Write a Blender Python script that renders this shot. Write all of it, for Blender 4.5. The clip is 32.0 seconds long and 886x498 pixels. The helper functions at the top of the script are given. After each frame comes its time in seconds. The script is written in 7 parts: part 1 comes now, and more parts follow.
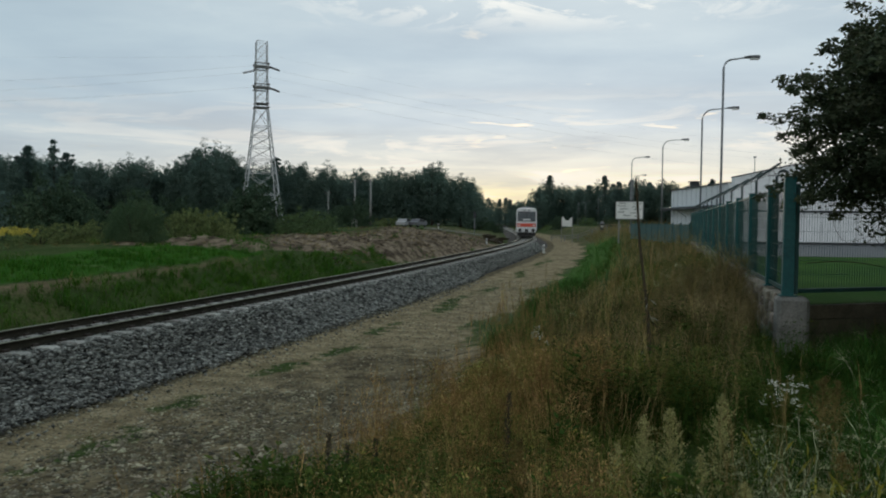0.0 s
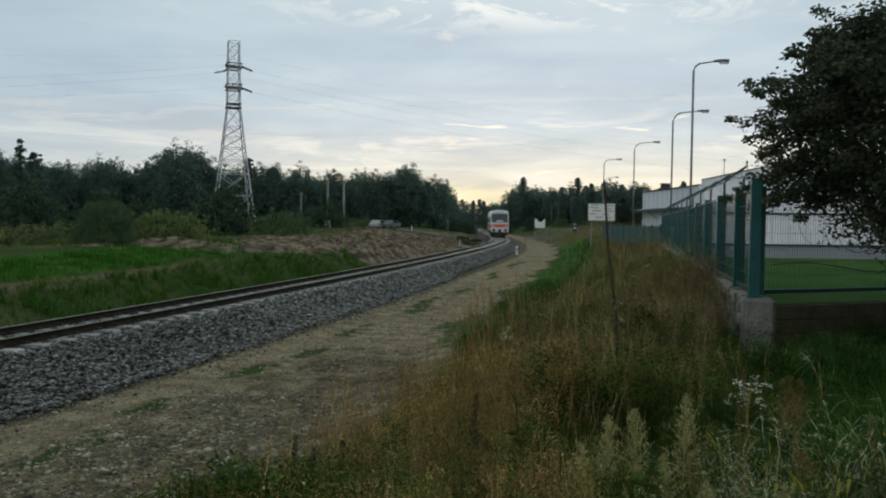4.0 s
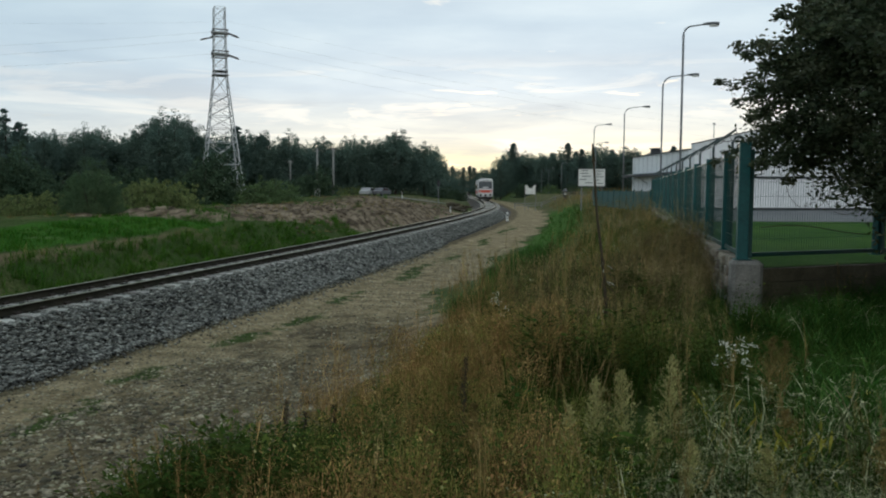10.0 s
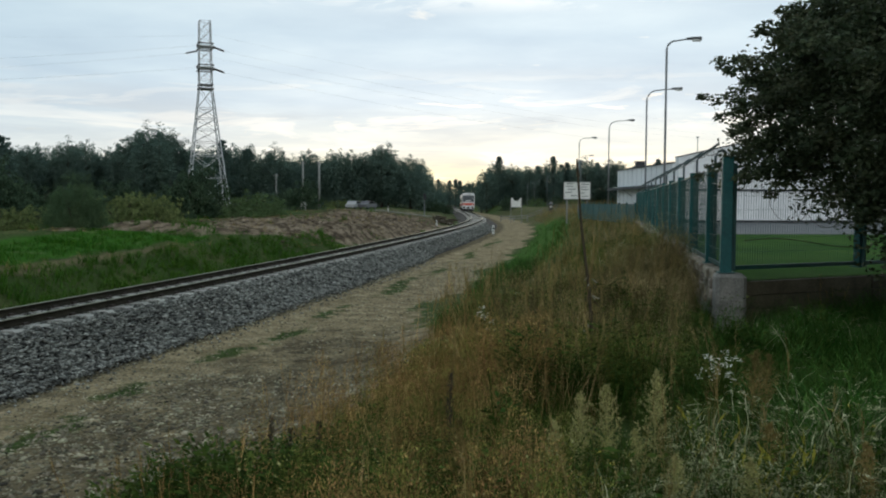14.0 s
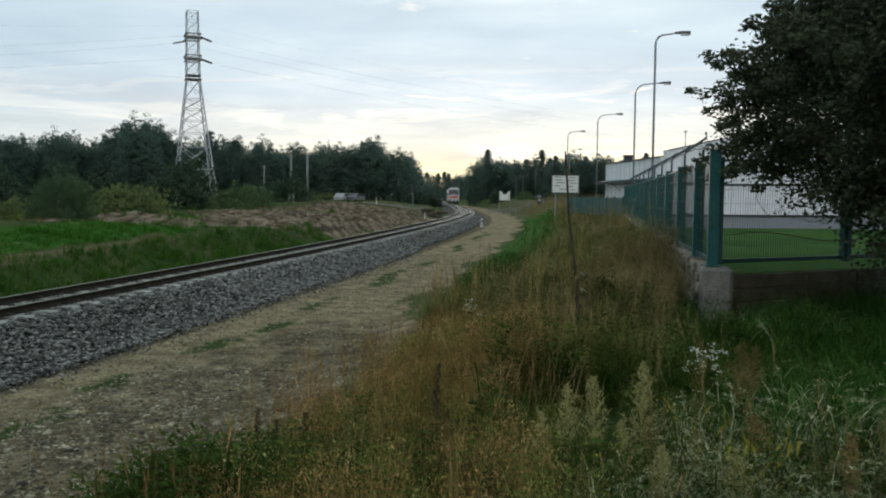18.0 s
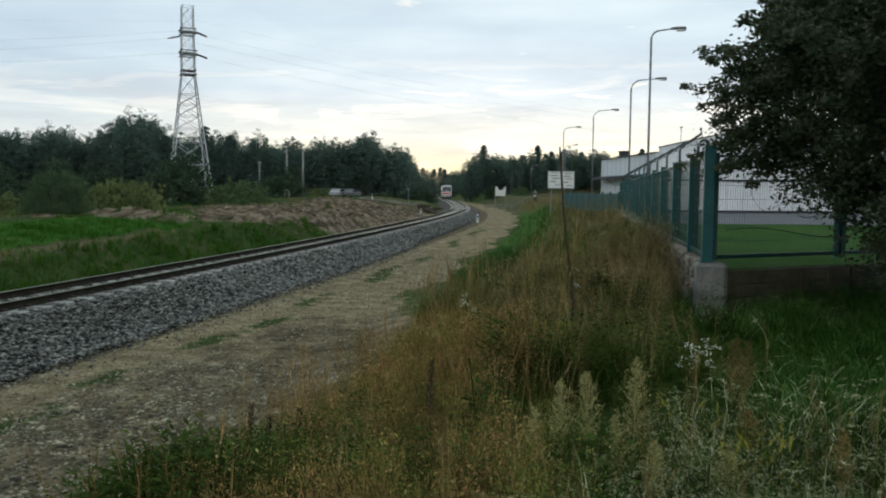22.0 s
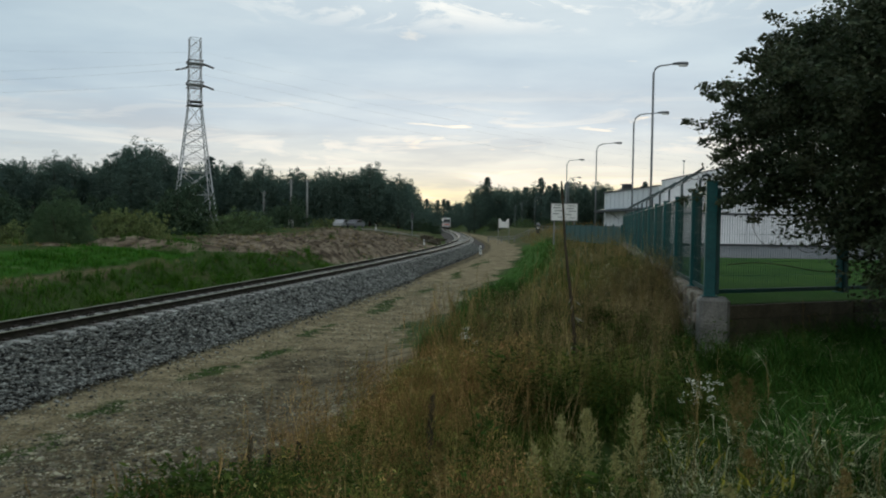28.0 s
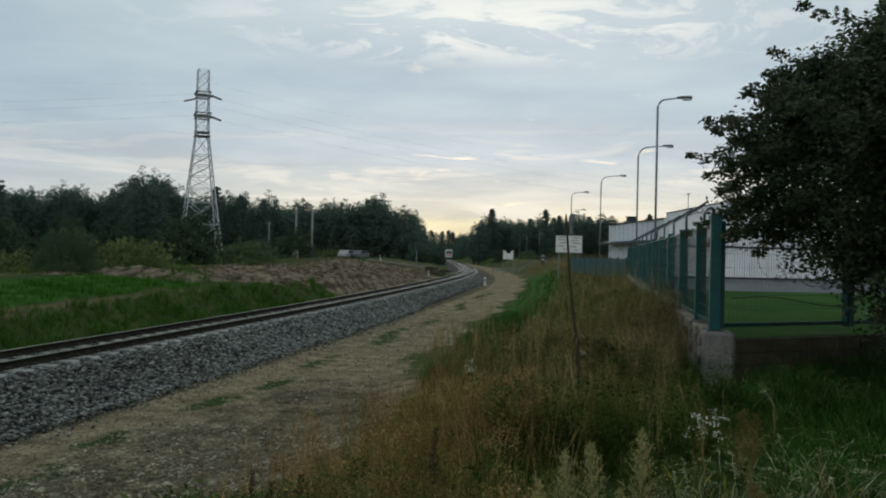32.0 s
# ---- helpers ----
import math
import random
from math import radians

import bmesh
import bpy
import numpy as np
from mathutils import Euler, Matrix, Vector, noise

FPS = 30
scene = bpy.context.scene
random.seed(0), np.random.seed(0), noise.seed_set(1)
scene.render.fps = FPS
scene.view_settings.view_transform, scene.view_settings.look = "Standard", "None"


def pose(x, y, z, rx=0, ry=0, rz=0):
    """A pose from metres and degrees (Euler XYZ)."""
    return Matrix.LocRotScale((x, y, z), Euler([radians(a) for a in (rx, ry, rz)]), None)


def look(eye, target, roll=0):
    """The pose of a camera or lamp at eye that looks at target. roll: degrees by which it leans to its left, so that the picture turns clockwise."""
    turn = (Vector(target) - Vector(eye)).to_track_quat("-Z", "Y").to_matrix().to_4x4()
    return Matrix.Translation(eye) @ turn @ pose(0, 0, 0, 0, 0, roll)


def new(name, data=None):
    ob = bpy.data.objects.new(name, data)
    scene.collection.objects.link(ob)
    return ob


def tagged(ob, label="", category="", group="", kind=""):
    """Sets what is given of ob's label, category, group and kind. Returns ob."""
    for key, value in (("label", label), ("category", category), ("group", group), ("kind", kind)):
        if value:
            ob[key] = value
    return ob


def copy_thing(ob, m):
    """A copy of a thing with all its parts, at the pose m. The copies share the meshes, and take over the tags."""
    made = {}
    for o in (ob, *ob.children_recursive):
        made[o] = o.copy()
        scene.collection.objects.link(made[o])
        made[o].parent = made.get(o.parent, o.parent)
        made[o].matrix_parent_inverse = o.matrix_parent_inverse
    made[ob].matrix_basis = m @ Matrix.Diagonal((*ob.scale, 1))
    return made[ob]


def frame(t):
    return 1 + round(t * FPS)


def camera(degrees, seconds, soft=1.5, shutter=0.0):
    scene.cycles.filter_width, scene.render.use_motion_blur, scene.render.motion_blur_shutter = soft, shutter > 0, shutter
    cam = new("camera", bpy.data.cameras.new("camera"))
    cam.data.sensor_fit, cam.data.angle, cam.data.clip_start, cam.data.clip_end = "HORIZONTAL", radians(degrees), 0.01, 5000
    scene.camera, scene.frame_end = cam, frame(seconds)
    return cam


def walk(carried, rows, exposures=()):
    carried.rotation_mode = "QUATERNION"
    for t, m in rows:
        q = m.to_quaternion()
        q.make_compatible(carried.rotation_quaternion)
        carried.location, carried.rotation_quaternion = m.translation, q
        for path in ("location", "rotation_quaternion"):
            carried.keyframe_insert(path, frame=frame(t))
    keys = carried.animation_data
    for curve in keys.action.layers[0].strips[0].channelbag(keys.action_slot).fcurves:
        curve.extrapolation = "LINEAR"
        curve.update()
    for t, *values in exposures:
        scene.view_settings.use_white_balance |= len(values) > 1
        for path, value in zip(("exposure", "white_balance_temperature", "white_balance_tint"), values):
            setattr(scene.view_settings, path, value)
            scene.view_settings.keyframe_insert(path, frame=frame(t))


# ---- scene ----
cam = camera(58.0, 32.0, soft=2.0)

# hand-held viewpoint on the bank beside the line: seconds, place, turn
PATH = [
    (0.0, -0.087, 0.002, 2.111, 87.961, -0.686, 0.005),
    (0.5, -0.084, -0.004, 2.113, 88.055, -0.664, -0.531),
    (1.0, -0.077, -0.006, 2.113, 88.480, -0.409, -0.837),
    (1.5, -0.067, -0.007, 2.115, 88.500, -0.627, -1.104),
    (2.0, -0.066, -0.003, 2.122, 88.498, -0.538, -0.959),
    (2.5, -0.056, -0.003, 2.117, 88.595, -0.551, -1.561),
    (3.0, -0.044, -0.001, 2.117, 88.236, -0.469, -1.866),
    (3.5, -0.039, 0.004, 2.110, 88.329, -1.062, -2.401),
    (4.0, -0.037, 0.008, 2.109, 88.088, -0.785, -1.867),
    (4.5, -0.033, 0.010, 2.100, 87.622, -0.593, -1.720),
    (6.5, -0.019, 0.011, 2.097, 86.932, -0.378, -1.961),
    (7.0, -0.025, 0.007, 2.106, 86.834, -0.181, -2.055),
    (7.5, -0.022, 0.000, 2.104, 86.822, -0.265, -2.187),
    (8.0, -0.024, -0.000, 2.100, 86.667, -0.306, -2.045),
    (8.5, -0.023, -0.008, 2.102, 86.456, -0.345, -2.132),
    (9.0, -0.022, -0.008, 2.097, 86.074, -0.149, -2.091),
    (9.5, -0.022, -0.000, 2.095, 85.865, -0.258, -2.266),
    (10.0, -0.018, -0.001, 2.093, 85.741, -0.254, -2.556),
    (10.5, -0.018, -0.007, 2.100, 86.105, -0.059, -2.574),
    (11.0, -0.014, -0.008, 2.102, 86.357, -0.180, -2.932),
    (11.5, -0.007, -0.010, 2.102, 86.505, -0.203, -3.183),
    (12.0, -0.005, -0.008, 2.102, 86.784, -0.320, -3.346),
    (12.5, -0.015, -0.007, 2.107, 86.728, -0.629, -3.158),
    (13.0, -0.016, -0.012, 2.108, 86.826, -0.594, -3.170),
    (13.5, -0.014, -0.017, 2.110, 86.710, -0.177, -3.278),
    (14.0, -0.010, -0.014, 2.112, 86.675, -0.137, -3.548),
    (14.5, 0.001, -0.015, 2.108, 86.849, -0.371, -3.838),
    (16.5, -0.002, 0.001, 2.104, 86.364, -0.536, -4.177),
    (17.0, 0.002, -0.001, 2.103, 86.256, -0.441, -4.242),
    (17.5, -0.001, -0.004, 2.100, 86.164, -0.485, -4.200),
    (18.0, -0.005, -0.000, 2.100, 86.171, -0.458, -4.369),
    (18.5, -0.003, -0.001, 2.099, 86.092, -0.521, -4.273),
    (19.0, 0.000, 0.000, 2.100, 86.050, -0.458, -4.500),
    (19.5, 0.003, -0.001, 2.099, 86.104, -0.326, -4.234),
    (20.0, 0.006, 0.003, 2.102, 86.162, -0.306, -4.431),
    (20.5, 0.006, 0.003, 2.102, 86.055, -0.393, -4.560),
    (21.0, 0.004, 0.003, 2.102, 86.064, -0.530, -4.570),
    (21.5, 0.004, 0.003, 2.100, 85.970, -0.540, -4.626),
    (22.0, 0.011, 0.006, 2.099, 85.864, -0.496, -4.663),
    (22.5, 0.010, 0.013, 2.098, 85.812, -0.452, -4.719),
    (23.0, 0.013, 0.015, 2.097, 85.883, -0.487, -4.918),
    (23.5, 0.011, 0.016, 2.099, 86.045, -0.379, -4.913),
    (24.0, 0.009, 0.018, 2.103, 86.079, -0.448, -4.487),
    (24.5, 0.009, 0.016, 2.106, 86.316, -0.310, -4.330),
    (25.0, 0.007, 0.014, 2.109, 86.388, -0.252, -4.250),
    (25.5, 0.011, 0.010, 2.112, 86.706, -0.184, -4.207),
    (27.5, 0.025, -0.007, 2.121, 87.744, -0.267, -4.195),
    (28.0, 0.024, -0.018, 2.124, 88.091, -0.878, -4.410),
    (28.5, 0.016, -0.021, 2.131, 88.858, -0.668, -4.474),
    (29.0, 0.023, -0.033, 2.128, 88.770, 0.250, -4.052),
    (29.5, 0.034, -0.038, 2.124, 88.615, 0.278, -4.171),
    (30.0, 0.031, -0.039, 2.122, 88.612, 0.308, -4.080),
    (30.5, 0.028, -0.038, 2.118, 88.618, 0.420, -3.951),
    (31.0, 0.026, -0.034, 2.121, 89.368, 0.040, -3.736),
    (31.5, 0.021, -0.034, 2.129, 89.705, -1.188, -4.084),
    (32.0, 0.022, -0.031, 2.132, 90.320, -1.252, -4.084),
]
EXPOSURES = [(0.0, -0.2), (3.0, -0.2), (6.5, -0.08), (9.0, -0.02), (10.0, 0.08), (12.0, 0.14), (16.0, 0.15), (20.0, 0.15), (25.0, 0.20), (27.5, -0.08), (30.0, -0.18), (32.0, -0.28)]
walk(cam, [(t, pose(*p)) for t, *p in PATH], EXPOSURES)

# ---------------------------------------------------------------- sky and sun
SUN_AZ, SUN_EL = radians(9.0), radians(7.0)      # low in the west, behind the cloud, right of the line


def make_world():
    w = bpy.data.worlds.new("dusk_sky")
    scene.world = w
    w.use_nodes = True
    nt = w.node_tree
    nt.nodes.clear()
    N, L = nt.nodes.new, nt.links.new

    def math_node(op, a, b=None, clamp=False):
        n = N("ShaderNodeMath")
        n.operation, n.use_clamp = op, clamp
        for i, v in enumerate((a, b)):
            if v is None:
                continue
            if isinstance(v, (int, float)):
                n.inputs[i].default_value = v
            else:
                L(v, n.inputs[i])
        return n.outputs[0]

    def mix(fac, a, b):
        n = N("ShaderNodeMix")
        n.data_type = "RGBA"
        for i, v in ((0, fac), (6, a), (7, b)):
            if isinstance(v, (int, float)):
                n.inputs[i].default_value = v
            elif isinstance(v, tuple):
                n.inputs[i].default_value = (*v, 1)
            else:
                L(v, n.inputs[i])
        return n.outputs[2]

    def ramp(fac, stops):
        n = N("ShaderNodeValToRGB")
        els = n.color_ramp.elements
        while len(els) < len(stops):
            els.new(0.5)
        for e, (p, c) in zip(els, stops):
            e.position, e.color = p, (*c, 1)
        L(fac, n.inputs[0])
        return n.outputs[0]

    sky = N("ShaderNodeTexSky")
    sky.sky_type, sky.sun_disc = "NISHITA", False
    sky.sun_elevation, sky.sun_rotation = SUN_EL, SUN_AZ
    sky.air_density, sky.dust_density, sky.ozone_density = 1.0, 2.0, 1.5
    clear = N("ShaderNodeVectorMath")
    clear.operation = "SCALE"
    clear.inputs[3].default_value = 0.12
    L(sky.outputs[0], clear.inputs[0])

    tc = N("ShaderNodeTexCoord")
    sep = N("ShaderNodeSeparateXYZ")
    L(tc.outputs["Generated"], sep.inputs[0])
    x, y, z = sep.outputs
    up = math_node("MAXIMUM", z, 0.0)
    # cloud deck seen in perspective: flat coordinates over the viewer
    den = math_node("ADD", up, 0.07)
    u, v = math_node("DIVIDE", x, den), math_node("DIVIDE", y, den)
    flat = N("ShaderNodeCombineXYZ")
    L(u, flat.inputs[0]), L(v, flat.inputs[1])

    def cloud(scale, detail, rough, offset, twist=0.0):
        mp = N("ShaderNodeMapping")
        mp.inputs["Location"].default_value = offset
        mp.inputs["Scale"].default_value = (1.0, 1.15, 1.0)
        L(flat.outputs[0], mp.inputs[0])
        n = N("ShaderNodeTexNoise")
        n.inputs["Scale"].default_value, n.inputs["Detail"].default_value = scale, detail
        n.inputs["Roughness"].default_value = rough
        n.inputs["Distortion"].default_value = twist
        L(mp.outputs[0], n.inputs["Vector"])
        return n.outputs[0]

    # nearness to the sun's azimuth
    d = math_node("ADD", math_node("MULTIPLY", x, math.sin(SUN_AZ)), math_node("MULTIPLY", y, math.cos(SUN_AZ)))
    toward = math_node("POWER", math_node("MAXIMUM", d, 0.0), 8.0)
    # deck colour by height over the horizon, greyer away from the sun
    lit = ramp(up, [(0.0, (1.18, 0.96, 0.56)), (0.03, (1.34, 1.14, 0.68)), (0.065, (1.12, 1.06, 0.90)), (0.12, (0.83, 0.90, 0.94)),
                    (0.20, (0.72, 0.83, 0.905)), (0.29, (0.92, 1.00, 1.02)), (0.42, (0.74, 0.84, 0.89)), (0.7, (0.44, 0.54, 0.60))])
    dim = ramp(up, [(0.0, (0.62, 0.66, 0.66)), (0.06, (0.58, 0.67, 0.72)), (0.15, (0.55, 0.69, 0.78)), (0.4, (0.50, 0.64, 0.72)), (0.7, (0.37, 0.47, 0.53))])
    # unseen sky opposite the sun brightened, added to light faces turned to the viewer
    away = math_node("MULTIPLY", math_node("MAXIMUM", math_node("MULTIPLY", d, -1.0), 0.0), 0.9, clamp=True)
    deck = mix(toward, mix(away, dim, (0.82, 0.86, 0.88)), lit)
    # broad soft mottling of the deck
    soft_c = ramp(cloud(1.0, 7, 0.55, (3.1, 1.7, 0)), [(0.34, (0.88, 0.90, 0.93)), (0.5, (0.97, 0.98, 0.99)), (0.66, (1.08, 1.07, 1.05))])
    m1 = N("ShaderNodeMix")
    m1.data_type, m1.blend_type = "RGBA", "MULTIPLY"
    m1.inputs[0].default_value = 1.0
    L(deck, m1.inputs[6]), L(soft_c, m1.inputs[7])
    # long streaks low over the horizon: azimuth against height
    az_h = N("ShaderNodeCombineXYZ")
    L(math_node("ARCTAN2", x, y), az_h.inputs[0]), L(math_node("MULTIPLY", up, 7.5), az_h.inputs[1])

    def streak(scale, offset, twist):
        mp = N("ShaderNodeMapping")
        mp.inputs["Location"].default_value = offset
        L(az_h.outputs[0], mp.inputs[0])
        n = N("ShaderNodeTexNoise")
        n.inputs["Scale"].default_value, n.inputs["Detail"].default_value = scale, 9
        n.inputs["Roughness"].default_value, n.inputs["Distortion"].default_value = 0.58, twist
        L(mp.outputs[0], n.inputs["Vector"])
        return n.outputs[0]

    low_band = ramp(up, [(0.0, (0.5, 0.5, 0.5)), (0.03, (1, 1, 1)), (0.11, (0.9, 0.9, 0.9)), (0.165, (0, 0, 0))])
    grey = ramp(streak(3.4, (1.3, 0.45, 0), 0.5), [(0.50, (0, 0, 0)), (0.60, (1, 1, 1))])
    grey_f = math_node("MULTIPLY", math_node("MULTIPLY", grey, low_band), 0.34)
    veiled = mix(grey_f, m1.outputs[2], (0.60, 0.62, 0.64))
    rim = ramp(streak(5.2, (4.6, 2.35, 0), 0.8), [(0.535, (0, 0, 0)), (0.575, (0.55, 0.55, 0.55)), (0.64, (1, 1, 1))])
    rim_f = math_node("MULTIPLY", math_node("MULTIPLY", rim, low_band), math_node("ADD", math_node("MULTIPLY", toward, 0.72), 0.06))
    bright = mix(rim_f, veiled, (1.26, 1.17, 1.02))
    # torn opening in the deck high over the line, lit from behind
    torn = ramp(cloud(2.3, 10, 0.62, (2.2, 5.1, 0), 0.9), [(0.47, (0, 0, 0)), (0.52, (0.7, 0.7, 0.7)), (0.60, (1, 1, 1))])
    high = ramp(up, [(0.225, (0, 0, 0)), (0.262, (1, 1, 1)), (0.36, (0.8, 0.8, 0.8)), (0.5, (0, 0, 0))])
    torn_f = math_node("MULTIPLY", math_node("MULTIPLY", torn, high), math_node("MULTIPLY", math_node("POWER", math_node("MAXIMUM", d, 0.0), 22.0), 1.6, clamp=True))
    bright = mix(torn_f, bright, (1.40, 1.35, 1.22))
    # clear gaps show the sky behind
    gap = ramp(cloud(1.3, 9, 0.6, (7.3, 2.2, 0), 1.4), [(0.64, (0, 0, 0)), (0.74, (1, 1, 1))])
    out = mix(math_node("MULTIPLY", gap, 0.14), bright, clear.outputs[0])
    bg = N("ShaderNodeBackground")
    L(out, bg.inputs[0])
    bg.inputs[1].default_value = 0.95
    o = N("ShaderNodeOutputWorld")
    L(bg.outputs[0], o.inputs[0])


make_world()
sun = new("sun", bpy.data.lights.new("sun", "SUN"))
sun.data.energy, sun.data.angle, sun.data.color = 0.5, radians(20), (1.0, 0.86, 0.68)
sun.matrix_world = look((300 * math.sin(SUN_AZ), 300 * math.cos(SUN_AZ), 300 * math.tan(SUN_EL)), (0, 0, 0))


# ---------------------------------------------------------------- materials
def material(name, colors, scale=8.0, rough=0.8, bump=0.0, metallic=0.0, fine=0.0, vary="", amount=0.25, transmit=0.0, spec=0.4, spread=(0.6, 1.45)):
    """Two or three colours mixed by a coarse noise, darkened and lightened by a fine one; vary: object or island."""
    m = bpy.data.materials.new(name)
    m.use_nodes = True
    nt = m.node_tree
    N, L = nt.nodes.new, nt.links.new
    b = nt.nodes["Principled BSDF"]
    b.inputs["Roughness"].default_value, b.inputs["Metallic"].default_value = rough, metallic
    b.inputs["Specular IOR Level"].default_value = spec
    tc = N("ShaderNodeTexCoord")
    n1 = N("ShaderNodeTexNoise")
    n1.inputs["Scale"].default_value, n1.inputs["Detail"].default_value = scale, 5
    L(tc.outputs["Object"], n1.inputs["Vector"])
    cr = N("ShaderNodeValToRGB")
    els = cr.color_ramp.elements
    while len(els) < len(colors):
        els.new(0.5)
    for i, (e, c) in enumerate(zip(els, colors)):
        e.position, e.color = 0.3 + 0.4 * i / max(1, len(colors) - 1), (*c, 1)
    L(n1.outputs[0], cr.inputs[0])
    col = cr.outputs[0]
    n2 = N("ShaderNodeTexNoise")
    n2.inputs["Scale"].default_value, n2.inputs["Detail"].default_value = fine or scale * 9, 6
    L(tc.outputs["Object"], n2.inputs["Vector"])
    hv = N("ShaderNodeHueSaturation")
    L(col, hv.inputs["Color"])
    mr = N("ShaderNodeMapRange")
    mr.inputs[3].default_value, mr.inputs[4].default_value = 1 - amount, 1 + amount
    mr.inputs[1].default_value, mr.inputs[2].default_value = 0.3, 0.7
    L(n2.outputs[0], mr.inputs[0])
    val = mr.outputs[0]
    if vary:
        g = N("ShaderNodeObjectInfo") if vary == "object" else N("ShaderNodeNewGeometry")
        r = g.outputs["Random"] if vary == "object" else g.outputs["Random Per Island"]
        m2 = N("ShaderNodeMapRange")
        m2.inputs[3].default_value, m2.inputs[4].default_value = spread
        L(r, m2.inputs[0])
        mu = N("ShaderNodeMath")
        mu.operation = "MULTIPLY"
        L(val, mu.inputs[0]), L(m2.outputs[0], mu.inputs[1])
        val = mu.outputs[0]
        m3 = N("ShaderNodeMapRange")
        m3.inputs[3].default_value, m3.inputs[4].default_value = 0.475, 0.525
        wn = N("ShaderNodeTexWhiteNoise")
        wn.noise_dimensions = "1D"
        L(r, wn.inputs["W"]), L(wn.outputs[0], m3.inputs[0]), L(m3.outputs[0], hv.inputs["Hue"])
    L(val, hv.inputs["Value"])
    L(hv.outputs[0], b.inputs["Base Color"])
    if bump:
        bp = N("ShaderNodeBump")
        bp.inputs["Strength"].default_value, bp.inputs["Distance"].default_value = bump, 0.02
        L(n2.outputs[0], bp.inputs["Height"]), L(bp.outputs[0], b.inputs["Normal"])
    if transmit:
        tr = N("ShaderNodeBsdfTranslucent")
        L(hv.outputs[0], tr.inputs[0])
        ms = N("ShaderNodeMixShader")
        ms.inputs[0].default_value = transmit
        L(b.outputs[0], ms.inputs[1]), L(tr.outputs[0], ms.inputs[2])
        L(ms.outputs[0], nt.nodes["Material Output"].inputs[0])
    return m


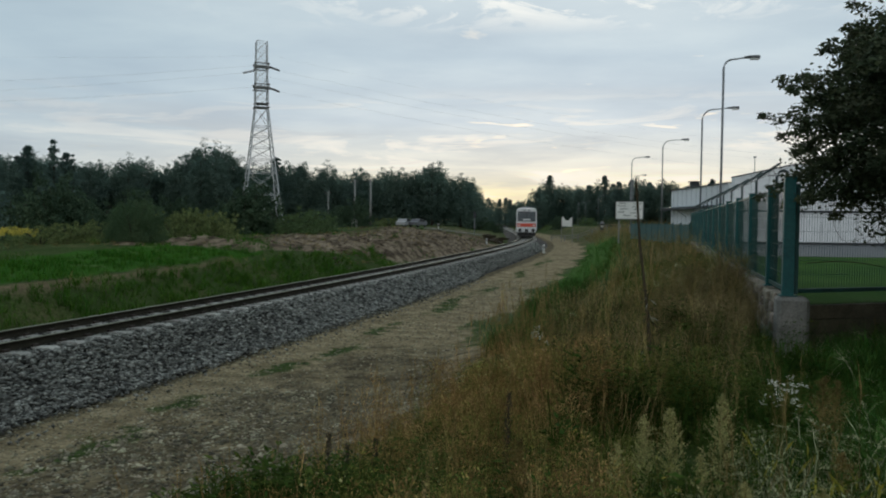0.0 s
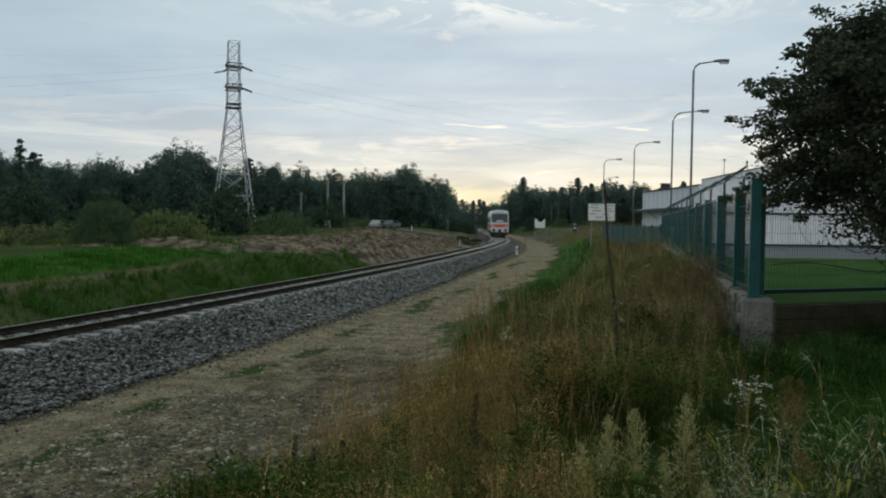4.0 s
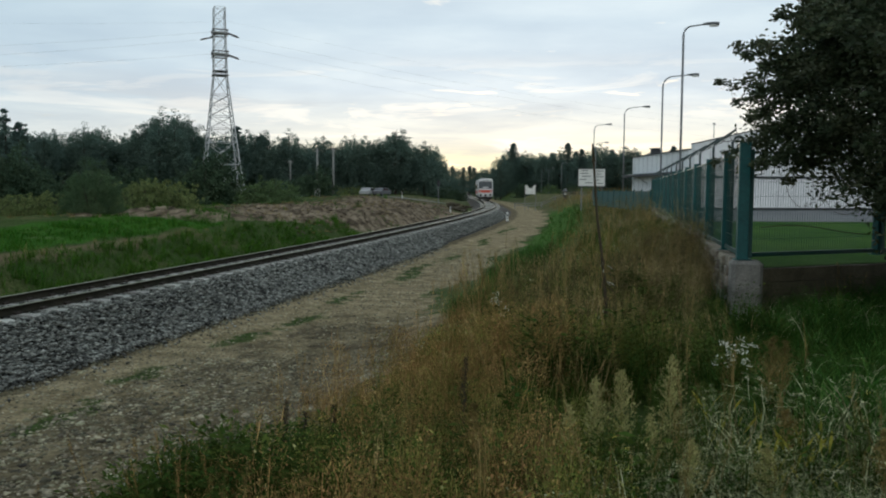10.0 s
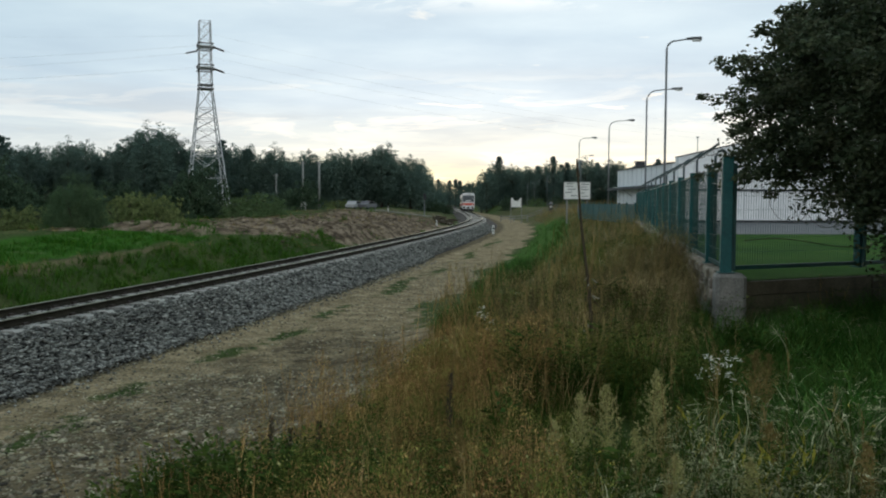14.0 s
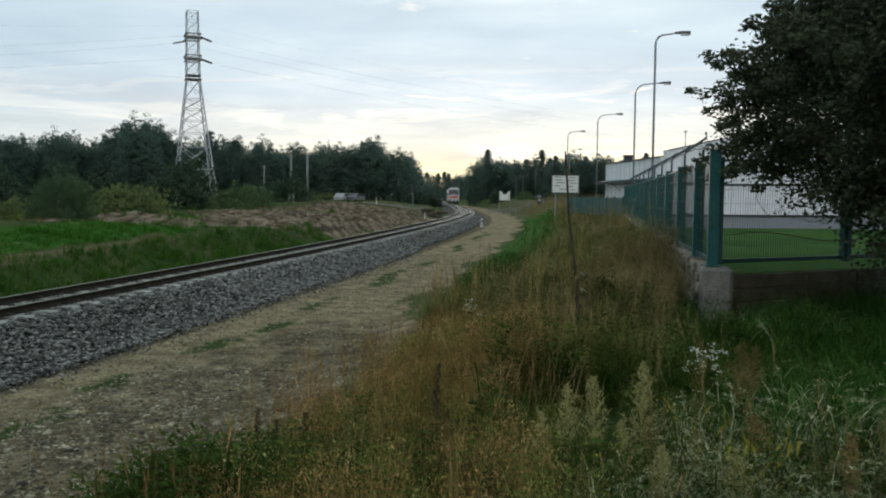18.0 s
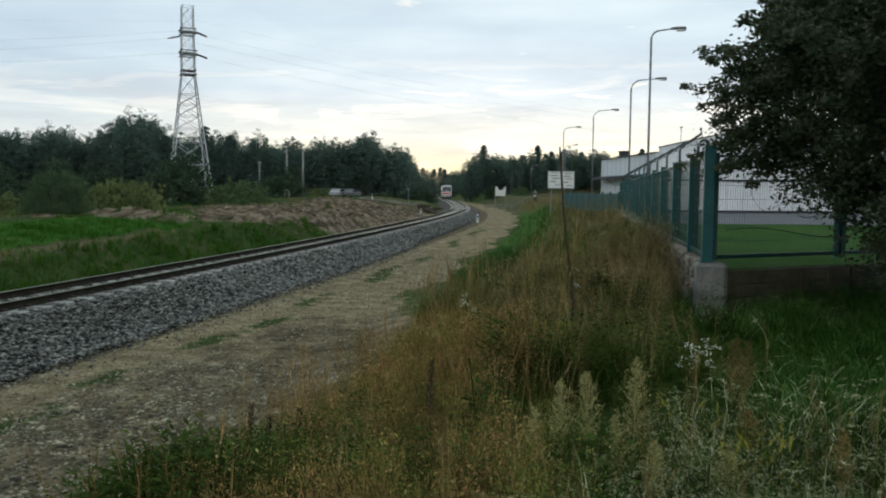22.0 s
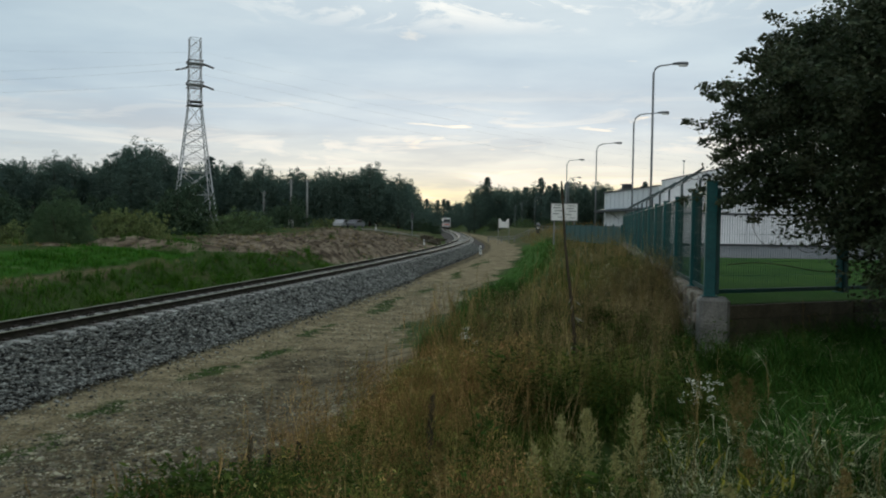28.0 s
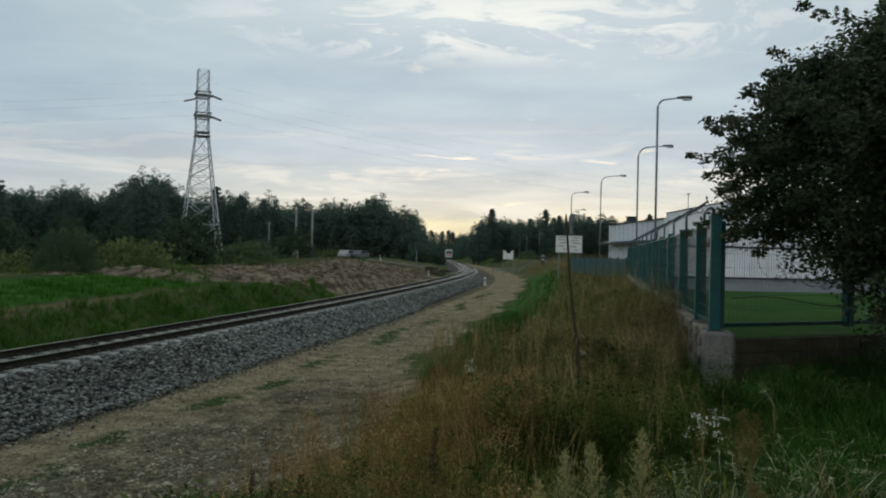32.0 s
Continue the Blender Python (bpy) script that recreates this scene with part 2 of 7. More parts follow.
M = {
    "steel_rail": material("rail_steel", [(0.022, 0.020, 0.014), (0.046, 0.040, 0.027)], 3, 0.9, 0.2, 0.0, spec=0.1),
    # worn crown of the rail; reflected sky is put into its base colour
    "rail_head": material("rail_head_steel", [(0.215, 0.215, 0.150), (0.30, 0.295, 0.205)], 2, 0.5, 0.05, 0.25, spec=0.4),
    "sleeper": material("concrete_sleeper", [(0.27, 0.265, 0.235), (0.43, 0.42, 0.38)], 4, 0.9, 0.3, vary="object", spread=(0.75, 1.3)),
    "fastening": material("fastening_iron", [(0.03, 0.022, 0.018), (0.06, 0.04, 0.03)], 9, 0.7, 0.2, 0.2),
    "stone": material("ballast_stone", [(0.054, 0.055, 0.049), (0.136, 0.138, 0.122), (0.295, 0.298, 0.264)], 16, 0.85, 0.5, vary="island", spread=(0.12, 2.15)),
    # shade in the gaps between the stones is put into the bed's colour
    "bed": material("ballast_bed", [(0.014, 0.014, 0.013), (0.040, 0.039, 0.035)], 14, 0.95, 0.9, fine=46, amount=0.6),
    "pebble": material("path_pebble", [(0.102, 0.090, 0.056), (0.204, 0.185, 0.122), (0.405, 0.372, 0.262)], 2.5, 0.9, 0.3, vary="island", spread=(0.2, 1.8)),
    "lattice": material("galvanised_lattice", [(0.46, 0.47, 0.48), (0.62, 0.62, 0.62)], 0.6, 0.55, 0.1, 0.2),
    "lattice_dark": material("rusty_lattice_beam", [(0.13, 0.125, 0.12), (0.24, 0.23, 0.22)], 0.9, 0.7, 0.1, 0.2),
    "insulator": material("dark_insulator", [(0.05, 0.04, 0.04), (0.09, 0.07, 0.06)], 5, 0.3),
    "cable": material("cable_aluminium", [(0.34, 0.35, 0.36), (0.44, 0.45, 0.46)], 1, 0.5, 0, 0.4),
    "green_paint": material("green_powder_coat", [(0.006, 0.079, 0.079), (0.011, 0.110, 0.108)], 2.2, 0.45, 0.08, amount=0.15),
    "green_wire": material("green_mesh_wire", [(0.010, 0.055, 0.048), (0.016, 0.075, 0.066)], 3, 0.5),
    "wire": material("rusty_barbed_wire", [(0.05, 0.045, 0.04), (0.10, 0.08, 0.06)], 9, 0.6, 0, 0.5),
    "arm": material("grey_green_arm", [(0.035, 0.06, 0.06), (0.06, 0.085, 0.082)], 4, 0.5, 0.1),
    "concrete": material("weathered_concrete", [(0.13, 0.125, 0.112), (0.235, 0.228, 0.205), (0.31, 0.295, 0.262)], 3.0, 0.95, 0.5, fine=40),
    "old_block": material("worn_pale_block", [(0.15, 0.125, 0.09), (0.27, 0.235, 0.18), (0.36, 0.32, 0.26)], 5.0, 0.95, 0.6, fine=45, vary="object", spread=(0.55, 1.3)),
    "plank": material("dark_wet_plank", [(0.050, 0.043, 0.027), (0.110, 0.092, 0.060)], 3.0, 0.85, 0.5, fine=30, vary="object"),
    "white_wall": material("white_sheet_cladding", [(0.790, 0.801, 0.801), (0.884, 0.894, 0.894)], 0.35, 0.6, 0.05, amount=0.05),
    "sheet_joint": material("grey_sheet_joint", [(0.52, 0.53, 0.54), (0.60, 0.61, 0.62)], 1, 0.7),
    "dark_trim": material("dark_sheet_trim", [(0.03, 0.033, 0.036), (0.05, 0.054, 0.058)], 2, 0.5),
    "roof_felt": material("grey_roof_felt", [(0.14, 0.145, 0.15), (0.22, 0.225, 0.23)], 2, 0.9, 0.3),
    "blue_awning": material("blue_grey_sheet", [(0.055, 0.10, 0.12), (0.08, 0.14, 0.16)], 1.5, 0.5),
    "asphalt": material("pale_yard_asphalt", [(0.13, 0.13, 0.13), (0.20, 0.20, 0.20)], 0.5, 0.9, 0.3, fine=30),
    "galva": material("galvanised_lamp_pole", [(0.20, 0.21, 0.22), (0.30, 0.31, 0.32)], 1.5, 0.45, 0.05, 0.6),
    "lamp_head": material("grey_lamp_housing", [(0.10, 0.105, 0.11), (0.15, 0.155, 0.16)], 3, 0.5),
    "diffuser": material("milky_diffuser", [(0.55, 0.55, 0.52), (0.65, 0.65, 0.62)], 3, 0.2),
    "sign_white": material("weathered_white_board", [(0.70, 0.70, 0.66), (0.82, 0.82, 0.78)], 1.2, 0.7, amount=0.08),
    "sign_mark": material("faded_dark_print", [(0.12, 0.14, 0.12), (0.18, 0.20, 0.18)], 3, 0.8),
    "wood_pole": material("grey_timber_pole", [(0.19, 0.19, 0.18), (0.31, 0.31, 0.29)], 2, 0.9, 0.3),
    "stake": material("dark_brown_stalk", [(0.036, 0.028, 0.015), (0.085, 0.066, 0.036)], 12, 0.9, 0.4),
    "bark": material("tree_bark", [(0.035, 0.028, 0.022), (0.085, 0.07, 0.055)], 7, 0.95, 0.7, fine=40),
    "leaf": material("fruit_tree_leaf", [(0.025, 0.039, 0.021), (0.058, 0.079, 0.039), (0.119, 0.132, 0.077)], 2.6, 0.6, 0, vary="island", transmit=0.3, spec=0.2),
    "stalk": material("withered_stalk", [(0.066, 0.058, 0.026), (0.165, 0.132, 0.060), (0.375, 0.300, 0.150)], 1.8, 0.9, 0, vary="island", transmit=0.15, spec=0.03, spread=(0.35, 1.9)),
    "meadow_blade": material("dark_meadow_blade", [(0.038, 0.105, 0.013), (0.079, 0.168, 0.023)], 0.3, 0.9, 0, vary="island", transmit=0.15, spec=0.03),
    "field_blade": material("field_grass_blade", [(0.027, 0.098, 0.009), (0.048, 0.135, 0.015)], 0.3, 0.9, 0, vary="island", transmit=0.15, spec=0.03),
    # distance haze is put into the next two leaf colours: paler and bluer
    "hazed_forest_leaf": material("hazed_forest_foliage", [(0.106, 0.172, 0.150), (0.172, 0.236, 0.180)], 0.12, 0.9, 0, vary="island", transmit=0.45, spec=0.1, spread=(0.75, 1.25)),
    "hazed_pine_leaf": material("hazed_pine_foliage", [(0.094, 0.156, 0.142), (0.150, 0.212, 0.172)], 0.12, 0.9, 0, vary="island", transmit=0.42, spec=0.1, spread=(0.75, 1.25)),
    "bush_leaf": material("bush_foliage", [(0.105, 0.165, 0.074), (0.170, 0.240, 0.104)], 0.3, 0.9, 0, vary="island", transmit=0.15, spec=0.03),
    "willow": material("willow_foliage", [(0.070, 0.124, 0.064), (0.116, 0.174, 0.084)], 0.4, 0.9, 0, vary="island", transmit=0.2, spec=0.03, spread=(0.75, 1.3)),
    "reed": material("yellow_green_thicket", [(0.145, 0.190, 0.072), (0.215, 0.255, 0.102)], 0.3, 0.8, 0, vary="island", transmit=0.15, spec=0.03),
    "grass": material("green_grass_blade", [(0.036, 0.070, 0.011), (0.066, 0.106, 0.019)], 0.5, 0.9, 0, vary="island", transmit=0.15, spec=0.03),
    "dark_bush": material("dark_bush_foliage", [(0.048, 0.084, 0.052), (0.086, 0.128, 0.072)], 0.5, 0.9, 0, vary="island", transmit=0.15, spec=0.05),
    "lush": material("lush_grass_blade", [(0.013, 0.037, 0.007), (0.037, 0.098, 0.016), (0.100, 0.195, 0.050)], 2.0, 0.9, 0, spread=(0.35, 1.9), vary="island", transmit=0.15, spec=0.03),
    "dry": material("dry_grass_straw", [(0.096, 0.084, 0.029), (0.244, 0.185, 0.070), (0.472, 0.361, 0.162)], 2.0, 0.9, 0, vary="island", transmit=0.15, spec=0.03),
    "russet": material("russet_seed_stalk", [(0.130, 0.099, 0.036), (0.285, 0.180, 0.066), (0.530, 0.345, 0.145)], 1.6, 0.9, 0, vary="island", transmit=0.15, spec=0.03, spread=(0.35, 1.9)),
    "olive": material("olive_weed", [(0.074, 0.092, 0.020), (0.168, 0.180, 0.044), (0.345, 0.335, 0.098)], 2.2, 0.9, 0, vary="island", transmit=0.15, spec=0.03, spread=(0.35, 1.9)),
    "plume": material("pale_plume", [(0.27, 0.255, 0.100), (0.46, 0.43, 0.195)], 0.8, 0.9, 0, vary="island", transmit=0.15, spec=0.03),
    "herb": material("dark_herb_leaf", [(0.022, 0.047, 0.009), (0.051, 0.085, 0.017), (0.098, 0.136, 0.031)], 2.0, 0.9, 0, vary="island", transmit=0.15, spec=0.03),
    "silver": material("grey_seed_fluff", [(0.12, 0.138, 0.058), (0.33, 0.345, 0.185), (0.66, 0.66, 0.43)], 5.0, 0.9, 0, spread=(0.25, 1.9), vary="island", transmit=0.15, spec=0.03),
    "petal": material("white_petal", [(0.78, 0.79, 0.64), (0.86, 0.87, 0.72)], 3, 0.7, 0, vary="", transmit=0.3),
    "dull_petal": material("dull_white_petal", [(0.34, 0.34, 0.26), (0.50, 0.50, 0.40)], 5, 0.8, 0, transmit=0.2),
    "yellow": material("yellow_bloom", [(0.55, 0.45, 0.06), (0.68, 0.56, 0.10)], 3, 0.7, 0, transmit=0.2),
    "yellow_leaf": material("yellowing_leaf", [(0.30, 0.28, 0.043), (0.42, 0.38, 0.072)], 3, 0.7, 0, transmit=0.15, spec=0.03),
    "lawn": material("mown_lawn", [(0.024, 0.078, 0.010), (0.040, 0.104, 0.015), (0.062, 0.128, 0.024)], 0.45, 0.9, 0.8, fine=30, amount=0.35, spec=0.03),
    "train_white": material("white_coach_paint", [(0.66, 0.66, 0.65), (0.74, 0.74, 0.73)], 0.8, 0.4, amount=0.06),
    "train_red": material("red_coach_paint", [(0.66, 0.10, 0.065), (0.74, 0.13, 0.085)], 1.0, 0.4, amount=0.06),
    "train_dark": material("dark_underframe", [(0.018, 0.018, 0.018), (0.04, 0.037, 0.034)], 3, 0.7),
    "train_glass": material("dark_tinted_window", [(0.085, 0.100, 0.108), (0.11, 0.125, 0.135)], 1, 0.12, spec=0.7),
    "car_glass": material("car_window_glass", [(0.02, 0.022, 0.025), (0.03, 0.032, 0.035)], 1, 0.1, spec=0.7),
    # white paint greyed: the shade the car stands in is in its colour
    "car_white_shaded": material("shaded_white_car_paint", [(0.36, 0.36, 0.36), (0.42, 0.42, 0.42)], 1, 0.35, amount=0.05),
    "car_grey": material("grey_car_paint", [(0.12, 0.12, 0.13), (0.16, 0.16, 0.17)], 1, 0.35, amount=0.05),
    "soil": material("brown_spoil", [(0.070, 0.050, 0.032), (0.140, 0.104, 0.068), (0.215, 0.170, 0.116)], 0.8, 0.95, 0.8, fine=14),
    "rubber": material("black_rubber", [(0.015, 0.015, 0.015), (0.03, 0.03, 0.03)], 6, 0.8),
}


# ---------------------------------------------------------------- mesh tools
class Builder:
    """Collects points and faces for one mesh."""

    def __init__(self):
        self.v, self.f = [], []

    def box(self, c, s, rz=0.0, ry=0.0, rx=0.0, taper=1.0, bevel=0.0):
        m = Matrix.Translation(c) @ Euler((rx, ry, rz)).to_matrix().to_4x4()
        i = len(self.v)
        hx, hy, hz = s[0] / 2, s[1] / 2, s[2] / 2
        if bevel:
            b = min(bevel, hx * 0.9, hy * 0.9)
            ring = [(hx, hy - b), (hx - b, hy), (-hx + b, hy), (-hx, hy - b), (-hx, -hy + b), (-hx + b, -hy), (hx - b, -hy), (hx, -hy + b)]
            for z, k in ((-hz, 1.0), (hz - b, taper), (hz, taper * (1 - b / max(hx, hy)))):
                self.v += [tuple(m @ Vector((x * k, y * k, z))) for x, y in ring]
            n = 8
            self.f += [tuple(i + r * n + j for j in o) for r in (0, 1) for o in [(a, (a + 1) % n, (a + 1) % n + n, a + n) for a in range(n)]]
            self.f += [tuple(i + a for a in reversed(range(n))), tuple(i + 2 * n + a for a in range(n))]
            return self
        for z, k in ((-hz, 1.0), (hz, taper)):
            self.v += [tuple(m @ Vector((x * k, y * k, z))) for x, y in ((-hx, -hy), (hx, -hy), (hx, hy), (-hx, hy))]
        self.f += [tuple(i + a for a in q) for q in ((3, 2, 1, 0), (4, 5, 6, 7), (0, 1, 5, 4), (1, 2, 6, 5), (2, 3, 7, 6), (3, 0, 4, 7))]
        return self

    def tube(self, pts, r, n=8, r1=None, cap=True):
        pts = [Vector(p) for p in pts]
        r1 = r if r1 is None else r1
        i0, k = len(self.v), len(pts)
        for j, p in enumerate(pts):
            t = (pts[min(j + 1, k - 1)] - pts[max(j - 1, 0)]).normalized()
            a = t.cross(Vector((0, 0, 1)) if abs(t.z) < 0.9 else Vector((1, 0, 0))).normalized()
            b = t.cross(a)
            rr = r + (r1 - r) * j / max(1, k - 1)
            for q in range(n):
                w = 2 * math.pi * q / n
                self.v.append(tuple(p + (a * math.cos(w) + b * math.sin(w)) * rr))
        for j in range(k - 1):
            for q in range(n):
                q2 = (q + 1) % n
                self.f.append((i0 + j * n + q, i0 + j * n + q2, i0 + (j + 1) * n + q2, i0 + (j + 1) * n + q))
        if cap:
            self.f.append(tuple(i0 + q for q in reversed(range(n))))
            self.f.append(tuple(i0 + (k - 1) * n + q for q in range(n)))
        return self

    def prism(self, outline, axis_y0, axis_y1):
        """An outline in x and z, drawn out along y."""
        i, n = len(self.v), len(outline)
        self.v += [(x, axis_y0, z) for x, z in outline] + [(x, axis_y1, z) for x, z in outline]
        self.f += [(i + a, i + (a + 1) % n, i + n + (a + 1) % n, i + n + a) for a in range(n)]
        self.f += [tuple(i + a for a in reversed(range(n))), tuple(i + n + a for a in range(n))]
        return self

    def quad(self, *p):
        i = len(self.v)
        self.v += [tuple(a) for a in p]
        self.f.append(tuple(range(i, i + len(p))))
        return self

    def mesh(self, name):
        me = bpy.data.meshes.new(name)
        me.from_pydata(self.v, [], self.f)
        me.update()
        return me


def big_mesh(name, v, f):
    """A mesh from arrays: points (n, 3) and faces (k, corners)."""
    me = bpy.data.meshes.new(name)
    k, c = f.shape
    me.vertices.add(len(v))
    me.vertices.foreach_set("co", np.ascontiguousarray(v, dtype=np.float32).ravel())
    me.loops.add(k * c)
    me.loops.foreach_set("vertex_index", np.ascontiguousarray(f, dtype=np.int32).ravel())
    me.polygons.add(k)
    me.polygons.foreach_set("loop_start", np.arange(k, dtype=np.int32) * c)
    me.update(calc_edges=True)
    me.validate()
    return me


def part(name, shape, mat, parent=None, label="", at=None, smooth=False):
    me = shape.mesh(name) if isinstance(shape, Builder) else shape
    if not me.materials:
        me.materials.append(M[mat])
    if smooth:
        me.polygons.foreach_set("use_smooth", [True] * len(me.polygons))
    ob = new(name, me)
    if parent is not None:
        ob.parent = parent
    if at is not None:
        ob.matrix_basis = at
    if label:
        ob["label"] = label
    return ob


def thing(name, at, label, category, group="", kind=""):
    ob = new(name)
    ob.matrix_basis = at
    ob.empty_display_size = 0.2
    return tagged(ob, label, category, group, kind)


rng = np.random.default_rng(7)


def scatter(proto_v, proto_f, pos, yaw, scale, lean=None, lean_dir=None, squash=None):
    """Copies of one small shape, as arrays: turned, scaled and leant."""
    n, k = len(pos), len(proto_v)
    c, s = np.cos(yaw)[:, None], np.sin(yaw)[:, None]
    p = proto_v[None] * scale[:, None, None]
    if squash is not None:
        p = p * squash[:, None, :]
    x, y, z = p[..., 0] * c - p[..., 1] * s, p[..., 0] * s + p[..., 1] * c, p[..., 2].copy()
    if lean is not None:
        x = x + z * (lean * np.cos(lean_dir))[:, None]
        y = y + z * (lean * np.sin(lean_dir))[:, None]
    v = np.stack([x + pos[:, 0:1], y + pos[:, 1:2], z + pos[:, 2:3]], -1).reshape(-1, 3)
    f = (proto_f[None] + (np.arange(n) * k)[:, None, None]).reshape(-1, proto_f.shape[1])
    return v, f


def join_arrays(parts_):
    vs, fs, o = [], [], 0
    for v, f in parts_:
        vs.append(v), fs.append(f + o)
        o += len(v)
    return np.concatenate(vs), np.concatenate(fs)


# ---------------------------------------------------------------- the plan: line, levels
_gy = np.linspace(-120, 700, 1641)
_slope = np.interp(_gy, [-120, 15, 40, 70, 95, 112, 130, 700], [0.32, 0.285, 0.255, 0.215, 0.165, 0.105, 0.068, 0.050])
_gx = np.concatenate([[0], np.cumsum((_slope[1:] + _slope[:-1]) / 2 * np.diff(_gy))])
_gx += 11.2 - np.interp(108.0, _gy, _gx)


FH = radians(15.2)                                   # heading of the long fence
P1 = Vector((5.22, 12.26, 1.02))
FD = Vector((math.sin(FH), math.cos(FH), 0))
PH = radians(70.0)                                   # heading of the short side
PD = Vector((math.sin(PH), math.cos(PH), 0))


def line_x(y):
    return np.interp(y, _gy, _gx)


def line_slope(y):
    return np.interp(y, _gy, _slope)


def line_z(y):
    """Level of the rail heads along the line, which climbs gently away."""
    return np.interp(y, [-120, 10, 35, 60, 108, 130, 160, 200, 250, 315, 420, 700], [-0.6, -0.30, -0.26, -0.18, -0.06, 0.05, 0.12, -0.05, -0.40, -0.30, 0.0, 1.2])


def cant(y):
    """Crossfall of the track in the curve: the rail nearer the viewer lies higher."""
    return np.interp(y, [-120, 85, 130, 700], [0.042, 0.040, 0.0, 0.0])


def cant_z(s, y):
    return cant(y) * (np.clip(s, -1.7, 1.5) - 0.797)


def lateral(x, y):
    """Distance to the right of the line's axis."""
    return (x - line_x(y)) / np.sqrt(1 + line_slope(y) ** 2)


def sstep(a, b, x):
    t = np.clip((x - a) / (b - a), 0, 1)
    return t * t * (3 - 2 * t)


def wave(x, y, k, seed):
    return (np.sin(x * k + seed) * np.cos(y * k * 1.3 + seed * 2.1) + np.sin((x + y) * k * 0.61 + seed * 3.7)) * 0.5


def ground_z(x, y):
    x, y = np.asarray(x, float), np.asarray(y, float)
    s, zt = lateral(x, y), line_z(y)
    low = zt - 0.92
    # formation under the ballast
    z = np.where(np.abs(s) < 2.9, zt - 0.62 - 0.30 * np.clip((np.abs(s) - 1.4) / 1.5, 0, 1), low)
    # bank on the side of the viewer
    crown = np.interp(y, [-60, 15, 40, 80, 112, 150, 300, 700], [0.30, 0.10, 0.15, 0.40, 0.95, 1.0, 1.3, 3.0])
    bank = sstep(7.0, 12.5, s)
    right = low + (crown - low) * bank + 0.05 * wave(x, y, 0.9, 1.3) * bank
    # earth heaped against the plinth of the fence
    a = (x - P1.x) * FD.y - (y - P1.y) * FD.x
    right = right + 0.55 * sstep(-2.6, -0.5, a) * sstep(13.4, 17.0, y) * (1 - sstep(70, 85, y)) * (1 - sstep(0.3, 1.5, a))
    z = np.where(s > 2.9, right, z)
    # ditch, spoil bank and rising field on the other side
    q = -s
    field = np.interp(q, [6.5, 9.5, 14, 30, 60, 110, 200, 500], [-0.15, 0.05, 0.15, 0.30, 0.50, 1.0, 2.2, 4.0])
    field = field + 0.75 * sstep(84, 108, y) * sstep(8, 16, q) + 0.6 * np.maximum(zt - 0.2, 0)
    rise = sstep(4.2, 7.0, q)
    spoil = sstep(26, 44, y) * (1 - sstep(95, 118, y)) * sstep(4.8, 8.5, q) * (1 - sstep(15, 26, q))
    left = low * (1 - rise) + field * rise - 0.12 * sstep(2.9, 3.6, q) * (1 - rise) + spoil * (0.40 + 0.22 * wave(x, y, 0.55, 4.0) + 0.20 * wave(x, y, 1.5, 2.0) + 0.09 * wave(x, y, 3.9, 1.0))
    left = left + 0.10 * wave(x, y, 0.35, 0.4) * sstep(5, 14, q)
    z = np.where(s < -2.9, left, z)
    return z


def gz(x, y):
    return float(ground_z(x, y))


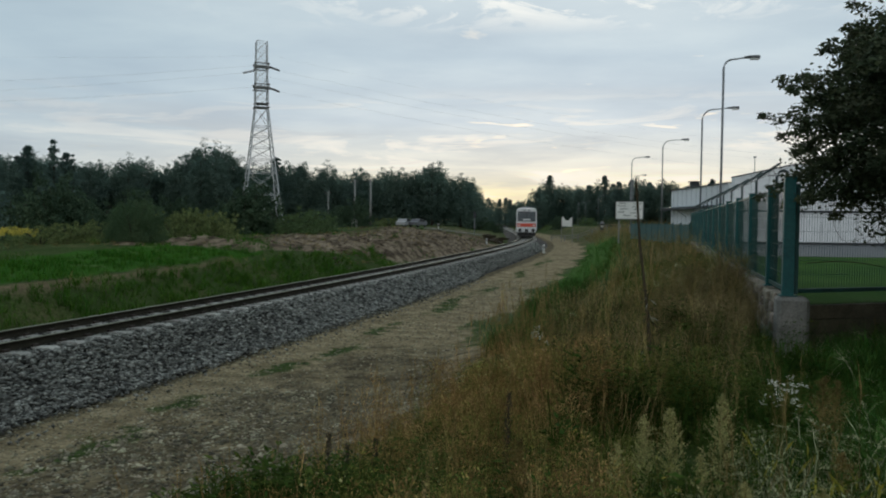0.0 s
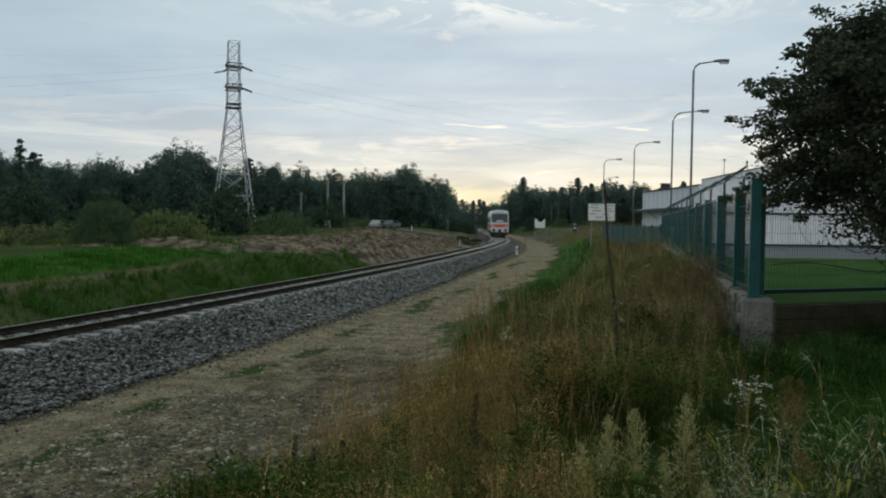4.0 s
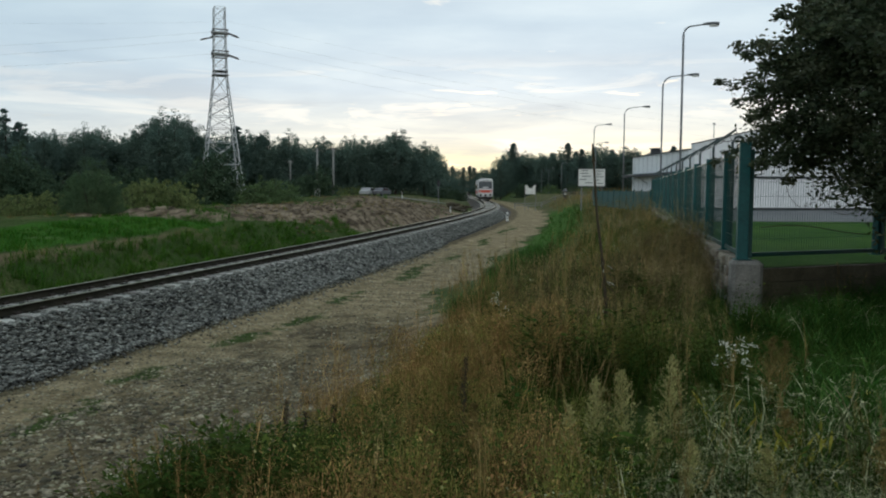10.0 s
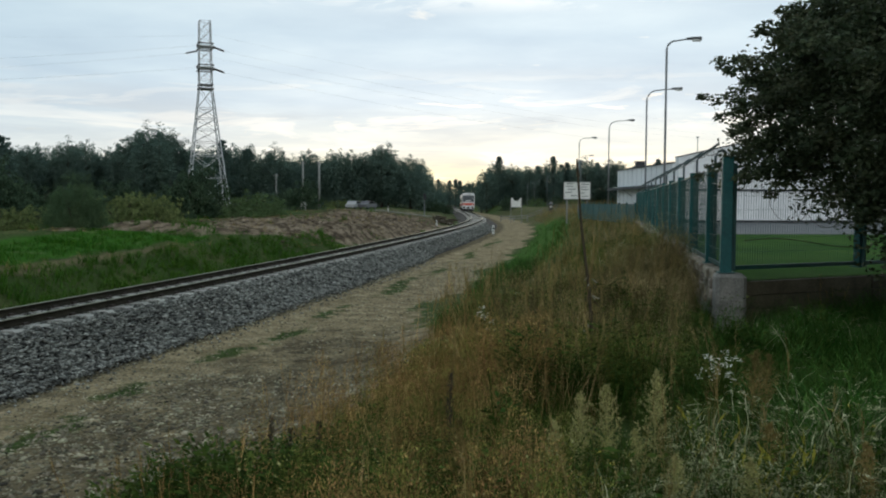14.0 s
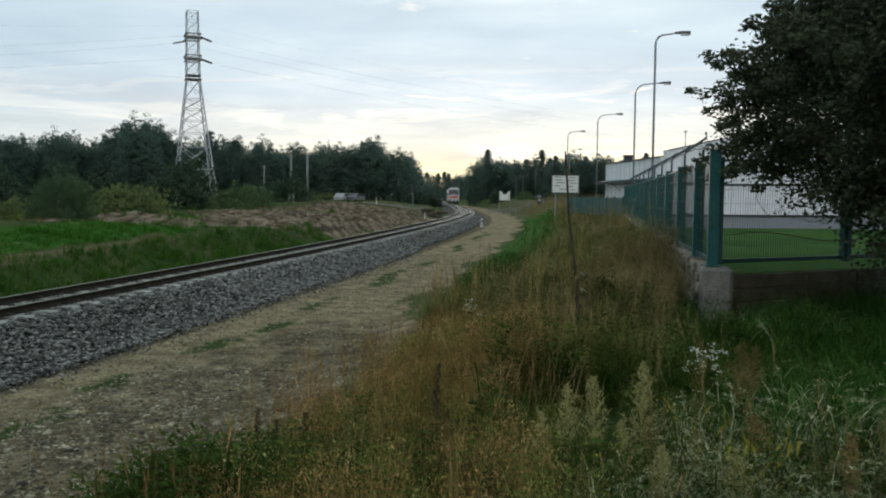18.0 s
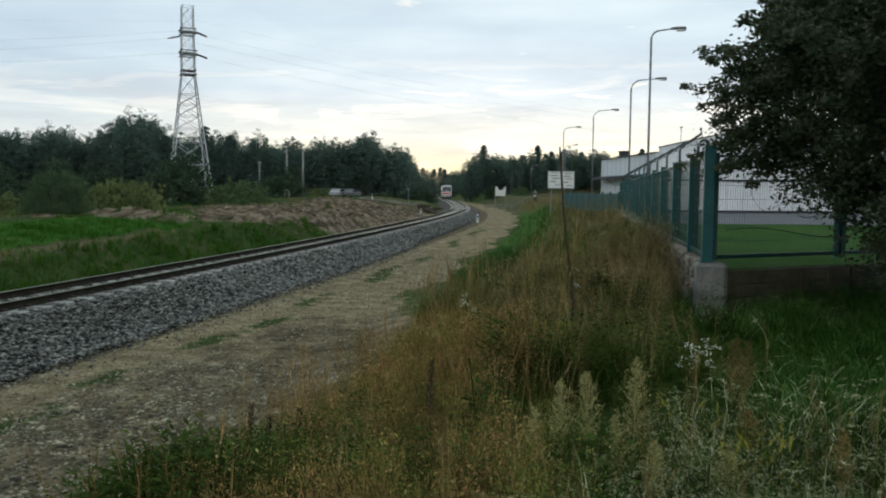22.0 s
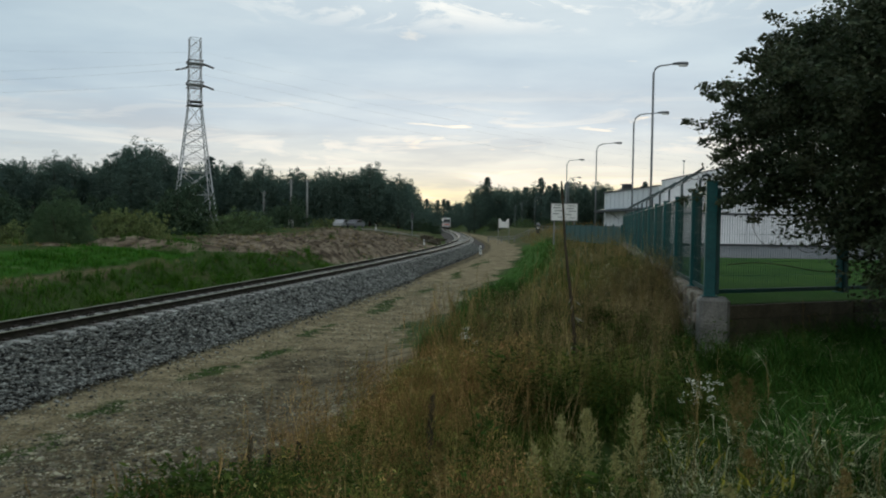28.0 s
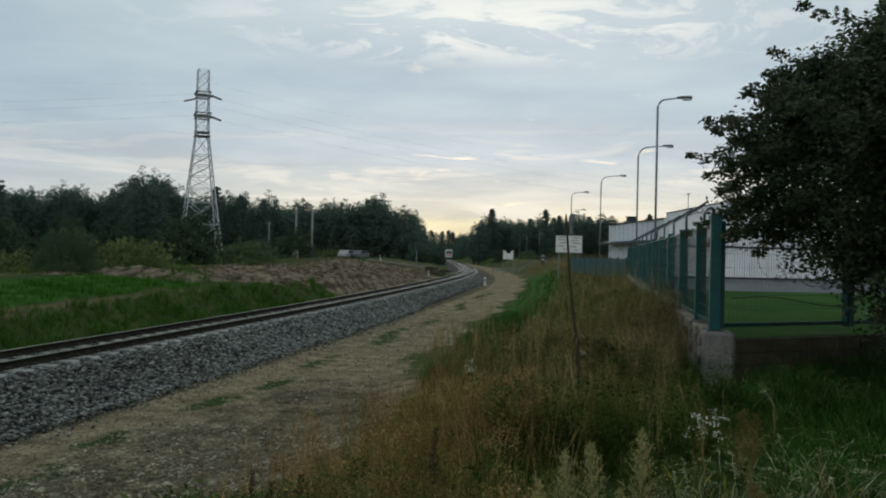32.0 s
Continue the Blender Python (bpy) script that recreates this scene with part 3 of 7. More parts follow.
# ---------------------------------------------------------------- ground
def ground_material():
    """Grass, bare path, spoil and worn edges, told apart by the distance from the line."""
    m = bpy.data.materials.new("ground_cover")
    m.use_nodes = True
    nt = m.node_tree
    N, L = nt.nodes.new, nt.links.new
    b = nt.nodes["Principled BSDF"]
    b.inputs["Roughness"].default_value = 0.95
    b.inputs["Specular IOR Level"].default_value = 0.02
    tc = N("ShaderNodeTexCoord")

    def noise_of(scale, detail=5):
        n = N("ShaderNodeTexNoise")
        n.inputs["Scale"].default_value, n.inputs["Detail"].default_value = scale, detail
        L(tc.outputs["Object"], n.inputs["Vector"])
        return n.outputs[0]

    def streaks(scale):
        """Noise drawn out along the bank, for soil tone and the shade of dug furrows."""
        mp = N("ShaderNodeMapping")
        mp.inputs["Scale"].default_value = (1.0, 0.45, 1.0)
        L(tc.outputs["Object"], mp.inputs[0])
        n = N("ShaderNodeTexNoise")
        n.inputs["Scale"].default_value, n.inputs["Detail"].default_value, n.inputs["Distortion"].default_value = scale, 5, 0.6
        L(mp.outputs[0], n.inputs["Vector"])
        return n.outputs[0]

    def ramp(fac, stops):
        n = N("ShaderNodeValToRGB")
        els = n.color_ramp.elements
        while len(els) < len(stops):
            els.new(0.5)
        for e, (p, c) in zip(els, stops):
            e.position, e.color = p, (*c, 1)
        L(fac, n.inputs[0])
        return n.outputs[0]

    def mix(fac, a, b_):
        n = N("ShaderNodeMix")
        n.data_type = "RGBA"
        L(fac, n.inputs[0]), L(a, n.inputs[6]), L(b_, n.inputs[7])
        return n.outputs[2]

    def attr(name):
        n = N("ShaderNodeAttribute")
        n.attribute_name = name
        return n.outputs["Fac"]

    def blend(weight, scale, sharp):
        """The cover's weight, broken up by noise along its edge."""
        a = N("ShaderNodeMath")
        a.operation = "ADD"
        L(weight, a.inputs[0])
        s = N("ShaderNodeMapRange")
        s.inputs[1].default_value, s.inputs[2].default_value = 0.25, 0.75
        s.inputs[3].default_value, s.inputs[4].default_value = -0.45, 0.45
        L(noise_of(scale, 7), s.inputs[0]), L(s.outputs[0], a.inputs[1])
        r = N("ShaderNodeMapRange")
        r.inputs[1].default_value, r.inputs[2].default_value = 0.5 - sharp, 0.5 + sharp
        L(a.outputs[0], r.inputs[0])
        return r.outputs[0]

    meadow = ramp(noise_of(0.35), [(0.3, (0.040, 0.064, 0.020)), (0.5, (0.055, 0.085, 0.026)), (0.7, (0.088, 0.098, 0.038))])
    green = ramp(noise_of(0.8), [(0.3, (0.028, 0.090, 0.010)), (0.7, (0.046, 0.130, 0.017))])
    dirt = ramp(noise_of(1.6), [(0.3, (0.160, 0.125, 0.070)), (0.55, (0.278, 0.225, 0.134)), (0.75, (0.395, 0.328, 0.204))])
    # the darkest stop puts crevice shade into the soil colour
    earth = ramp(streaks(1.3), [(0.36, (0.052, 0.040, 0.027)), (0.45, (0.125, 0.095, 0.064)), (0.53, (0.205, 0.158, 0.108)), (0.64, (0.285, 0.226, 0.158))])
    gravel = ramp(noise_of(3.0), [(0.3, (0.066, 0.054, 0.033)), (0.7, (0.185, 0.152, 0.092))])
    straw = ramp(noise_of(1.0), [(0.3, (0.13, 0.105, 0.058)), (0.7, (0.19, 0.155, 0.09))])
    col = mix(blend(attr("green"), 0.5, 0.2), meadow, green)
    col = mix(blend(attr("straw"), 0.8, 0.3), col, straw)
    col = mix(blend(attr("earth"), 0.45, 0.22), col, earth)
    col = mix(blend(attr("path"), 1.8, 0.12), col, dirt)
    col = mix(blend(attr("gravel"), 1.2, 0.15), col, gravel)
    hv = N("ShaderNodeHueSaturation")
    mr = N("ShaderNodeMapRange")
    mr.inputs[1].default_value, mr.inputs[2].default_value, mr.inputs[3].default_value, mr.inputs[4].default_value = 0.3, 0.7, 0.6, 1.4
    fine = noise_of(11, 8)
    L(fine, mr.inputs[0]), L(mr.outputs[0], hv.inputs["Value"]), L(col, hv.inputs["Color"])
    L(hv.outputs[0], b.inputs["Base Color"])
    bp = N("ShaderNodeBump")
    bp.inputs["Strength"].default_value, bp.inputs["Distance"].default_value = 0.8, 0.05
    L(fine, bp.inputs["Height"]), L(bp.outputs[0], b.inputs["Normal"])
    return m


M["ground"] = ground_material()


def strip_spots(y):
    """Where grass has taken hold along the middle of the dirt track."""
    return sum(a * np.exp(-((y - c) / (1.5 * w)) ** 2) for c, w, a in ((11.4, 0.7, 1.0), (14.2, 0.45, 1.0), (17.5, 0.6, 1.0), (20.1, 0.7, 1.0), (24.0, 0.8, 1.0), (31.2, 1.8, 1.1), (38.0, 1.5, 0.8), (49.0, 2.5, 0.8), (9.3, 0.3, 0.7), (63.0, 4.0, 0.8)))


def make_ground():
    # lines across: dense close to the viewer, wide far away
    ys = np.unique(np.concatenate([np.arange(-600, -40, 40), np.arange(-40, 0, 2), np.arange(0, 60, 0.5), np.arange(60, 140, 1.5),
                                   np.arange(140, 400, 8), np.arange(400, 1500, 50), np.arange(1500, 4001, 250)]))
    ss = np.unique(np.concatenate([np.arange(-3000, -300, 150), np.arange(-300, -60, 12), np.arange(-60, -26, 2), np.arange(-26, 24, 0.5),
                                   np.arange(24, 60, 2), np.arange(60, 300, 12), np.arange(300, 3001, 150)]))
    Y, S = np.meshgrid(ys, ss, indexing="ij")
    yl = np.clip(Y, -120, 700)
    X = line_x(yl) + line_slope(yl) * (Y - yl) + S * np.sqrt(1 + line_slope(yl) ** 2)
    Zg = ground_z(X, yl)
    v = np.stack([X, Y, Zg], -1).reshape(-1, 3)
    a, b = len(ys), len(ss)
    i = (np.arange(a - 1)[:, None] * b + np.arange(b - 1)[None]).reshape(-1, 1)
    f = np.concatenate([i, i + 1, i + b + 1, i + b], 1)
    me = big_mesh("ground", v, f)
    s, y, x = S.ravel(), Y.ravel(), X.ravel()
    edge = 7.0 + 1.9 * (1 - sstep(16, 25, y)) + 0.35 * np.sin(y * 0.45) + 0.25 * np.sin(y * 1.1 + 1)
    strip = np.exp(-((s - 4.7 - 0.18 * np.sin(y * 0.7)) / 0.32) ** 2) * (0.25 + strip_spots(y))
    path = sstep(2.2, 2.8, s) * (1 - sstep(edge - 0.5, edge + 0.9, s)) * (1 - np.clip(strip, 0, 0.85))
    path = path * (1 - sstep(240, 330, y))
    earth = sstep(4.6 - 1.6 * sstep(55, 70, y), 6.4 - 2.2 * sstep(55, 70, y), -s) * (1 - sstep(14, 20, -s)) * sstep(41 + 12 * (1 - sstep(6.3, 7.6, -s)), 46 + 12 * (1 - sstep(6.3, 7.6, -s)), y) * (1 - 0.55 * sstep(96, 112, y)) * (1 - sstep(150, 190, y))
    lush = sstep(7.2, 8.0, -s) * (1 - sstep(12.5, 15, -s)) * (1 - sstep(40, 48, y)) + sstep(7.0, 8.2, s) * (1 - sstep(9.8, 11.5, s)) * sstep(26, 40, y) * (1 - sstep(95, 120, y))
    straw = np.exp(-((-s - 6.9) / 0.5) ** 2) * (1 - sstep(32, 42, y)) + 0.6 * sstep(10.5, 13, s) * sstep(20, 40, y) * (1 - sstep(88, 100, y)) + 0.40 * sstep(5.5, 7.5, s) * sstep(92, 108, y) * (1 - sstep(180, 230, y))
    gravel = sstep(2.2, 2.6, s) * (1 - sstep(2.95 + 0.3 * sstep(45, 75, y), 3.7 + 0.4 * sstep(45, 75, y), s)) * (1 - sstep(200, 260, y))
    gravel = np.maximum(gravel, 0.66 * sstep(4.3, 5.3, s) * (1 - sstep(15, 27, y)) * (1 - sstep(edge - 0.5, edge + 0.9, s)) * (1 - np.clip(strip, 0, 0.85)))
    for name, w in (("path", path), ("earth", earth), ("green", np.clip(lush, 0, 1)), ("straw", straw), ("gravel", gravel)):
        at = me.attributes.new(name, "FLOAT", "POINT")
        at.data.foreach_set("value", np.ascontiguousarray(w, dtype=np.float32))
    ob = part("ground", me, "ground", smooth=True)
    return tagged(ob, "grassy ground with a bare dirt track beside the railway", "ground", kind="structure")


ground = make_ground()


# ---------------------------------------------------------------- railway
def sweep(profile, ys, off, closed=True):
    """An outline (across, up) drawn along the line at a distance off from its axis."""
    v, f = [], []
    n = len(profile)
    for y in ys:
        sl = float(line_slope(y))
        c = 1 / math.sqrt(1 + sl * sl)
        x0, z0 = float(line_x(y)), float(line_z(y))
        for a, u in profile:
            v.append((x0 + (off + a) * c, y - (off + a) * c * sl, z0 + u + float(cant_z(off + a, y))))
    for j in range(len(ys) - 1):
        for q in range(n if closed else n - 1):
            q2 = (q + 1) % n
            f.append((j * n + q, j * n + q2, (j + 1) * n + q2, (j + 1) * n + q))
    return np.array(v), np.array(f)


def on_line(y, off=0.0, up=0.0):
    sl = float(line_slope(y))
    c = 1 / math.sqrt(1 + sl * sl)
    return pose(float(line_x(y)) + off * c, y - off * c * sl, float(line_z(y)) + up, 0, 0, -math.degrees(math.atan(sl)))


def on_track(y):
    """A place on the canted track."""
    k = float(cant(y))
    return on_line(y, 0.0, -0.797 * k) @ pose(0, 0, 0, 0, -math.degrees(math.atan(k)), 0)


def make_railway():
    track = thing("railway_track", pose(0, 0, 0), "single railway track on concrete sleepers in grey stone ballast", "railway track", kind="structure")
    ys = np.concatenate([np.arange(-60, 130, 1.5), np.arange(130, 560, 6)])
    foot = [(-0.066, -0.172), (0.066, -0.172), (0.066, -0.160), (0.014, -0.140), (0.010, -0.050), (0.036, -0.036), (0.036, -0.006),
            (-0.036, -0.006), (-0.036, -0.036), (-0.010, -0.050), (-0.014, -0.140), (-0.066, -0.160)]
    crown = [(-0.0375, -0.012), (0.0375, -0.012), (0.036, -0.002), (0.028, 0.002), (-0.028, 0.002), (-0.036, -0.002)]
    for side in (-1, 1):
        rail = part("rail", big_mesh("rail", *sweep(foot, ys, side * 0.797)), "steel_rail", track, "rust-brown steel rail")
        part("rail_head", big_mesh("rail_head", *sweep(crown, ys, side * 0.797)), "rail_head", rail, "worn running surface with sky sheen in its pale colour")
    # ballast shoulder on which the stones lie, near black for the shade between them
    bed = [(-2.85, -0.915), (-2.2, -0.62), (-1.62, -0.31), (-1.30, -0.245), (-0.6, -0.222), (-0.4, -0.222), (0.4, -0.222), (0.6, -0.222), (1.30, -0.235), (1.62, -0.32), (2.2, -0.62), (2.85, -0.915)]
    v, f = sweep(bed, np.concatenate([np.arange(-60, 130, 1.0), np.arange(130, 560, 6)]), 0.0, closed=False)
    part("ballast_bed", big_mesh("ballast_bed", v, f), "bed", track, "near-black ballast bed with the shade between stones in its colour")
    # sleepers: nearest ones singly, the rest joined
    b = Builder()
    outline = [(-1.38, -0.32), (-1.38, -0.205), (-1.32, -0.172), (-0.52, -0.172), (-0.42, -0.190), (0.42, -0.190), (0.52, -0.172), (1.32, -0.172), (1.38, -0.205), (1.38, -0.32)]
    b.prism(outline, -0.135, 0.135)
    one = b.mesh("sleeper")
    fb = Builder()
    for sx in (-1, 1):
        for d in (-0.10, 0.10):
            fb.box((sx * 0.797 + d, 0, -0.150), (0.085, 0.17, 0.06), bevel=0.012)
    clip = fb.mesh("rail_fastening")
    i = 0
    y = 6.0
    while i < 215:
        part("sleeper", one, "sleeper", track, at=on_track(y))
        if i < 110:
            part("rail_fastening", clip, "fastening", track, at=on_track(y))
        y += 0.735 * math.cos(math.atan(float(line_slope(y))))
        i += 1
    rest = Builder()
    for yy in [*np.arange(-40, 5.4, 0.70), *np.arange(y, 330, 0.735)]:
        m = on_track(float(yy))
        k = len(rest.v)
        rest.v += [tuple(m @ Vector(p)) for p in b.v]
        rest.f += [tuple(k + a for a in q) for q in b.f]
    tagged(part("sleepers_beyond", rest, "sleeper", track), kind="stuff")


def stone_shape(seed):
    r = np.random.default_rng(seed)
    v = np.array([(1, 0, 0), (-1, 0, 0), (0, 1, 0), (0, -1, 0), (0, 0, 1), (0, 0, -1)], float) + r.normal(0, 0.22, (6, 3))
    f = np.array([(0, 2, 4), (2, 1, 4), (1, 3, 4), (3, 0, 4), (2, 0, 5), (1, 2, 5), (3, 1, 5), (0, 3, 5)])
    return v, f


def bed_level(s, y):
    return line_z(y) + cant_z(s, y) + np.interp(np.abs(s), [0, 0.4, 0.7, 0.9, 1.30, 1.62, 2.2, 2.85, 3.2], [-0.205, -0.205, -0.205, -0.205, -0.215, -0.29, -0.62, -0.905, -0.91])


def make_ballast():
    out = []
    for k, (n, y0, y1, s0, s1, size) in enumerate([(9500, 7, 24, 1.46, 3.0, 0.056), (5500, 7, 24, 1.46, 3.15, 0.036), (14000, 24, 48, 1.46, 2.95, 0.058), (11000, 48, 95, 1.3, 2.62, 0.060),
                                                   (9000, 8, 30, -1.3, 1.3, 0.044), (6000, 30, 70, -1.3, 1.3, 0.050), (3500, 8, 45, -2.7, -1.3, 0.036), (1900, 7, 46, 1.10, 1.46, 0.042), (3200, 7, 40, 2.55, 3.0, 0.040),
                                                   (1500, 7, 45, 2.85, 3.3, 0.036), (700, 7, 45, 3.0, 3.9, 0.030), (1500, 40, 90, 2.45, 2.8, 0.040)]):
        y = rng.uniform(y0, y1, n)
        s = rng.uniform(s0, s1, n)
        sl = line_slope(y)
        c = 1 / np.sqrt(1 + sl ** 2)
        lift = rng.uniform(-0.02, 0.05, n) if s0 > 1.4 else rng.uniform(-0.015, 0.02, n)
        pos = np.stack([line_x(y) + s * c, y - s * c * sl, bed_level(s, y) + lift], -1)
        v, f = stone_shape(k)
        out.append(scatter(v, f, pos, rng.uniform(0, 6.28, n), size * rng.uniform(0.55, 1.6, n), rng.normal(0, 0.35, n), rng.uniform(0, 6.28, n), squash=rng.uniform(0.6, 1.3, (n, 3)) * np.array([1.15, 0.95, 0.62])))
    ob = part("ballast_stones", big_mesh("ballast_stones", *join_arrays(out)), "stone")
    tagged(ob, "sharp grey crushed stones heaped along the track", "ballast", kind="stuff")
    out = []
    for k, (n, y0, y1, s0, s1, size) in enumerate([(16000, 5, 18, 2.6, 8.8, 0.018), (7500, 5, 17, 4.6, 9.6, 0.032), (6000, 18, 45, 2.6, 8.0, 0.026), (1100, 7, 40, 2.6, 3.4, 0.042), (900, 5, 14, 4.6, 9.4, 0.048)]):
        y = rng.uniform(y0, y1, n)
        s = rng.uniform(s0, s1, n)
        sl = line_slope(y)
        c = 1 / np.sqrt(1 + sl ** 2)
        x, yy = line_x(y) + s * c, y - s * c * sl
        pos = np.stack([x, yy, ground_z(x, yy) + 0.002], -1)
        v, f = stone_shape(40 + k)
        out.append(scatter(v, f, pos, rng.uniform(0, 6.28, n), size * rng.uniform(0.5, 1.7, n), squash=np.stack([rng.uniform(0.7, 1.3, n), rng.uniform(0.7, 1.3, n), rng.uniform(0.3, 0.7, n)], -1)))
    ob = part("path_pebbles", big_mesh("path_pebbles", *join_arrays(out)), "pebble")
    tagged(ob, "loose pale pebbles strewn over the dirt track", "pebbles", kind="stuff")


def make_marker():
    x, y = 10.1, 80.5
    m = thing("kilometre_marker", pose(x, y, gz(x, y)), "short white concrete marker post beside the ballast", "marker post")
    part("post", Builder().box((0, 0, 0.42), (0.24, 0.20, 0.90), taper=0.85, bevel=0.03), "sign_white", m)
    part("number_plate", Builder().box((0, -0.115, 0.58), (0.16, 0.02, 0.20)).box((0, -0.115, 0.28), (0.12, 0.02, 0.10)), "sign_mark", m, "grey plate with faded bars")


# ---------------------------------------------------------------- railcar
def make_train():
    """A diesel railcar; its tail faces the viewer along -y, origin on the rail heads under its end."""
    t = thing("railcar", on_line(107.4), "white diesel railcar with red band running along the track", "train")
    w, L = 1.37, 24.0

    def section(k, top):
        return [(-w * k, 0.95), (-w * k, 3.05), (-w * k * 0.985, 3.45), (-w * k * 0.93, top - 0.22), (-w * k * 0.80, top - 0.05), (-w * k * 0.35, top),
                (w * k * 0.35, top), (w * k * 0.80, top - 0.05), (w * k * 0.93, top - 0.22), (w * k * 0.985, 3.45), (w * k, 3.05), (w * k, 0.95)]

    b = Builder()
    rings = [(0.0, 0.93, 3.90), (0.12, 0.965, 3.97), (0.45, 1.0, 4.02), (L - 0.45, 1.0, 4.02), (L - 0.12, 0.965, 3.97), (L, 0.93, 3.90)]
    n = 12
    for y, k, top in rings:
        b.v += [(x, y, z) for x, z in section(k, top)]
    for j in range(len(rings) - 1):
        b.f += [(j * n + q, j * n + (q + 1) % n, (j + 1) * n + (q + 1) % n, (j + 1) * n + q) for q in range(n)]
    b.f += [tuple(range(n)), tuple((len(rings) - 1) * n + q for q in reversed(range(n)))]
    body = part("body", b, "train_white", t)
    for end, sgn in ((0.0, -1), (L, 1)):
        y = end + sgn * 0.03
        part("windscreen", Builder().box((0, y, 2.86), (2.20, 0.06, 1.15), bevel=0.02), "train_glass", t, "wide dark windscreen")
        part("window_pillar", Builder().box((0, y + sgn * 0.035, 2.86), (0.07, 0.03, 1.15)), "train_dark", t)
        part("window_surround", Builder().box((0, y, 3.47), (2.33, 0.07, 0.07)).box((0, y, 2.25), (2.33, 0.07, 0.06)).box((-1.135, y, 2.86), (0.07, 0.07, 1.16)).box((1.135, y, 2.86), (0.07, 0.07, 1.16)), "train_dark", t)
        part("destination_board", Builder().box((0, y + sgn * 0.045, 2.42), (1.0, 0.03, 0.20)), "train_white", t, "pale panel behind the windscreen foot")
        part("red_band", Builder().box((0, y, 1.70), (2.46, 0.05, 0.44), bevel=0.02), "train_red", t, "red band across the end")
        for sx in (-1, 1):
            part("marker_light", Builder().tube([(sx * 0.96, y, 1.66), (sx * 0.96, y + sgn * 0.07, 1.66)], 0.12, 12), "sign_white", t, "round pale lamp glass")
            part("buffer", Builder().tube([(sx * 0.88, y, 1.02), (sx * 0.88, y + sgn * 0.42, 1.02)], 0.09, 10).tube([(sx * 0.88, y + sgn * 0.42, 1.02), (sx * 0.88, y + sgn * 0.47, 1.02)], 0.22, 14), "train_dark", t)
            part("top_lamp", Builder().tube([(sx * 0.30, y, 3.66), (sx * 0.30, y + sgn * 0.06, 3.66)], 0.11, 12), "train_glass", t)
        part("coupler", Builder().box((0, y + sgn * 0.2, 0.98), (0.3, 0.45, 0.3), bevel=0.05).box((0, y + sgn * 0.45, 0.98), (0.42, 0.18, 0.36), bevel=0.05), "train_dark", t)
        part("skirt", Builder().box((0, y - sgn * 0.10, 0.50), (2.36, 0.14, 0.46), taper=1.04, bevel=0.03), "train_dark", t, "dark lower apron")
        part("lower_panel", Builder().box((0, y - sgn * 0.06, 0.88), (2.48, 0.12, 0.30), bevel=0.02), "train_white", t, "white panel under the red band")
        part("rail_guard", Builder().box((0, y - sgn * 0.02, 0.30), (2.2, 0.08, 0.14)), "train_dark", t)
    part("underframe", Builder().box((0, L / 2, 0.78), (2.4, L - 0.8, 0.36)).box((0, L / 2, 0.5), (2.2, 5.0, 0.4)), "train_dark", t)
    for sx in (-1, 1):
        part("red_stripe", Builder().box((sx * 1.375, L / 2, 1.55), (0.012, L - 1.2, 0.42)), "train_red", t)
        for k in range(9):
            part("side_window", Builder().box((sx * 1.37, 2.6 + k * 2.35, 2.55), (0.02, 1.5, 0.85), bevel=0.004), "train_glass", t)
    for yu in (6, 17):
        part("roof_unit", Builder().box((0, yu, 4.10), (1.4, 3.0, 0.26), taper=0.9, bevel=0.06), "roof_felt", t)
    for yb in (3.4, L - 3.4):
        bogie = part("bogie", Builder().box((0, yb, 0.55), (2.2, 3.0, 0.25), bevel=0.05), "train_dark", t)
        for dy in (-1.1, 1.1):
            wb = Builder()
            for sx in (-1, 1):
                wb.tube([(sx * 0.72, yb + dy, 0.475), (sx * 0.86, yb + dy, 0.475)], 0.47, 20)
            wb.tube([(-0.72, yb + dy, 0.475), (0.72, yb + dy, 0.475)], 0.09, 8)
            part("wheelset", wb, "fastening", bogie)
    return t


def train_rows():
    rows = []
    for i in range(0, 33):
        s = float(i)
        y = 107.4 + 2.9 * s + 0.09 * s * s + 0.0012 * s ** 3
        m = on_line(y)
        # nose and tail both stay on the rails
        p0, p1 = on_line(y + 3.4).translation, on_line(y + 20.6).translation
        d = p1 - p0
        yaw = -math.degrees(math.atan2(d.x, d.y))
        pitch = math.degrees(math.atan2(d.z, math.hypot(d.x, d.y)))
        rows.append((s, pose(m.translation.x, m.translation.y, m.translation.z, pitch, 0, yaw)))
    return rows


# ---------------------------------------------------------------- fence, wall and yard


def along(d, side=0.0):
    n = Vector((FD.y, -FD.x, 0))
    return P1 + FD * d + n * side


POSTS = [0.0, 2.13] + [2.13 + 3.12 * k for k in range(1, 13)]
FENCE_END = POSTS[-1]


def make_post(p, rz, h, corner, group):
    m = thing("fence_post", pose(p.x, p.y, p.z, 0, 0, rz), "tall dark green steel corner post" if corner else "tall dark green square steel fence post", "fence post", group)
    w = 0.17 if corner else 0.125
    part("shaft", Builder().box((0, 0, h / 2), (w, w * 0.8, h), bevel=0.008), "green_paint", m)
    part("cap", Builder().box((0, 0, h + 0.008), (w + 0.012, w * 0.8 + 0.012, 0.016)), "green_paint", m)
    part("back_channel", Builder().box((w * 0.5 + 0.035, 0.01, h * 0.485), (0.055, 0.05, h * 0.94)), "green_wire", m, "darker rear channel")
    part("base_plate", Builder().box((0, 0, 0.006), (w + 0.08, w + 0.06, 0.012)), "green_paint", m)
    return m


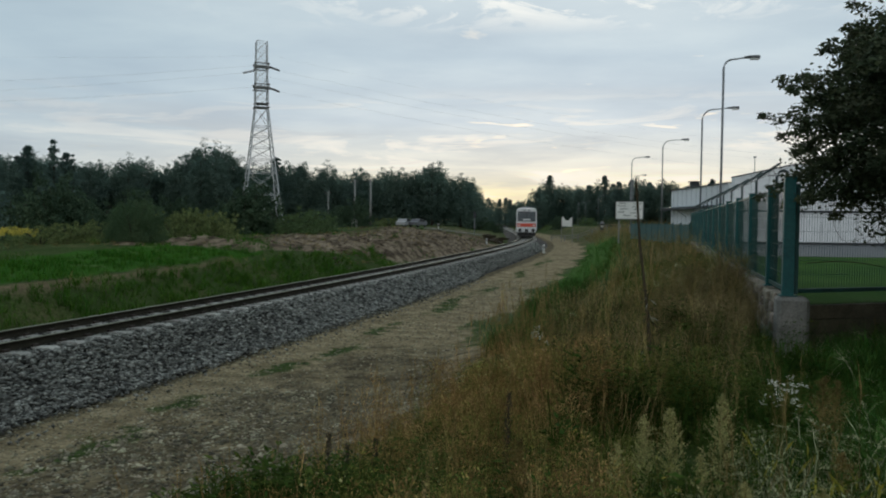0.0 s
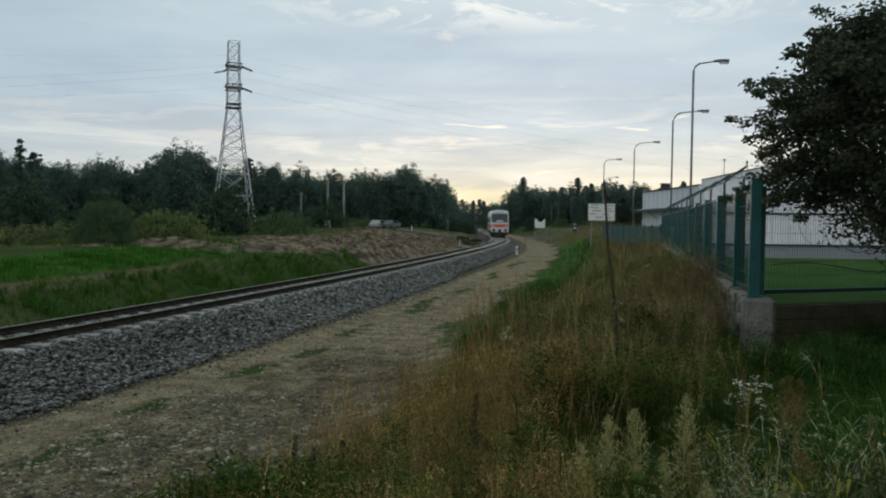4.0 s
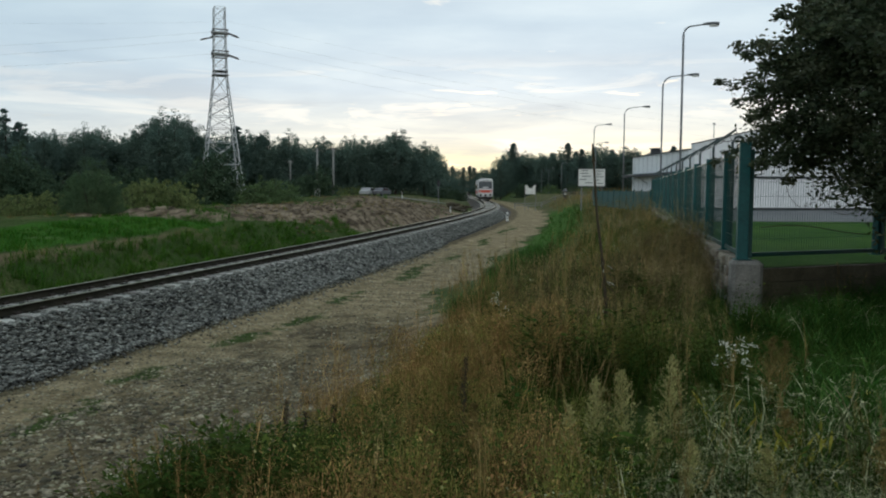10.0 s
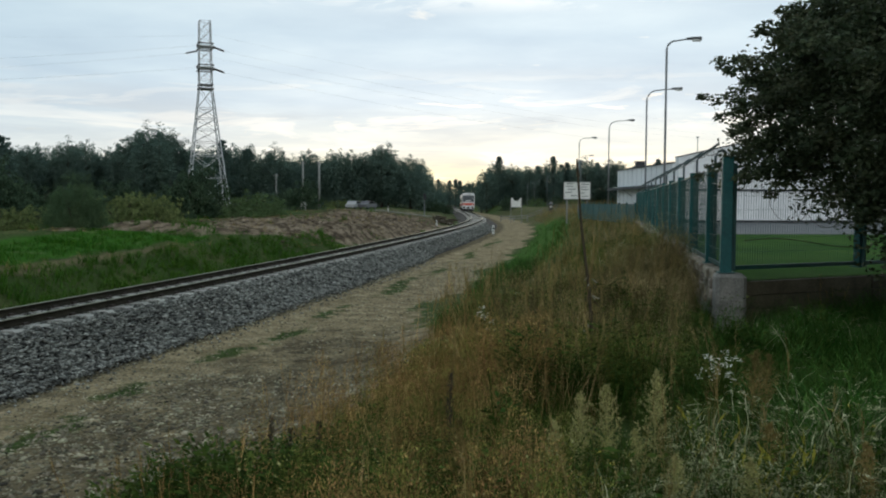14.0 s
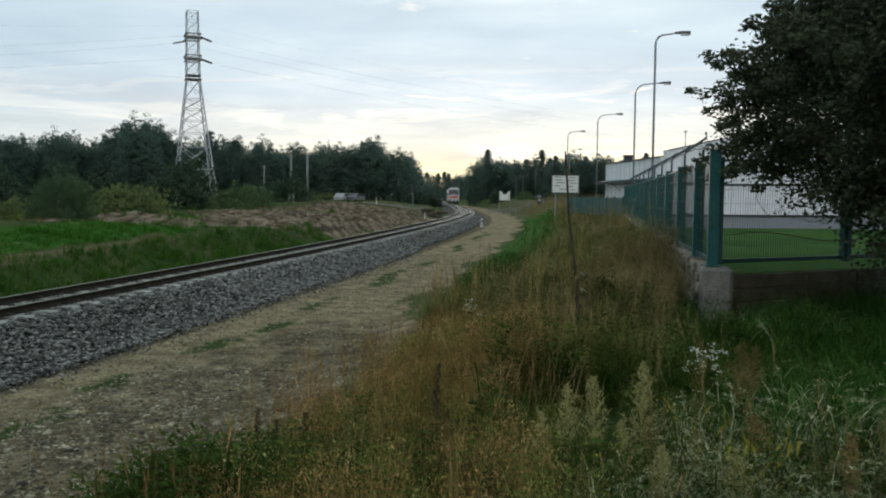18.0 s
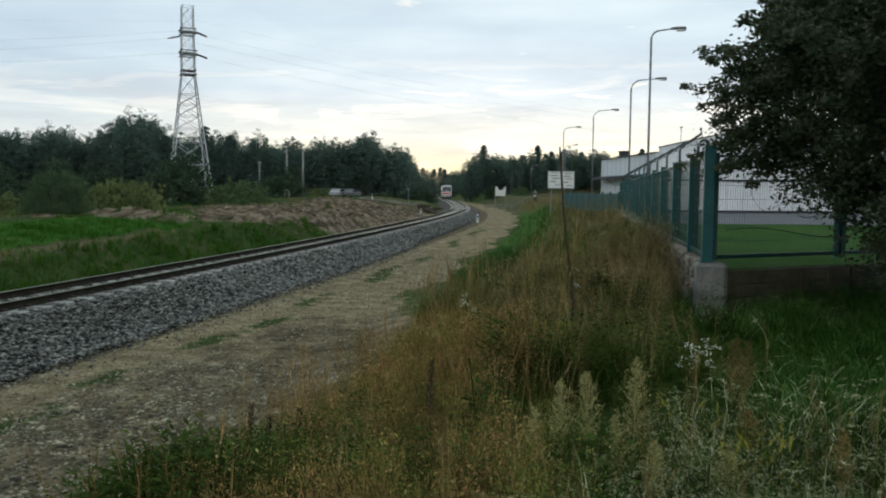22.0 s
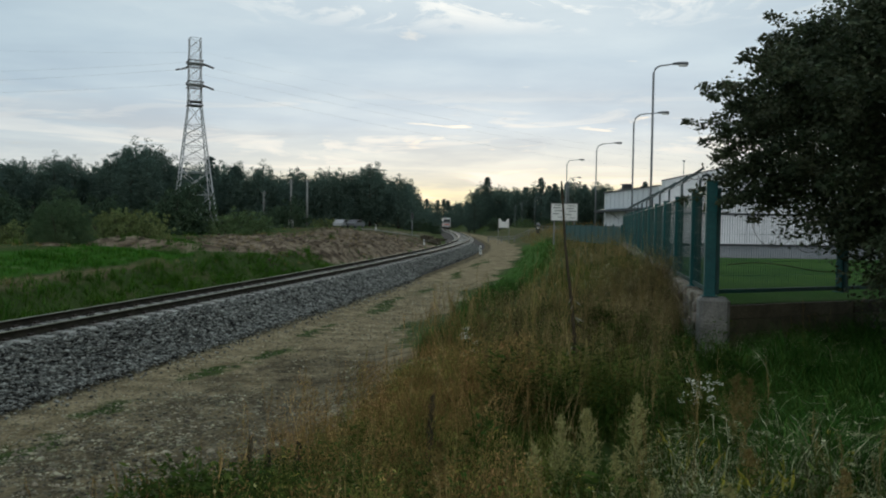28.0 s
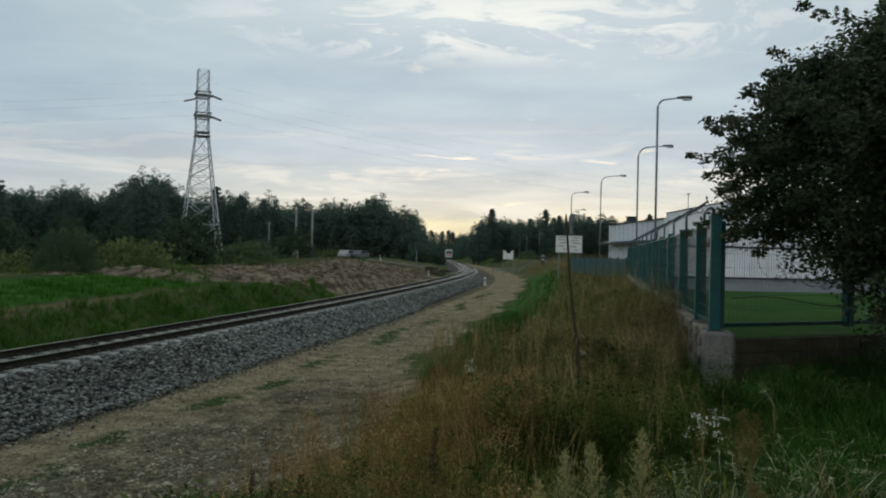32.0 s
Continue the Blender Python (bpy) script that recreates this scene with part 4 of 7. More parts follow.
def make_mesh_panel(a, b, z0, z1, group, fine):
    """Welded mesh between two posts: upright wires, cross wires, two bars."""
    d = b - a
    n = d.length
    rz = math.degrees(math.atan2(d.y, d.x))
    m = thing("mesh_panel", pose(a.x, a.y, a.z, 0, 0, rz), "green welded wire mesh fence panel between two posts", "fence panel", group)
    h = z1 - z0
    k, q = int((n - 0.16) / fine), max(2, int(h / 0.2))
    if fine < 0.1:
        # close panels: every wire by itself, on shared shapes
        up = Builder().box((0, 0, z0 + h / 2), (0.004, 0.004, h)).mesh("upright_wire")
        for i in range(k + 1):
            part("upright_wire", up, "green_wire", m, at=pose(0.08 + (n - 0.16) * i / k, 0, 0))
        flat = Builder().box((n / 2, 0.006, 0), (n - 0.16, 0.0045, 0.0045)).mesh("cross_wire")
        for i in range(q + 1):
            part("cross_wire", flat, "green_wire", m, at=pose(0, 0, z0 + h * i / q))
    else:
        wires = Builder()
        for i in range(k + 1):
            wires.box((0.08 + (n - 0.16) * i / k, 0, z0 + h / 2), (0.004, 0.004, h))
        for i in range(q + 1):
            wires.box((n / 2, 0.006, z0 + h * i / q), (n - 0.16, 0.0045, 0.0045))
        tagged(part("wire_mesh", wires, "green_wire", m), kind="stuff")
    part("bottom_bar", Builder().box((n / 2, 0, z0 - 0.02), (n - 0.14, 0.045, 0.065)), "green_wire", m)
    part("top_bar", Builder().box((n / 2, 0, z1 + 0.015), (n - 0.14, 0.03, 0.03)), "green_paint", m)


def make_fence():
    for i, d in enumerate(POSTS):
        p = along(d)
        make_post(p, -15.2, 1.80 if i == 0 else 1.74, i == 0, "posts of the yard fence")
    for a, b in zip(POSTS[:-1], POSTS[1:]):
        make_mesh_panel(along(a), along(b), 0.10, 1.66, "panels of the yard fence", 0.055 if a < 22 else 0.11)
    # short side that turns away from the line
    last = P1
    for k in range(1, 5):
        q = P1 + PD * (2.95 * k)
        make_mesh_panel(last, q, 0.09, 1.66, "panels of the short fence", 0.052)
        if k < 5:
            make_post(q, -70, 1.74, False, "posts of the short fence")
        last = q
    # arms leaning inwards that carry the barbed wire
    n = Vector((FD.y, -FD.x, 0))
    tips = []
    for i, d in enumerate(POSTS):
        p = along(d, 0.08)
        arm = thing("wire_arm", pose(p.x, p.y, p.z), "dark bent steel arm above the fence for barbed wire", "fence arm", "arms of the barbed wire")
        if i == 1:
            pts = [(0, 0, 1.2), (0, 0, 1.95), (0.06, 0.02, 2.03), (0.14, 0.03, 2.06), (0.22, 0.04, 2.02)]
        elif i == 0:
            pts = [(0, 0, 1.2), (0, 0, 1.62)]
        else:
            e = FD * 0.10 + n * 0.46
            pts = [(0, 0, 1.2), (0, 0, 2.02), (0.02, 0.01, 2.09), (e.x, e.y, 2.40)]
        part("tube", Builder().tube(pts, 0.026, 8), "arm", arm)
        tips.append((p, Vector(pts[-1])))
    for k, (f, sag) in enumerate(((0.35, 0.06), (0.68, 0.10), (1.0, 0.07))):
        w = Builder()
        for (p, e), (p2, e2) in zip(tips[1:-1], tips[2:]):
            a = p + Vector((e.x * f, e.y * f, 2.06 + (e.z - 2.06) * f))
            b = p2 + Vector((e2.x * f, e2.y * f, 2.06 + (e2.z - 2.06) * f))
            w.tube([a.lerp(b, t) - Vector((0, 0, sag * 4 * t * (1 - t))) for t in (0, 0.2, 0.4, 0.6, 0.8, 1)], 0.006, 4, cap=False)
            for t in np.arange(0.06, 1, 0.11):
                c = a.lerp(b, float(t)) - Vector((0, 0, sag * 4 * t * (1 - t)))
                w.box(tuple(c), (0.05, 0.006, 0.006), rz=float(t) * 37, ry=float(t) * 51)
        tagged(part("barbed_wire", w, "wire"), "slack rusty barbed wire strung between the arms", "barbed wire", "strands of barbed wire")
    # a loose wire curl on the first mesh
    curl = Builder()
    base = P1 + PD * 0.25
    pts = [base + PD * (0.5 + 0.9 * t + 0.25 * math.cos(7 * t)) + Vector((0, 0, 1.12 + 0.28 * math.sin(7 * t) - 0.1 * t)) + Vector((-0.03, -0.05, 0)) for t in np.linspace(0, 2.0, 40)]
    curl.tube(pts, 0.005, 4)
    pts = [base + PD * (0.1 + 2.4 * t) + Vector((0, -0.04, 0.50 - 0.10 * t + 0.05 * math.sin(5 * t))) for t in np.linspace(0, 1, 24)]
    curl.tube(pts, 0.007, 4)
    tagged(part("loose_wire", curl, "wire"), "loose strand of wire curling across the mesh", "wire")


def make_plinth():
    n = Vector((FD.y, -FD.x, 0))
    b = Builder()
    c = P1 + Vector((0.03, -0.02, 0))
    b.box((c.x + 0.03, c.y, 0.44), (0.46, 0.46, 1.14), rz=-FH, bevel=0.05)
    tagged(part("concrete_pillar", b, "concrete", smooth=False), "rough weathered concrete pillar under the fence corner", "pillar")
    w = thing("plinth_wall", pose(0, 0, 0), "crumbling pale concrete plinth under the fence", "wall", kind="structure")
    r = random.Random(21)
    for i, (a, e) in enumerate(zip(POSTS[:-1], POSTS[1:])):
        mid = along((a + e) / 2)
        if i < 3:
            # loose courses of worn blocks, some standing proud
            part("footing", Builder().box((mid.x, mid.y, 0.16), (0.30, (e - a) - 0.02, 0.42), rz=-FH, bevel=0.02), "concrete", w)
            for c in range(4):
                d = a + 0.28 + r.uniform(0, 0.12) if i == 0 else a
                while d < e - 0.08:
                    n_ = min(r.uniform(0.22, 0.46), e - d)
                    q = along(d + n_ / 2, r.uniform(-0.035, 0.02))
                    z = 0.45 + 0.155 * c
                    part("stone_block", Builder().box((q.x, q.y, z + r.uniform(-0.008, 0.008)), (0.25 + r.uniform(-0.03, 0.03), n_ - r.uniform(0.012, 0.03), 0.148 - r.uniform(0, 0.018)), rz=-FH + r.uniform(-0.06, 0.06), rx=r.uniform(-0.03, 0.03), bevel=0.022), "old_block", w)
                    d += n_
            continue
        part("concrete_block", Builder().box((mid.x, mid.y, 0.46), (0.24 + 0.02 * (i % 3), (e - a) - 0.02, 1.06 - 0.02 * (i % 2)), rz=-FH, bevel=0.02), "concrete", w)
    pw = thing("plank_wall", pose(0, 0, 0), "retaining wall of dark weathered planks below the mesh", "plank wall", kind="structure")
    rz = math.atan2(PD.y, PD.x)
    for k in range(4):
        for r in range(4):
            mid = P1 + PD * (0.42 + 2.95 * (k + 0.5) - 0.1)
            part("plank", Builder().box((mid.x, mid.y, 0.752 - 0.228 * r), (2.93, 0.06 + 0.012 * (r % 2), 0.215), rz=rz, bevel=0.012), "plank", pw)


def make_yard():
    n = Vector((FD.y, -FD.x, 0))
    # raised lawn and paved yard inside the fence
    back = Vector((-PD.y, PD.x, 0)) * 0.10
    a, b = P1 + PD * 0.35 + back, along(FENCE_END + 40, 0.16)
    c, d = b + n * 70, P1 + PD * 60 + back

    def slab(pts, z, low, name, mat, label, cat):
        q = Builder()
        q.v = [(p.x, p.y, z) for p in pts] + [(p.x, p.y, low) for p in pts]
        k = len(pts)
        q.f = [tuple(range(k))[::-1], tuple(k + i for i in range(k))] + [(i, (i + 1) % k, k + (i + 1) % k, k + i) for i in range(k)]
        return tagged(part(name, q, mat), label, cat, kind="structure")

    # the lawn dips towards the planks
    q = Builder()
    into = Vector((-PD.y, PD.x, 0))
    rows_ = [(0.0, 0.868), (0.35, 0.885), (1.0, 0.93), (2.2, 0.985)]
    for k, (off, z) in enumerate(rows_):
        for e in (a, d):
            w = e + (FD / FD.dot(into) if e is a else into) * off
            q.v.append((w.x, w.y, z))
    q.v += [(b.x, b.y, 0.985), (c.x, c.y, 0.985)]
    q.f = [(2 * k, 2 * k + 1, 2 * k + 3, 2 * k + 2) for k in range(len(rows_))]
    tagged(part("lawn", q, "lawn"), "short mown green lawn dipping towards the fence", "lawn", kind="structure")
    e0, e1 = Vector((9.3, 28.6, 0)), Vector((60, 25.0, 0))
    slab([e0, e1, c, b + n * 0.3], 0.997, 0.5, "yard_paving", "asphalt", "pale worn asphalt of the factory yard", "paving")


def make_building():
    """A white factory hall: a gabled front with a raised parapet, a lower body behind it, an awning on its side."""
    h = thing("factory_building", pose(0, 0, 0), "low white metal-clad factory hall with a raised gable front", "building")
    front = [(16.3, 0.90), (16.3, 4.74), (19.6, 5.47), (23.2, 5.62), (58.0, 5.62), (58.0, 0.90)]
    part("gable_wall", Builder().prism(front, 45.0, 45.6), "white_wall", h)
    part("hall_wall", Builder().prism([(16.15, 0.90), (16.15, 4.42), (58.0, 4.9), (58.0, 0.90)], 45.604, 57.0), "white_wall", h)
    part("roof", Builder().prism([(16.05, 4.424), (16.05, 4.49), (58.1, 4.97), (58.1, 4.904)], 45.604, 57.1), "dark_trim", h, "thin dark roof edge")
    for (x0, z0), (x1, z1) in zip(front[1:-2], front[2:-1]):
        part("parapet_cap", Builder().prism([(x0, z0 + 0.004), (x0, z0 + 0.055), (x1, z1 + 0.055), (x1, z1 + 0.004)], 44.95, 45.65), "dark_trim", h, "thin dark roof edge")
    part("plinth", Builder().box((37.15, 44.985, 1.03), (41.8, 0.03, 0.20)).box((16.10, 51.3, 1.02), (0.05, 11.3, 0.16)), "dark_trim", h, "dark base strip")
    # cladding sheets: narrow upright joints
    joints = Builder()
    for x in np.arange(17.2, 44, 1.0):
        top = float(np.interp(x, [16.3, 19.6, 23.2, 58.0], [4.74, 5.47, 5.62, 5.62]))
        joints.box((float(x), 44.99, (top + 1.1) / 2), (0.025, 0.024, top - 1.14))
    for y in np.arange(46.4, 56.9, 1.0):
        joints.box((16.14, float(y), 2.76), (0.024, 0.025, 3.3))
    part("cladding_joints", joints, "sheet_joint", h)
    part("dark_fascia", Builder().box((37.15, 44.96, 2.86), (41.7, 0.08, 0.11)), "dark_trim", h, "dark strip across the wall")
    part("roof_vent", Builder().box((16.9, 54.2, 4.70), (0.55, 0.5, 0.42), bevel=0.04).box((16.9, 54.2, 4.94), (0.70, 0.64, 0.05)), "dark_trim", h, "small dark roof vent")
    part("mast", Builder().tube([(17.95, 46.5, 4.4), (17.95, 46.5, 6.0)], 0.022, 6).box((17.95, 46.5, 6.0), (0.16, 0.05, 0.08)), "galva", h)
    # awning along the side
    aw = part("awning", Builder().box((15.80, 51.4, 3.16), (0.72, 11.2, 0.09), ry=-0.16), "blue_awning", h, "blue-grey sheet awning")
    part("awning_edge", Builder().box((15.43, 51.4, 3.08), (0.05, 11.2, 0.17)), "dark_trim", aw)
    for y in (46.6, 50.0, 53.4, 56.6):
        part("bracket", Builder().tube([(16.14, y, 2.55), (15.46, y, 3.03)], 0.025, 6), "galva", aw)
    d = part("door", Builder().box((16.11, 49.0, 2.0), (0.06, 1.1, 1.9)), "dark_trim", h, "grey steel door")
    part("handle", Builder().box((16.06, 49.4, 1.95), (0.05, 0.14, 0.03)), "galva", d)


def make_lamp(p, h, arm_len, yaw, group="yard street lamps", far=False):
    base = 0.95 if not far else gz(p[0], p[1])
    m = thing("street_lamp", pose(p[0], p[1], base, 0, 0, yaw), "tall galvanised street lamp with a curved arm", "street lamp", group)
    n = 8
    H = h - base
    r = arm_len * 0.42
    pts = [(0, 0, 0), (0, 0, H * 0.5), (0, 0, H - r - 0.05)]
    pts += [(r - r * math.cos(a), 0, H - r - 0.05 + r * math.sin(a)) for a in np.linspace(0.25, math.pi / 2, 6)]
    pts += [(arm_len, 0, H + 0.03)]
    part("pole", Builder().tube(pts, 0.056, n, 0.030), "galva", m, smooth=True)
    part("base_sleeve", Builder().tube([(0, 0, 0), (0, 0, 0.9)], 0.11, n), "galva", m)
    hd = part("lamp_head", Builder().tube([(arm_len - 0.1, 0, H + 0.03), (arm_len + 0.10, 0, H + 0.05), (arm_len + 0.42, 0, H + 0.05), (arm_len + 0.56, 0, H + 0.03)], 0.05, 10, 0.10), "lamp_head", m)
    part("diffuser", Builder().box((arm_len + 0.34, 0, H - 0.035), (0.36, 0.15, 0.08), bevel=0.03), "diffuser", hd, "milky lens")


def make_lamps():
    for x, y, z, arm in ((12.1, 35.2, 9.34, 0.95), (15.2, 47.6, 8.92, 1.53), (19.15, 70.5, 9.42, 1.65), (21.15, 90.5, 9.5, 1.4), (29.4, 124.5, 9.5, 1.4), (32.9, 141.2, 9.5, 1.4)):
        make_lamp((x, y), z, arm, -6)
    for x, y, z in ((39.1, 232, 7.9), (42.2, 238, 8.6), (41.6, 215, 9.4)):
        make_lamp((x, y), z, 1.2, 20, "distant street lamps", far=True)


def make_far_fence():
    a, b = along(FENCE_END, -0.12), Vector((17.0, 72.5, 0.8))
    f = thing("yard_side_fence", pose(0, 0, 0), "green sheet and mesh fence leading on past the hall", "fence")
    k = 9
    d = b - a
    rz = math.atan2(d.y, d.x)
    for i in range(k + 1):
        p = a.lerp(b, i / k)
        part("post", Builder().box((p.x, p.y, 1.40), (0.1, 0.1, 1.5), rz=rz, bevel=0.008), "green_paint", f)
    for i in range(k):
        p = a.lerp(b, (i + 0.5) / k)
        part("sheet", Builder().box((p.x, p.y, 1.36), (d.length / k - 0.1, 0.05, 1.25), rz=rz), "green_paint", f)
        part("top_rail", Builder().box((p.x, p.y, 2.02), (d.length / k - 0.1, 0.06, 0.05), rz=rz), "green_wire", f)


def make_billboard():
    m = thing("billboard", pose(17.6, 76.0, 0, 0, 0, -13), "weathered white notice board with faded lines on two legs", "sign board")
    g = gz(17.6, 76)
    part("board", Builder().box((0, 0, 3.29), (2.48, 0.08, 1.60)), "sign_white", m)
    for c, size in (((0, 0, 4.11), (2.58, 0.12, 0.06)), ((0, 0, 2.47), (2.58, 0.12, 0.06)), ((-1.26, 0, 3.29), (0.06, 0.12, 1.58)), ((1.26, 0, 3.29), (0.06, 0.12, 1.58))):
        part("frame_bar", Builder().box(c, size), "wood_pole", m)
    for sx in (-1, 1):
        part("leg", Builder().box((sx * 0.95, 0.08, (g + 2.5) / 2), (0.12, 0.08, 2.5 - g + 0.3)), "wood_pole", m)
    for z, x0, x1 in ((3.95, -1.0, -0.3), (3.90, 0.35, 1.1), (3.70, -1.05, -0.35), (3.62, 0.2, 0.9), (3.42, -0.9, -0.1), (3.38, 0.4, 1.1), (3.12, -1.1, -0.5), (3.05, 0.1, 0.7), (2.80, -0.6, 0.1), (2.74, 0.5, 1.05)):
        part("faded_line", Builder().box(((x0 + x1) / 2, -0.045, z), (x1 - x0, 0.01, 0.06)), "sign_mark", m)


def make_stake():
    x, y = 2.02, 8.74
    g = gz(x, y)
    m = thing("garden_stake", pose(x, y, g), "thin dark leaning stalk standing among the weeds", "stake")
    H = 2.55 - g
    part("stem", Builder().tube([(0.21, 0, -0.1), (0.20, 0, 0.38 - g), (0.15, 0, 1.11 - g), (0.05, 0.01, 1.88 - g), (0.0, 0.02, H)], 0.027, 7, 0.011), "stake", m)
    g_ = np.random.default_rng(31)
    pale, dark = [], []
    for k in range(26):
        z = g_.uniform(0.55, 1.35) - g
        a = g_.uniform(0, 6.28)
        c = (0.15 + 0.02 * math.cos(a), 0.02 * math.sin(a), z)
        (pale if k % 3 == 0 else dark).append(card(c, (math.cos(a), math.sin(a), g_.uniform(-1.6, -0.2)), (math.sin(a), 0.4, 1), g_.uniform(0.08, 0.17), g_.uniform(0.02, 0.04)))
    part("pale_leaves", big_mesh("pale_leaves", *join_arrays(pale)), "dull_petal", m, "pale wilted hanging leaves")
    part("dark_leaves", big_mesh("dark_leaves", *join_arrays(dark)), "stake", m, "dark shrivelled leaves")
    part("seed_head", Builder().tube([(0.012, 0.017, H * 0.94), (0.005, 0.02, H * 0.97), (-0.005, 0.02, H + 0.05)], 0.022, 7, 0.008), "stake", m)


# ---------------------------------------------------------------- power line
def make_pylon():
    px, py = -33.4, 146.2
    g = gz(px, py)
    t = thing("lattice_pylon", pose(px, py, g, 0, 0, 20), "tall grey lattice steel power pylon", "pylon")
    H = 34.1 - g
    waist = H - 11.9

    def half(z):
        if z < waist:
            return 3.55 + (1.12 - 3.55) * (z / waist) ** 0.93
        return 1.12 + (0.95 - 1.12) * (z - waist) / (H - waist)

    def corner(k, z):
        a = half(z)
        return Vector(((a, a), (-a, a), (-a, -a), (a, -a))[k]).to_3d() + Vector((0, 0, z))

    lv = [0.0, 5.2, 9.2, 11.6, 13.8, 15.8, 17.6, waist]
    up = list(np.linspace(waist, H, 8))
    for k in range(4):
        part("leg", Builder().tube([corner(k, z) for z in lv + up[1:]], 0.12, 4, 0.07), "lattice", t)
    for k in range(4):
        for zs, r in ((lv, 0.05), (up, 0.036)):
            for z0, z1 in zip(zs[:-1], zs[1:]):
                a0, b0, a1, b1 = corner(k, z0), corner((k + 1) % 4, z0), corner(k, z1), corner((k + 1) % 4, z1)
                bars = [(a0, b1, r), (b0, a1, r), (a1, b1, r)]
                if z0 == 0.0:
                    bars += [((a0 + b1) / 2, (a0 + a1) / 2, 0.05), ((b0 + a1) / 2, (b0 + b1) / 2, 0.05)]
                for p, q, w in bars:
                    part("brace", Builder().tube([p, q], w, 4), "lattice", t)
    arms = []
    # two girdles of cross beams from which the conductors leave on short brackets
    for z, out in ((H - 4.45, 0.3), (H - 8.2, 0.3)):
        h = half(z) + 0.12
        arm = part("cross_arm", Builder().box((0, 0, z), (2 * h + 0.3, 2 * h + 0.3, 0.14)), "lattice", t, "girdle of cross beams")
        for dz in (-0.45, 0.45):
            for sy in (-1, 1):
                part("beam", Builder().box((0, sy * h, z + dz), (2 * h + 0.5, 0.14, 0.16)), "lattice_dark", arm)
                part("beam", Builder().box((sy * h, 0, z + dz), (0.14, 2 * h + 0.5, 0.16)), "lattice_dark", arm)
        for sx in (-1, 1):
            for sy in (-1, 1):
                part("strut", Builder().tube([(sx * h, sy * h, z), (sx * (h + out), sy * 0.2, z - 0.05)], 0.06, 4), "lattice_dark", arm)
                part("strut", Builder().tube([(sx * h, sy * h, z + 0.6), (sx * (h + out), sy * 0.2, z)], 0.045, 4), "lattice_dark", arm)
    part("platform", Builder().box((0, 0, waist), (2.7, 2.7, 0.16)).box((0, 0, waist + 0.7), (2.5, 2.5, 0.14)), "lattice_dark", t)
    for sx, sy in ((1, 1), (-1, 1), (-1, -1), (1, -1)):
        part("footing", Builder().box((sx * 3.55, sy * 3.55, 0.2), (1.0, 1.0, 0.6)), "concrete", t)
    return t, g, H


def make_cables():
    px, py = -33.4, 146.2
    top = 34.1
    # conductors: side, height under the top, offset in depth, far end, its height
    runs = [(-1, 4.35, -0.4, 20.0, False), (-1, 5.0, 0.9, 18.0, True), (-1, 8.2, -0.4, 18.25, False), (-1, 2.5, 0.0, 30.75, False),
            (1, 4.45, -0.4, 27.75, True), (1, 6.2, 0.9, 26.75, False), (1, 8.25, -0.4, 22.25, True), (1, 2.3, 0.0, 31.0, False)]
    for sgn, drop, dy, end_z, strung in runs:
        d = Vector((231.0, 154.0, 0)).normalized() if sgn > 0 else Vector((-156.0, -46.0, 0)).normalized()
        a = Vector((px + sgn * 1.3, py + dy, top - drop))
        if strung:
            ins = Builder()
            e = a + d * 2.3 - Vector((0, 0, 0.60))
            ins.tube([a, e], 0.06, 6)
            for k in range(10):
                c = a.lerp(e, 0.14 + 0.085 * k)
                ins.tube([c - d * 0.06, c + d * 0.06], 0.19, 8)
            tagged(part("insulator_string", ins, "insulator"), "dark disc insulator string on the pylon bracket", "insulator", "insulators on the pylon")
            a = e
        b = Vector((200.0, 300.0 + dy * 3, end_z)) if sgn > 0 else Vector((-190.0, 100.0 + dy * 3, end_z))
        L = (b - a).length
        sag = 6.0 * (L / 260)
        pts = [a.lerp(b, t) - Vector((0, 0, sag * 4 * t * (1 - t))) for t in np.linspace(0, 1, 26)]
        thin = 0.006 if drop < 3 else 0.010
        tagged(part("power_cable", Builder().tube(pts, thin, 5, cap=False), "cable"), "thin grey overhead power cable", "cable", "cables of the power line")


def make_poles():
    for x, y, zt, r in ((-10.05, 109.5, 7.7, 0.17), (-13.3, 119.3, 8.1, 0.17), (-18.5, 128, 6.6, 0.11)):
        g = gz(x, y)
        m = thing("utility_pole", pose(x, y, g), "plain grey timber utility pole", "utility pole", "utility poles by the road")
        part("pole", Builder().tube([(0, 0, -0.2), (0.02, 0, zt - g)], r, 8, r * 0.75), "wood_pole", m, smooth=True)
        part("cross_piece", Builder().box((0, 0, zt - g - 0.3), (0.9, 0.09, 0.10)), "wood_pole", m)
        for dx in (-0.4, 0, 0.4):
            part("insulator", Builder().tube([(dx, 0, zt - g - 0.25), (dx, 0, zt - g - 0.05)], 0.04, 6), "insulator", m)


# ---------------------------------------------------------------- vegetation
def blade_proto(h, w, seg, bend=0.35):
    """One grass blade: a narrow strip that bends over and tapers."""
    v = []
    for i in range(seg):
        t = i / seg
        v += [(-w * (1 - t * 0.7), bend * h * t * t, h * t * (1 - 0.15 * t)), (w * (1 - t * 0.7), bend * h * t * t, h * t * (1 - 0.15 * t))]
    v += [(-w * 0.1, bend * h, h * 0.86), (w * 0.1, bend * h, h * 0.86)]
    f = [(2 * i, 2 * i + 1, 2 * i + 3, 2 * i + 2) for i in range(seg)]
    return np.array(v), np.array(f)


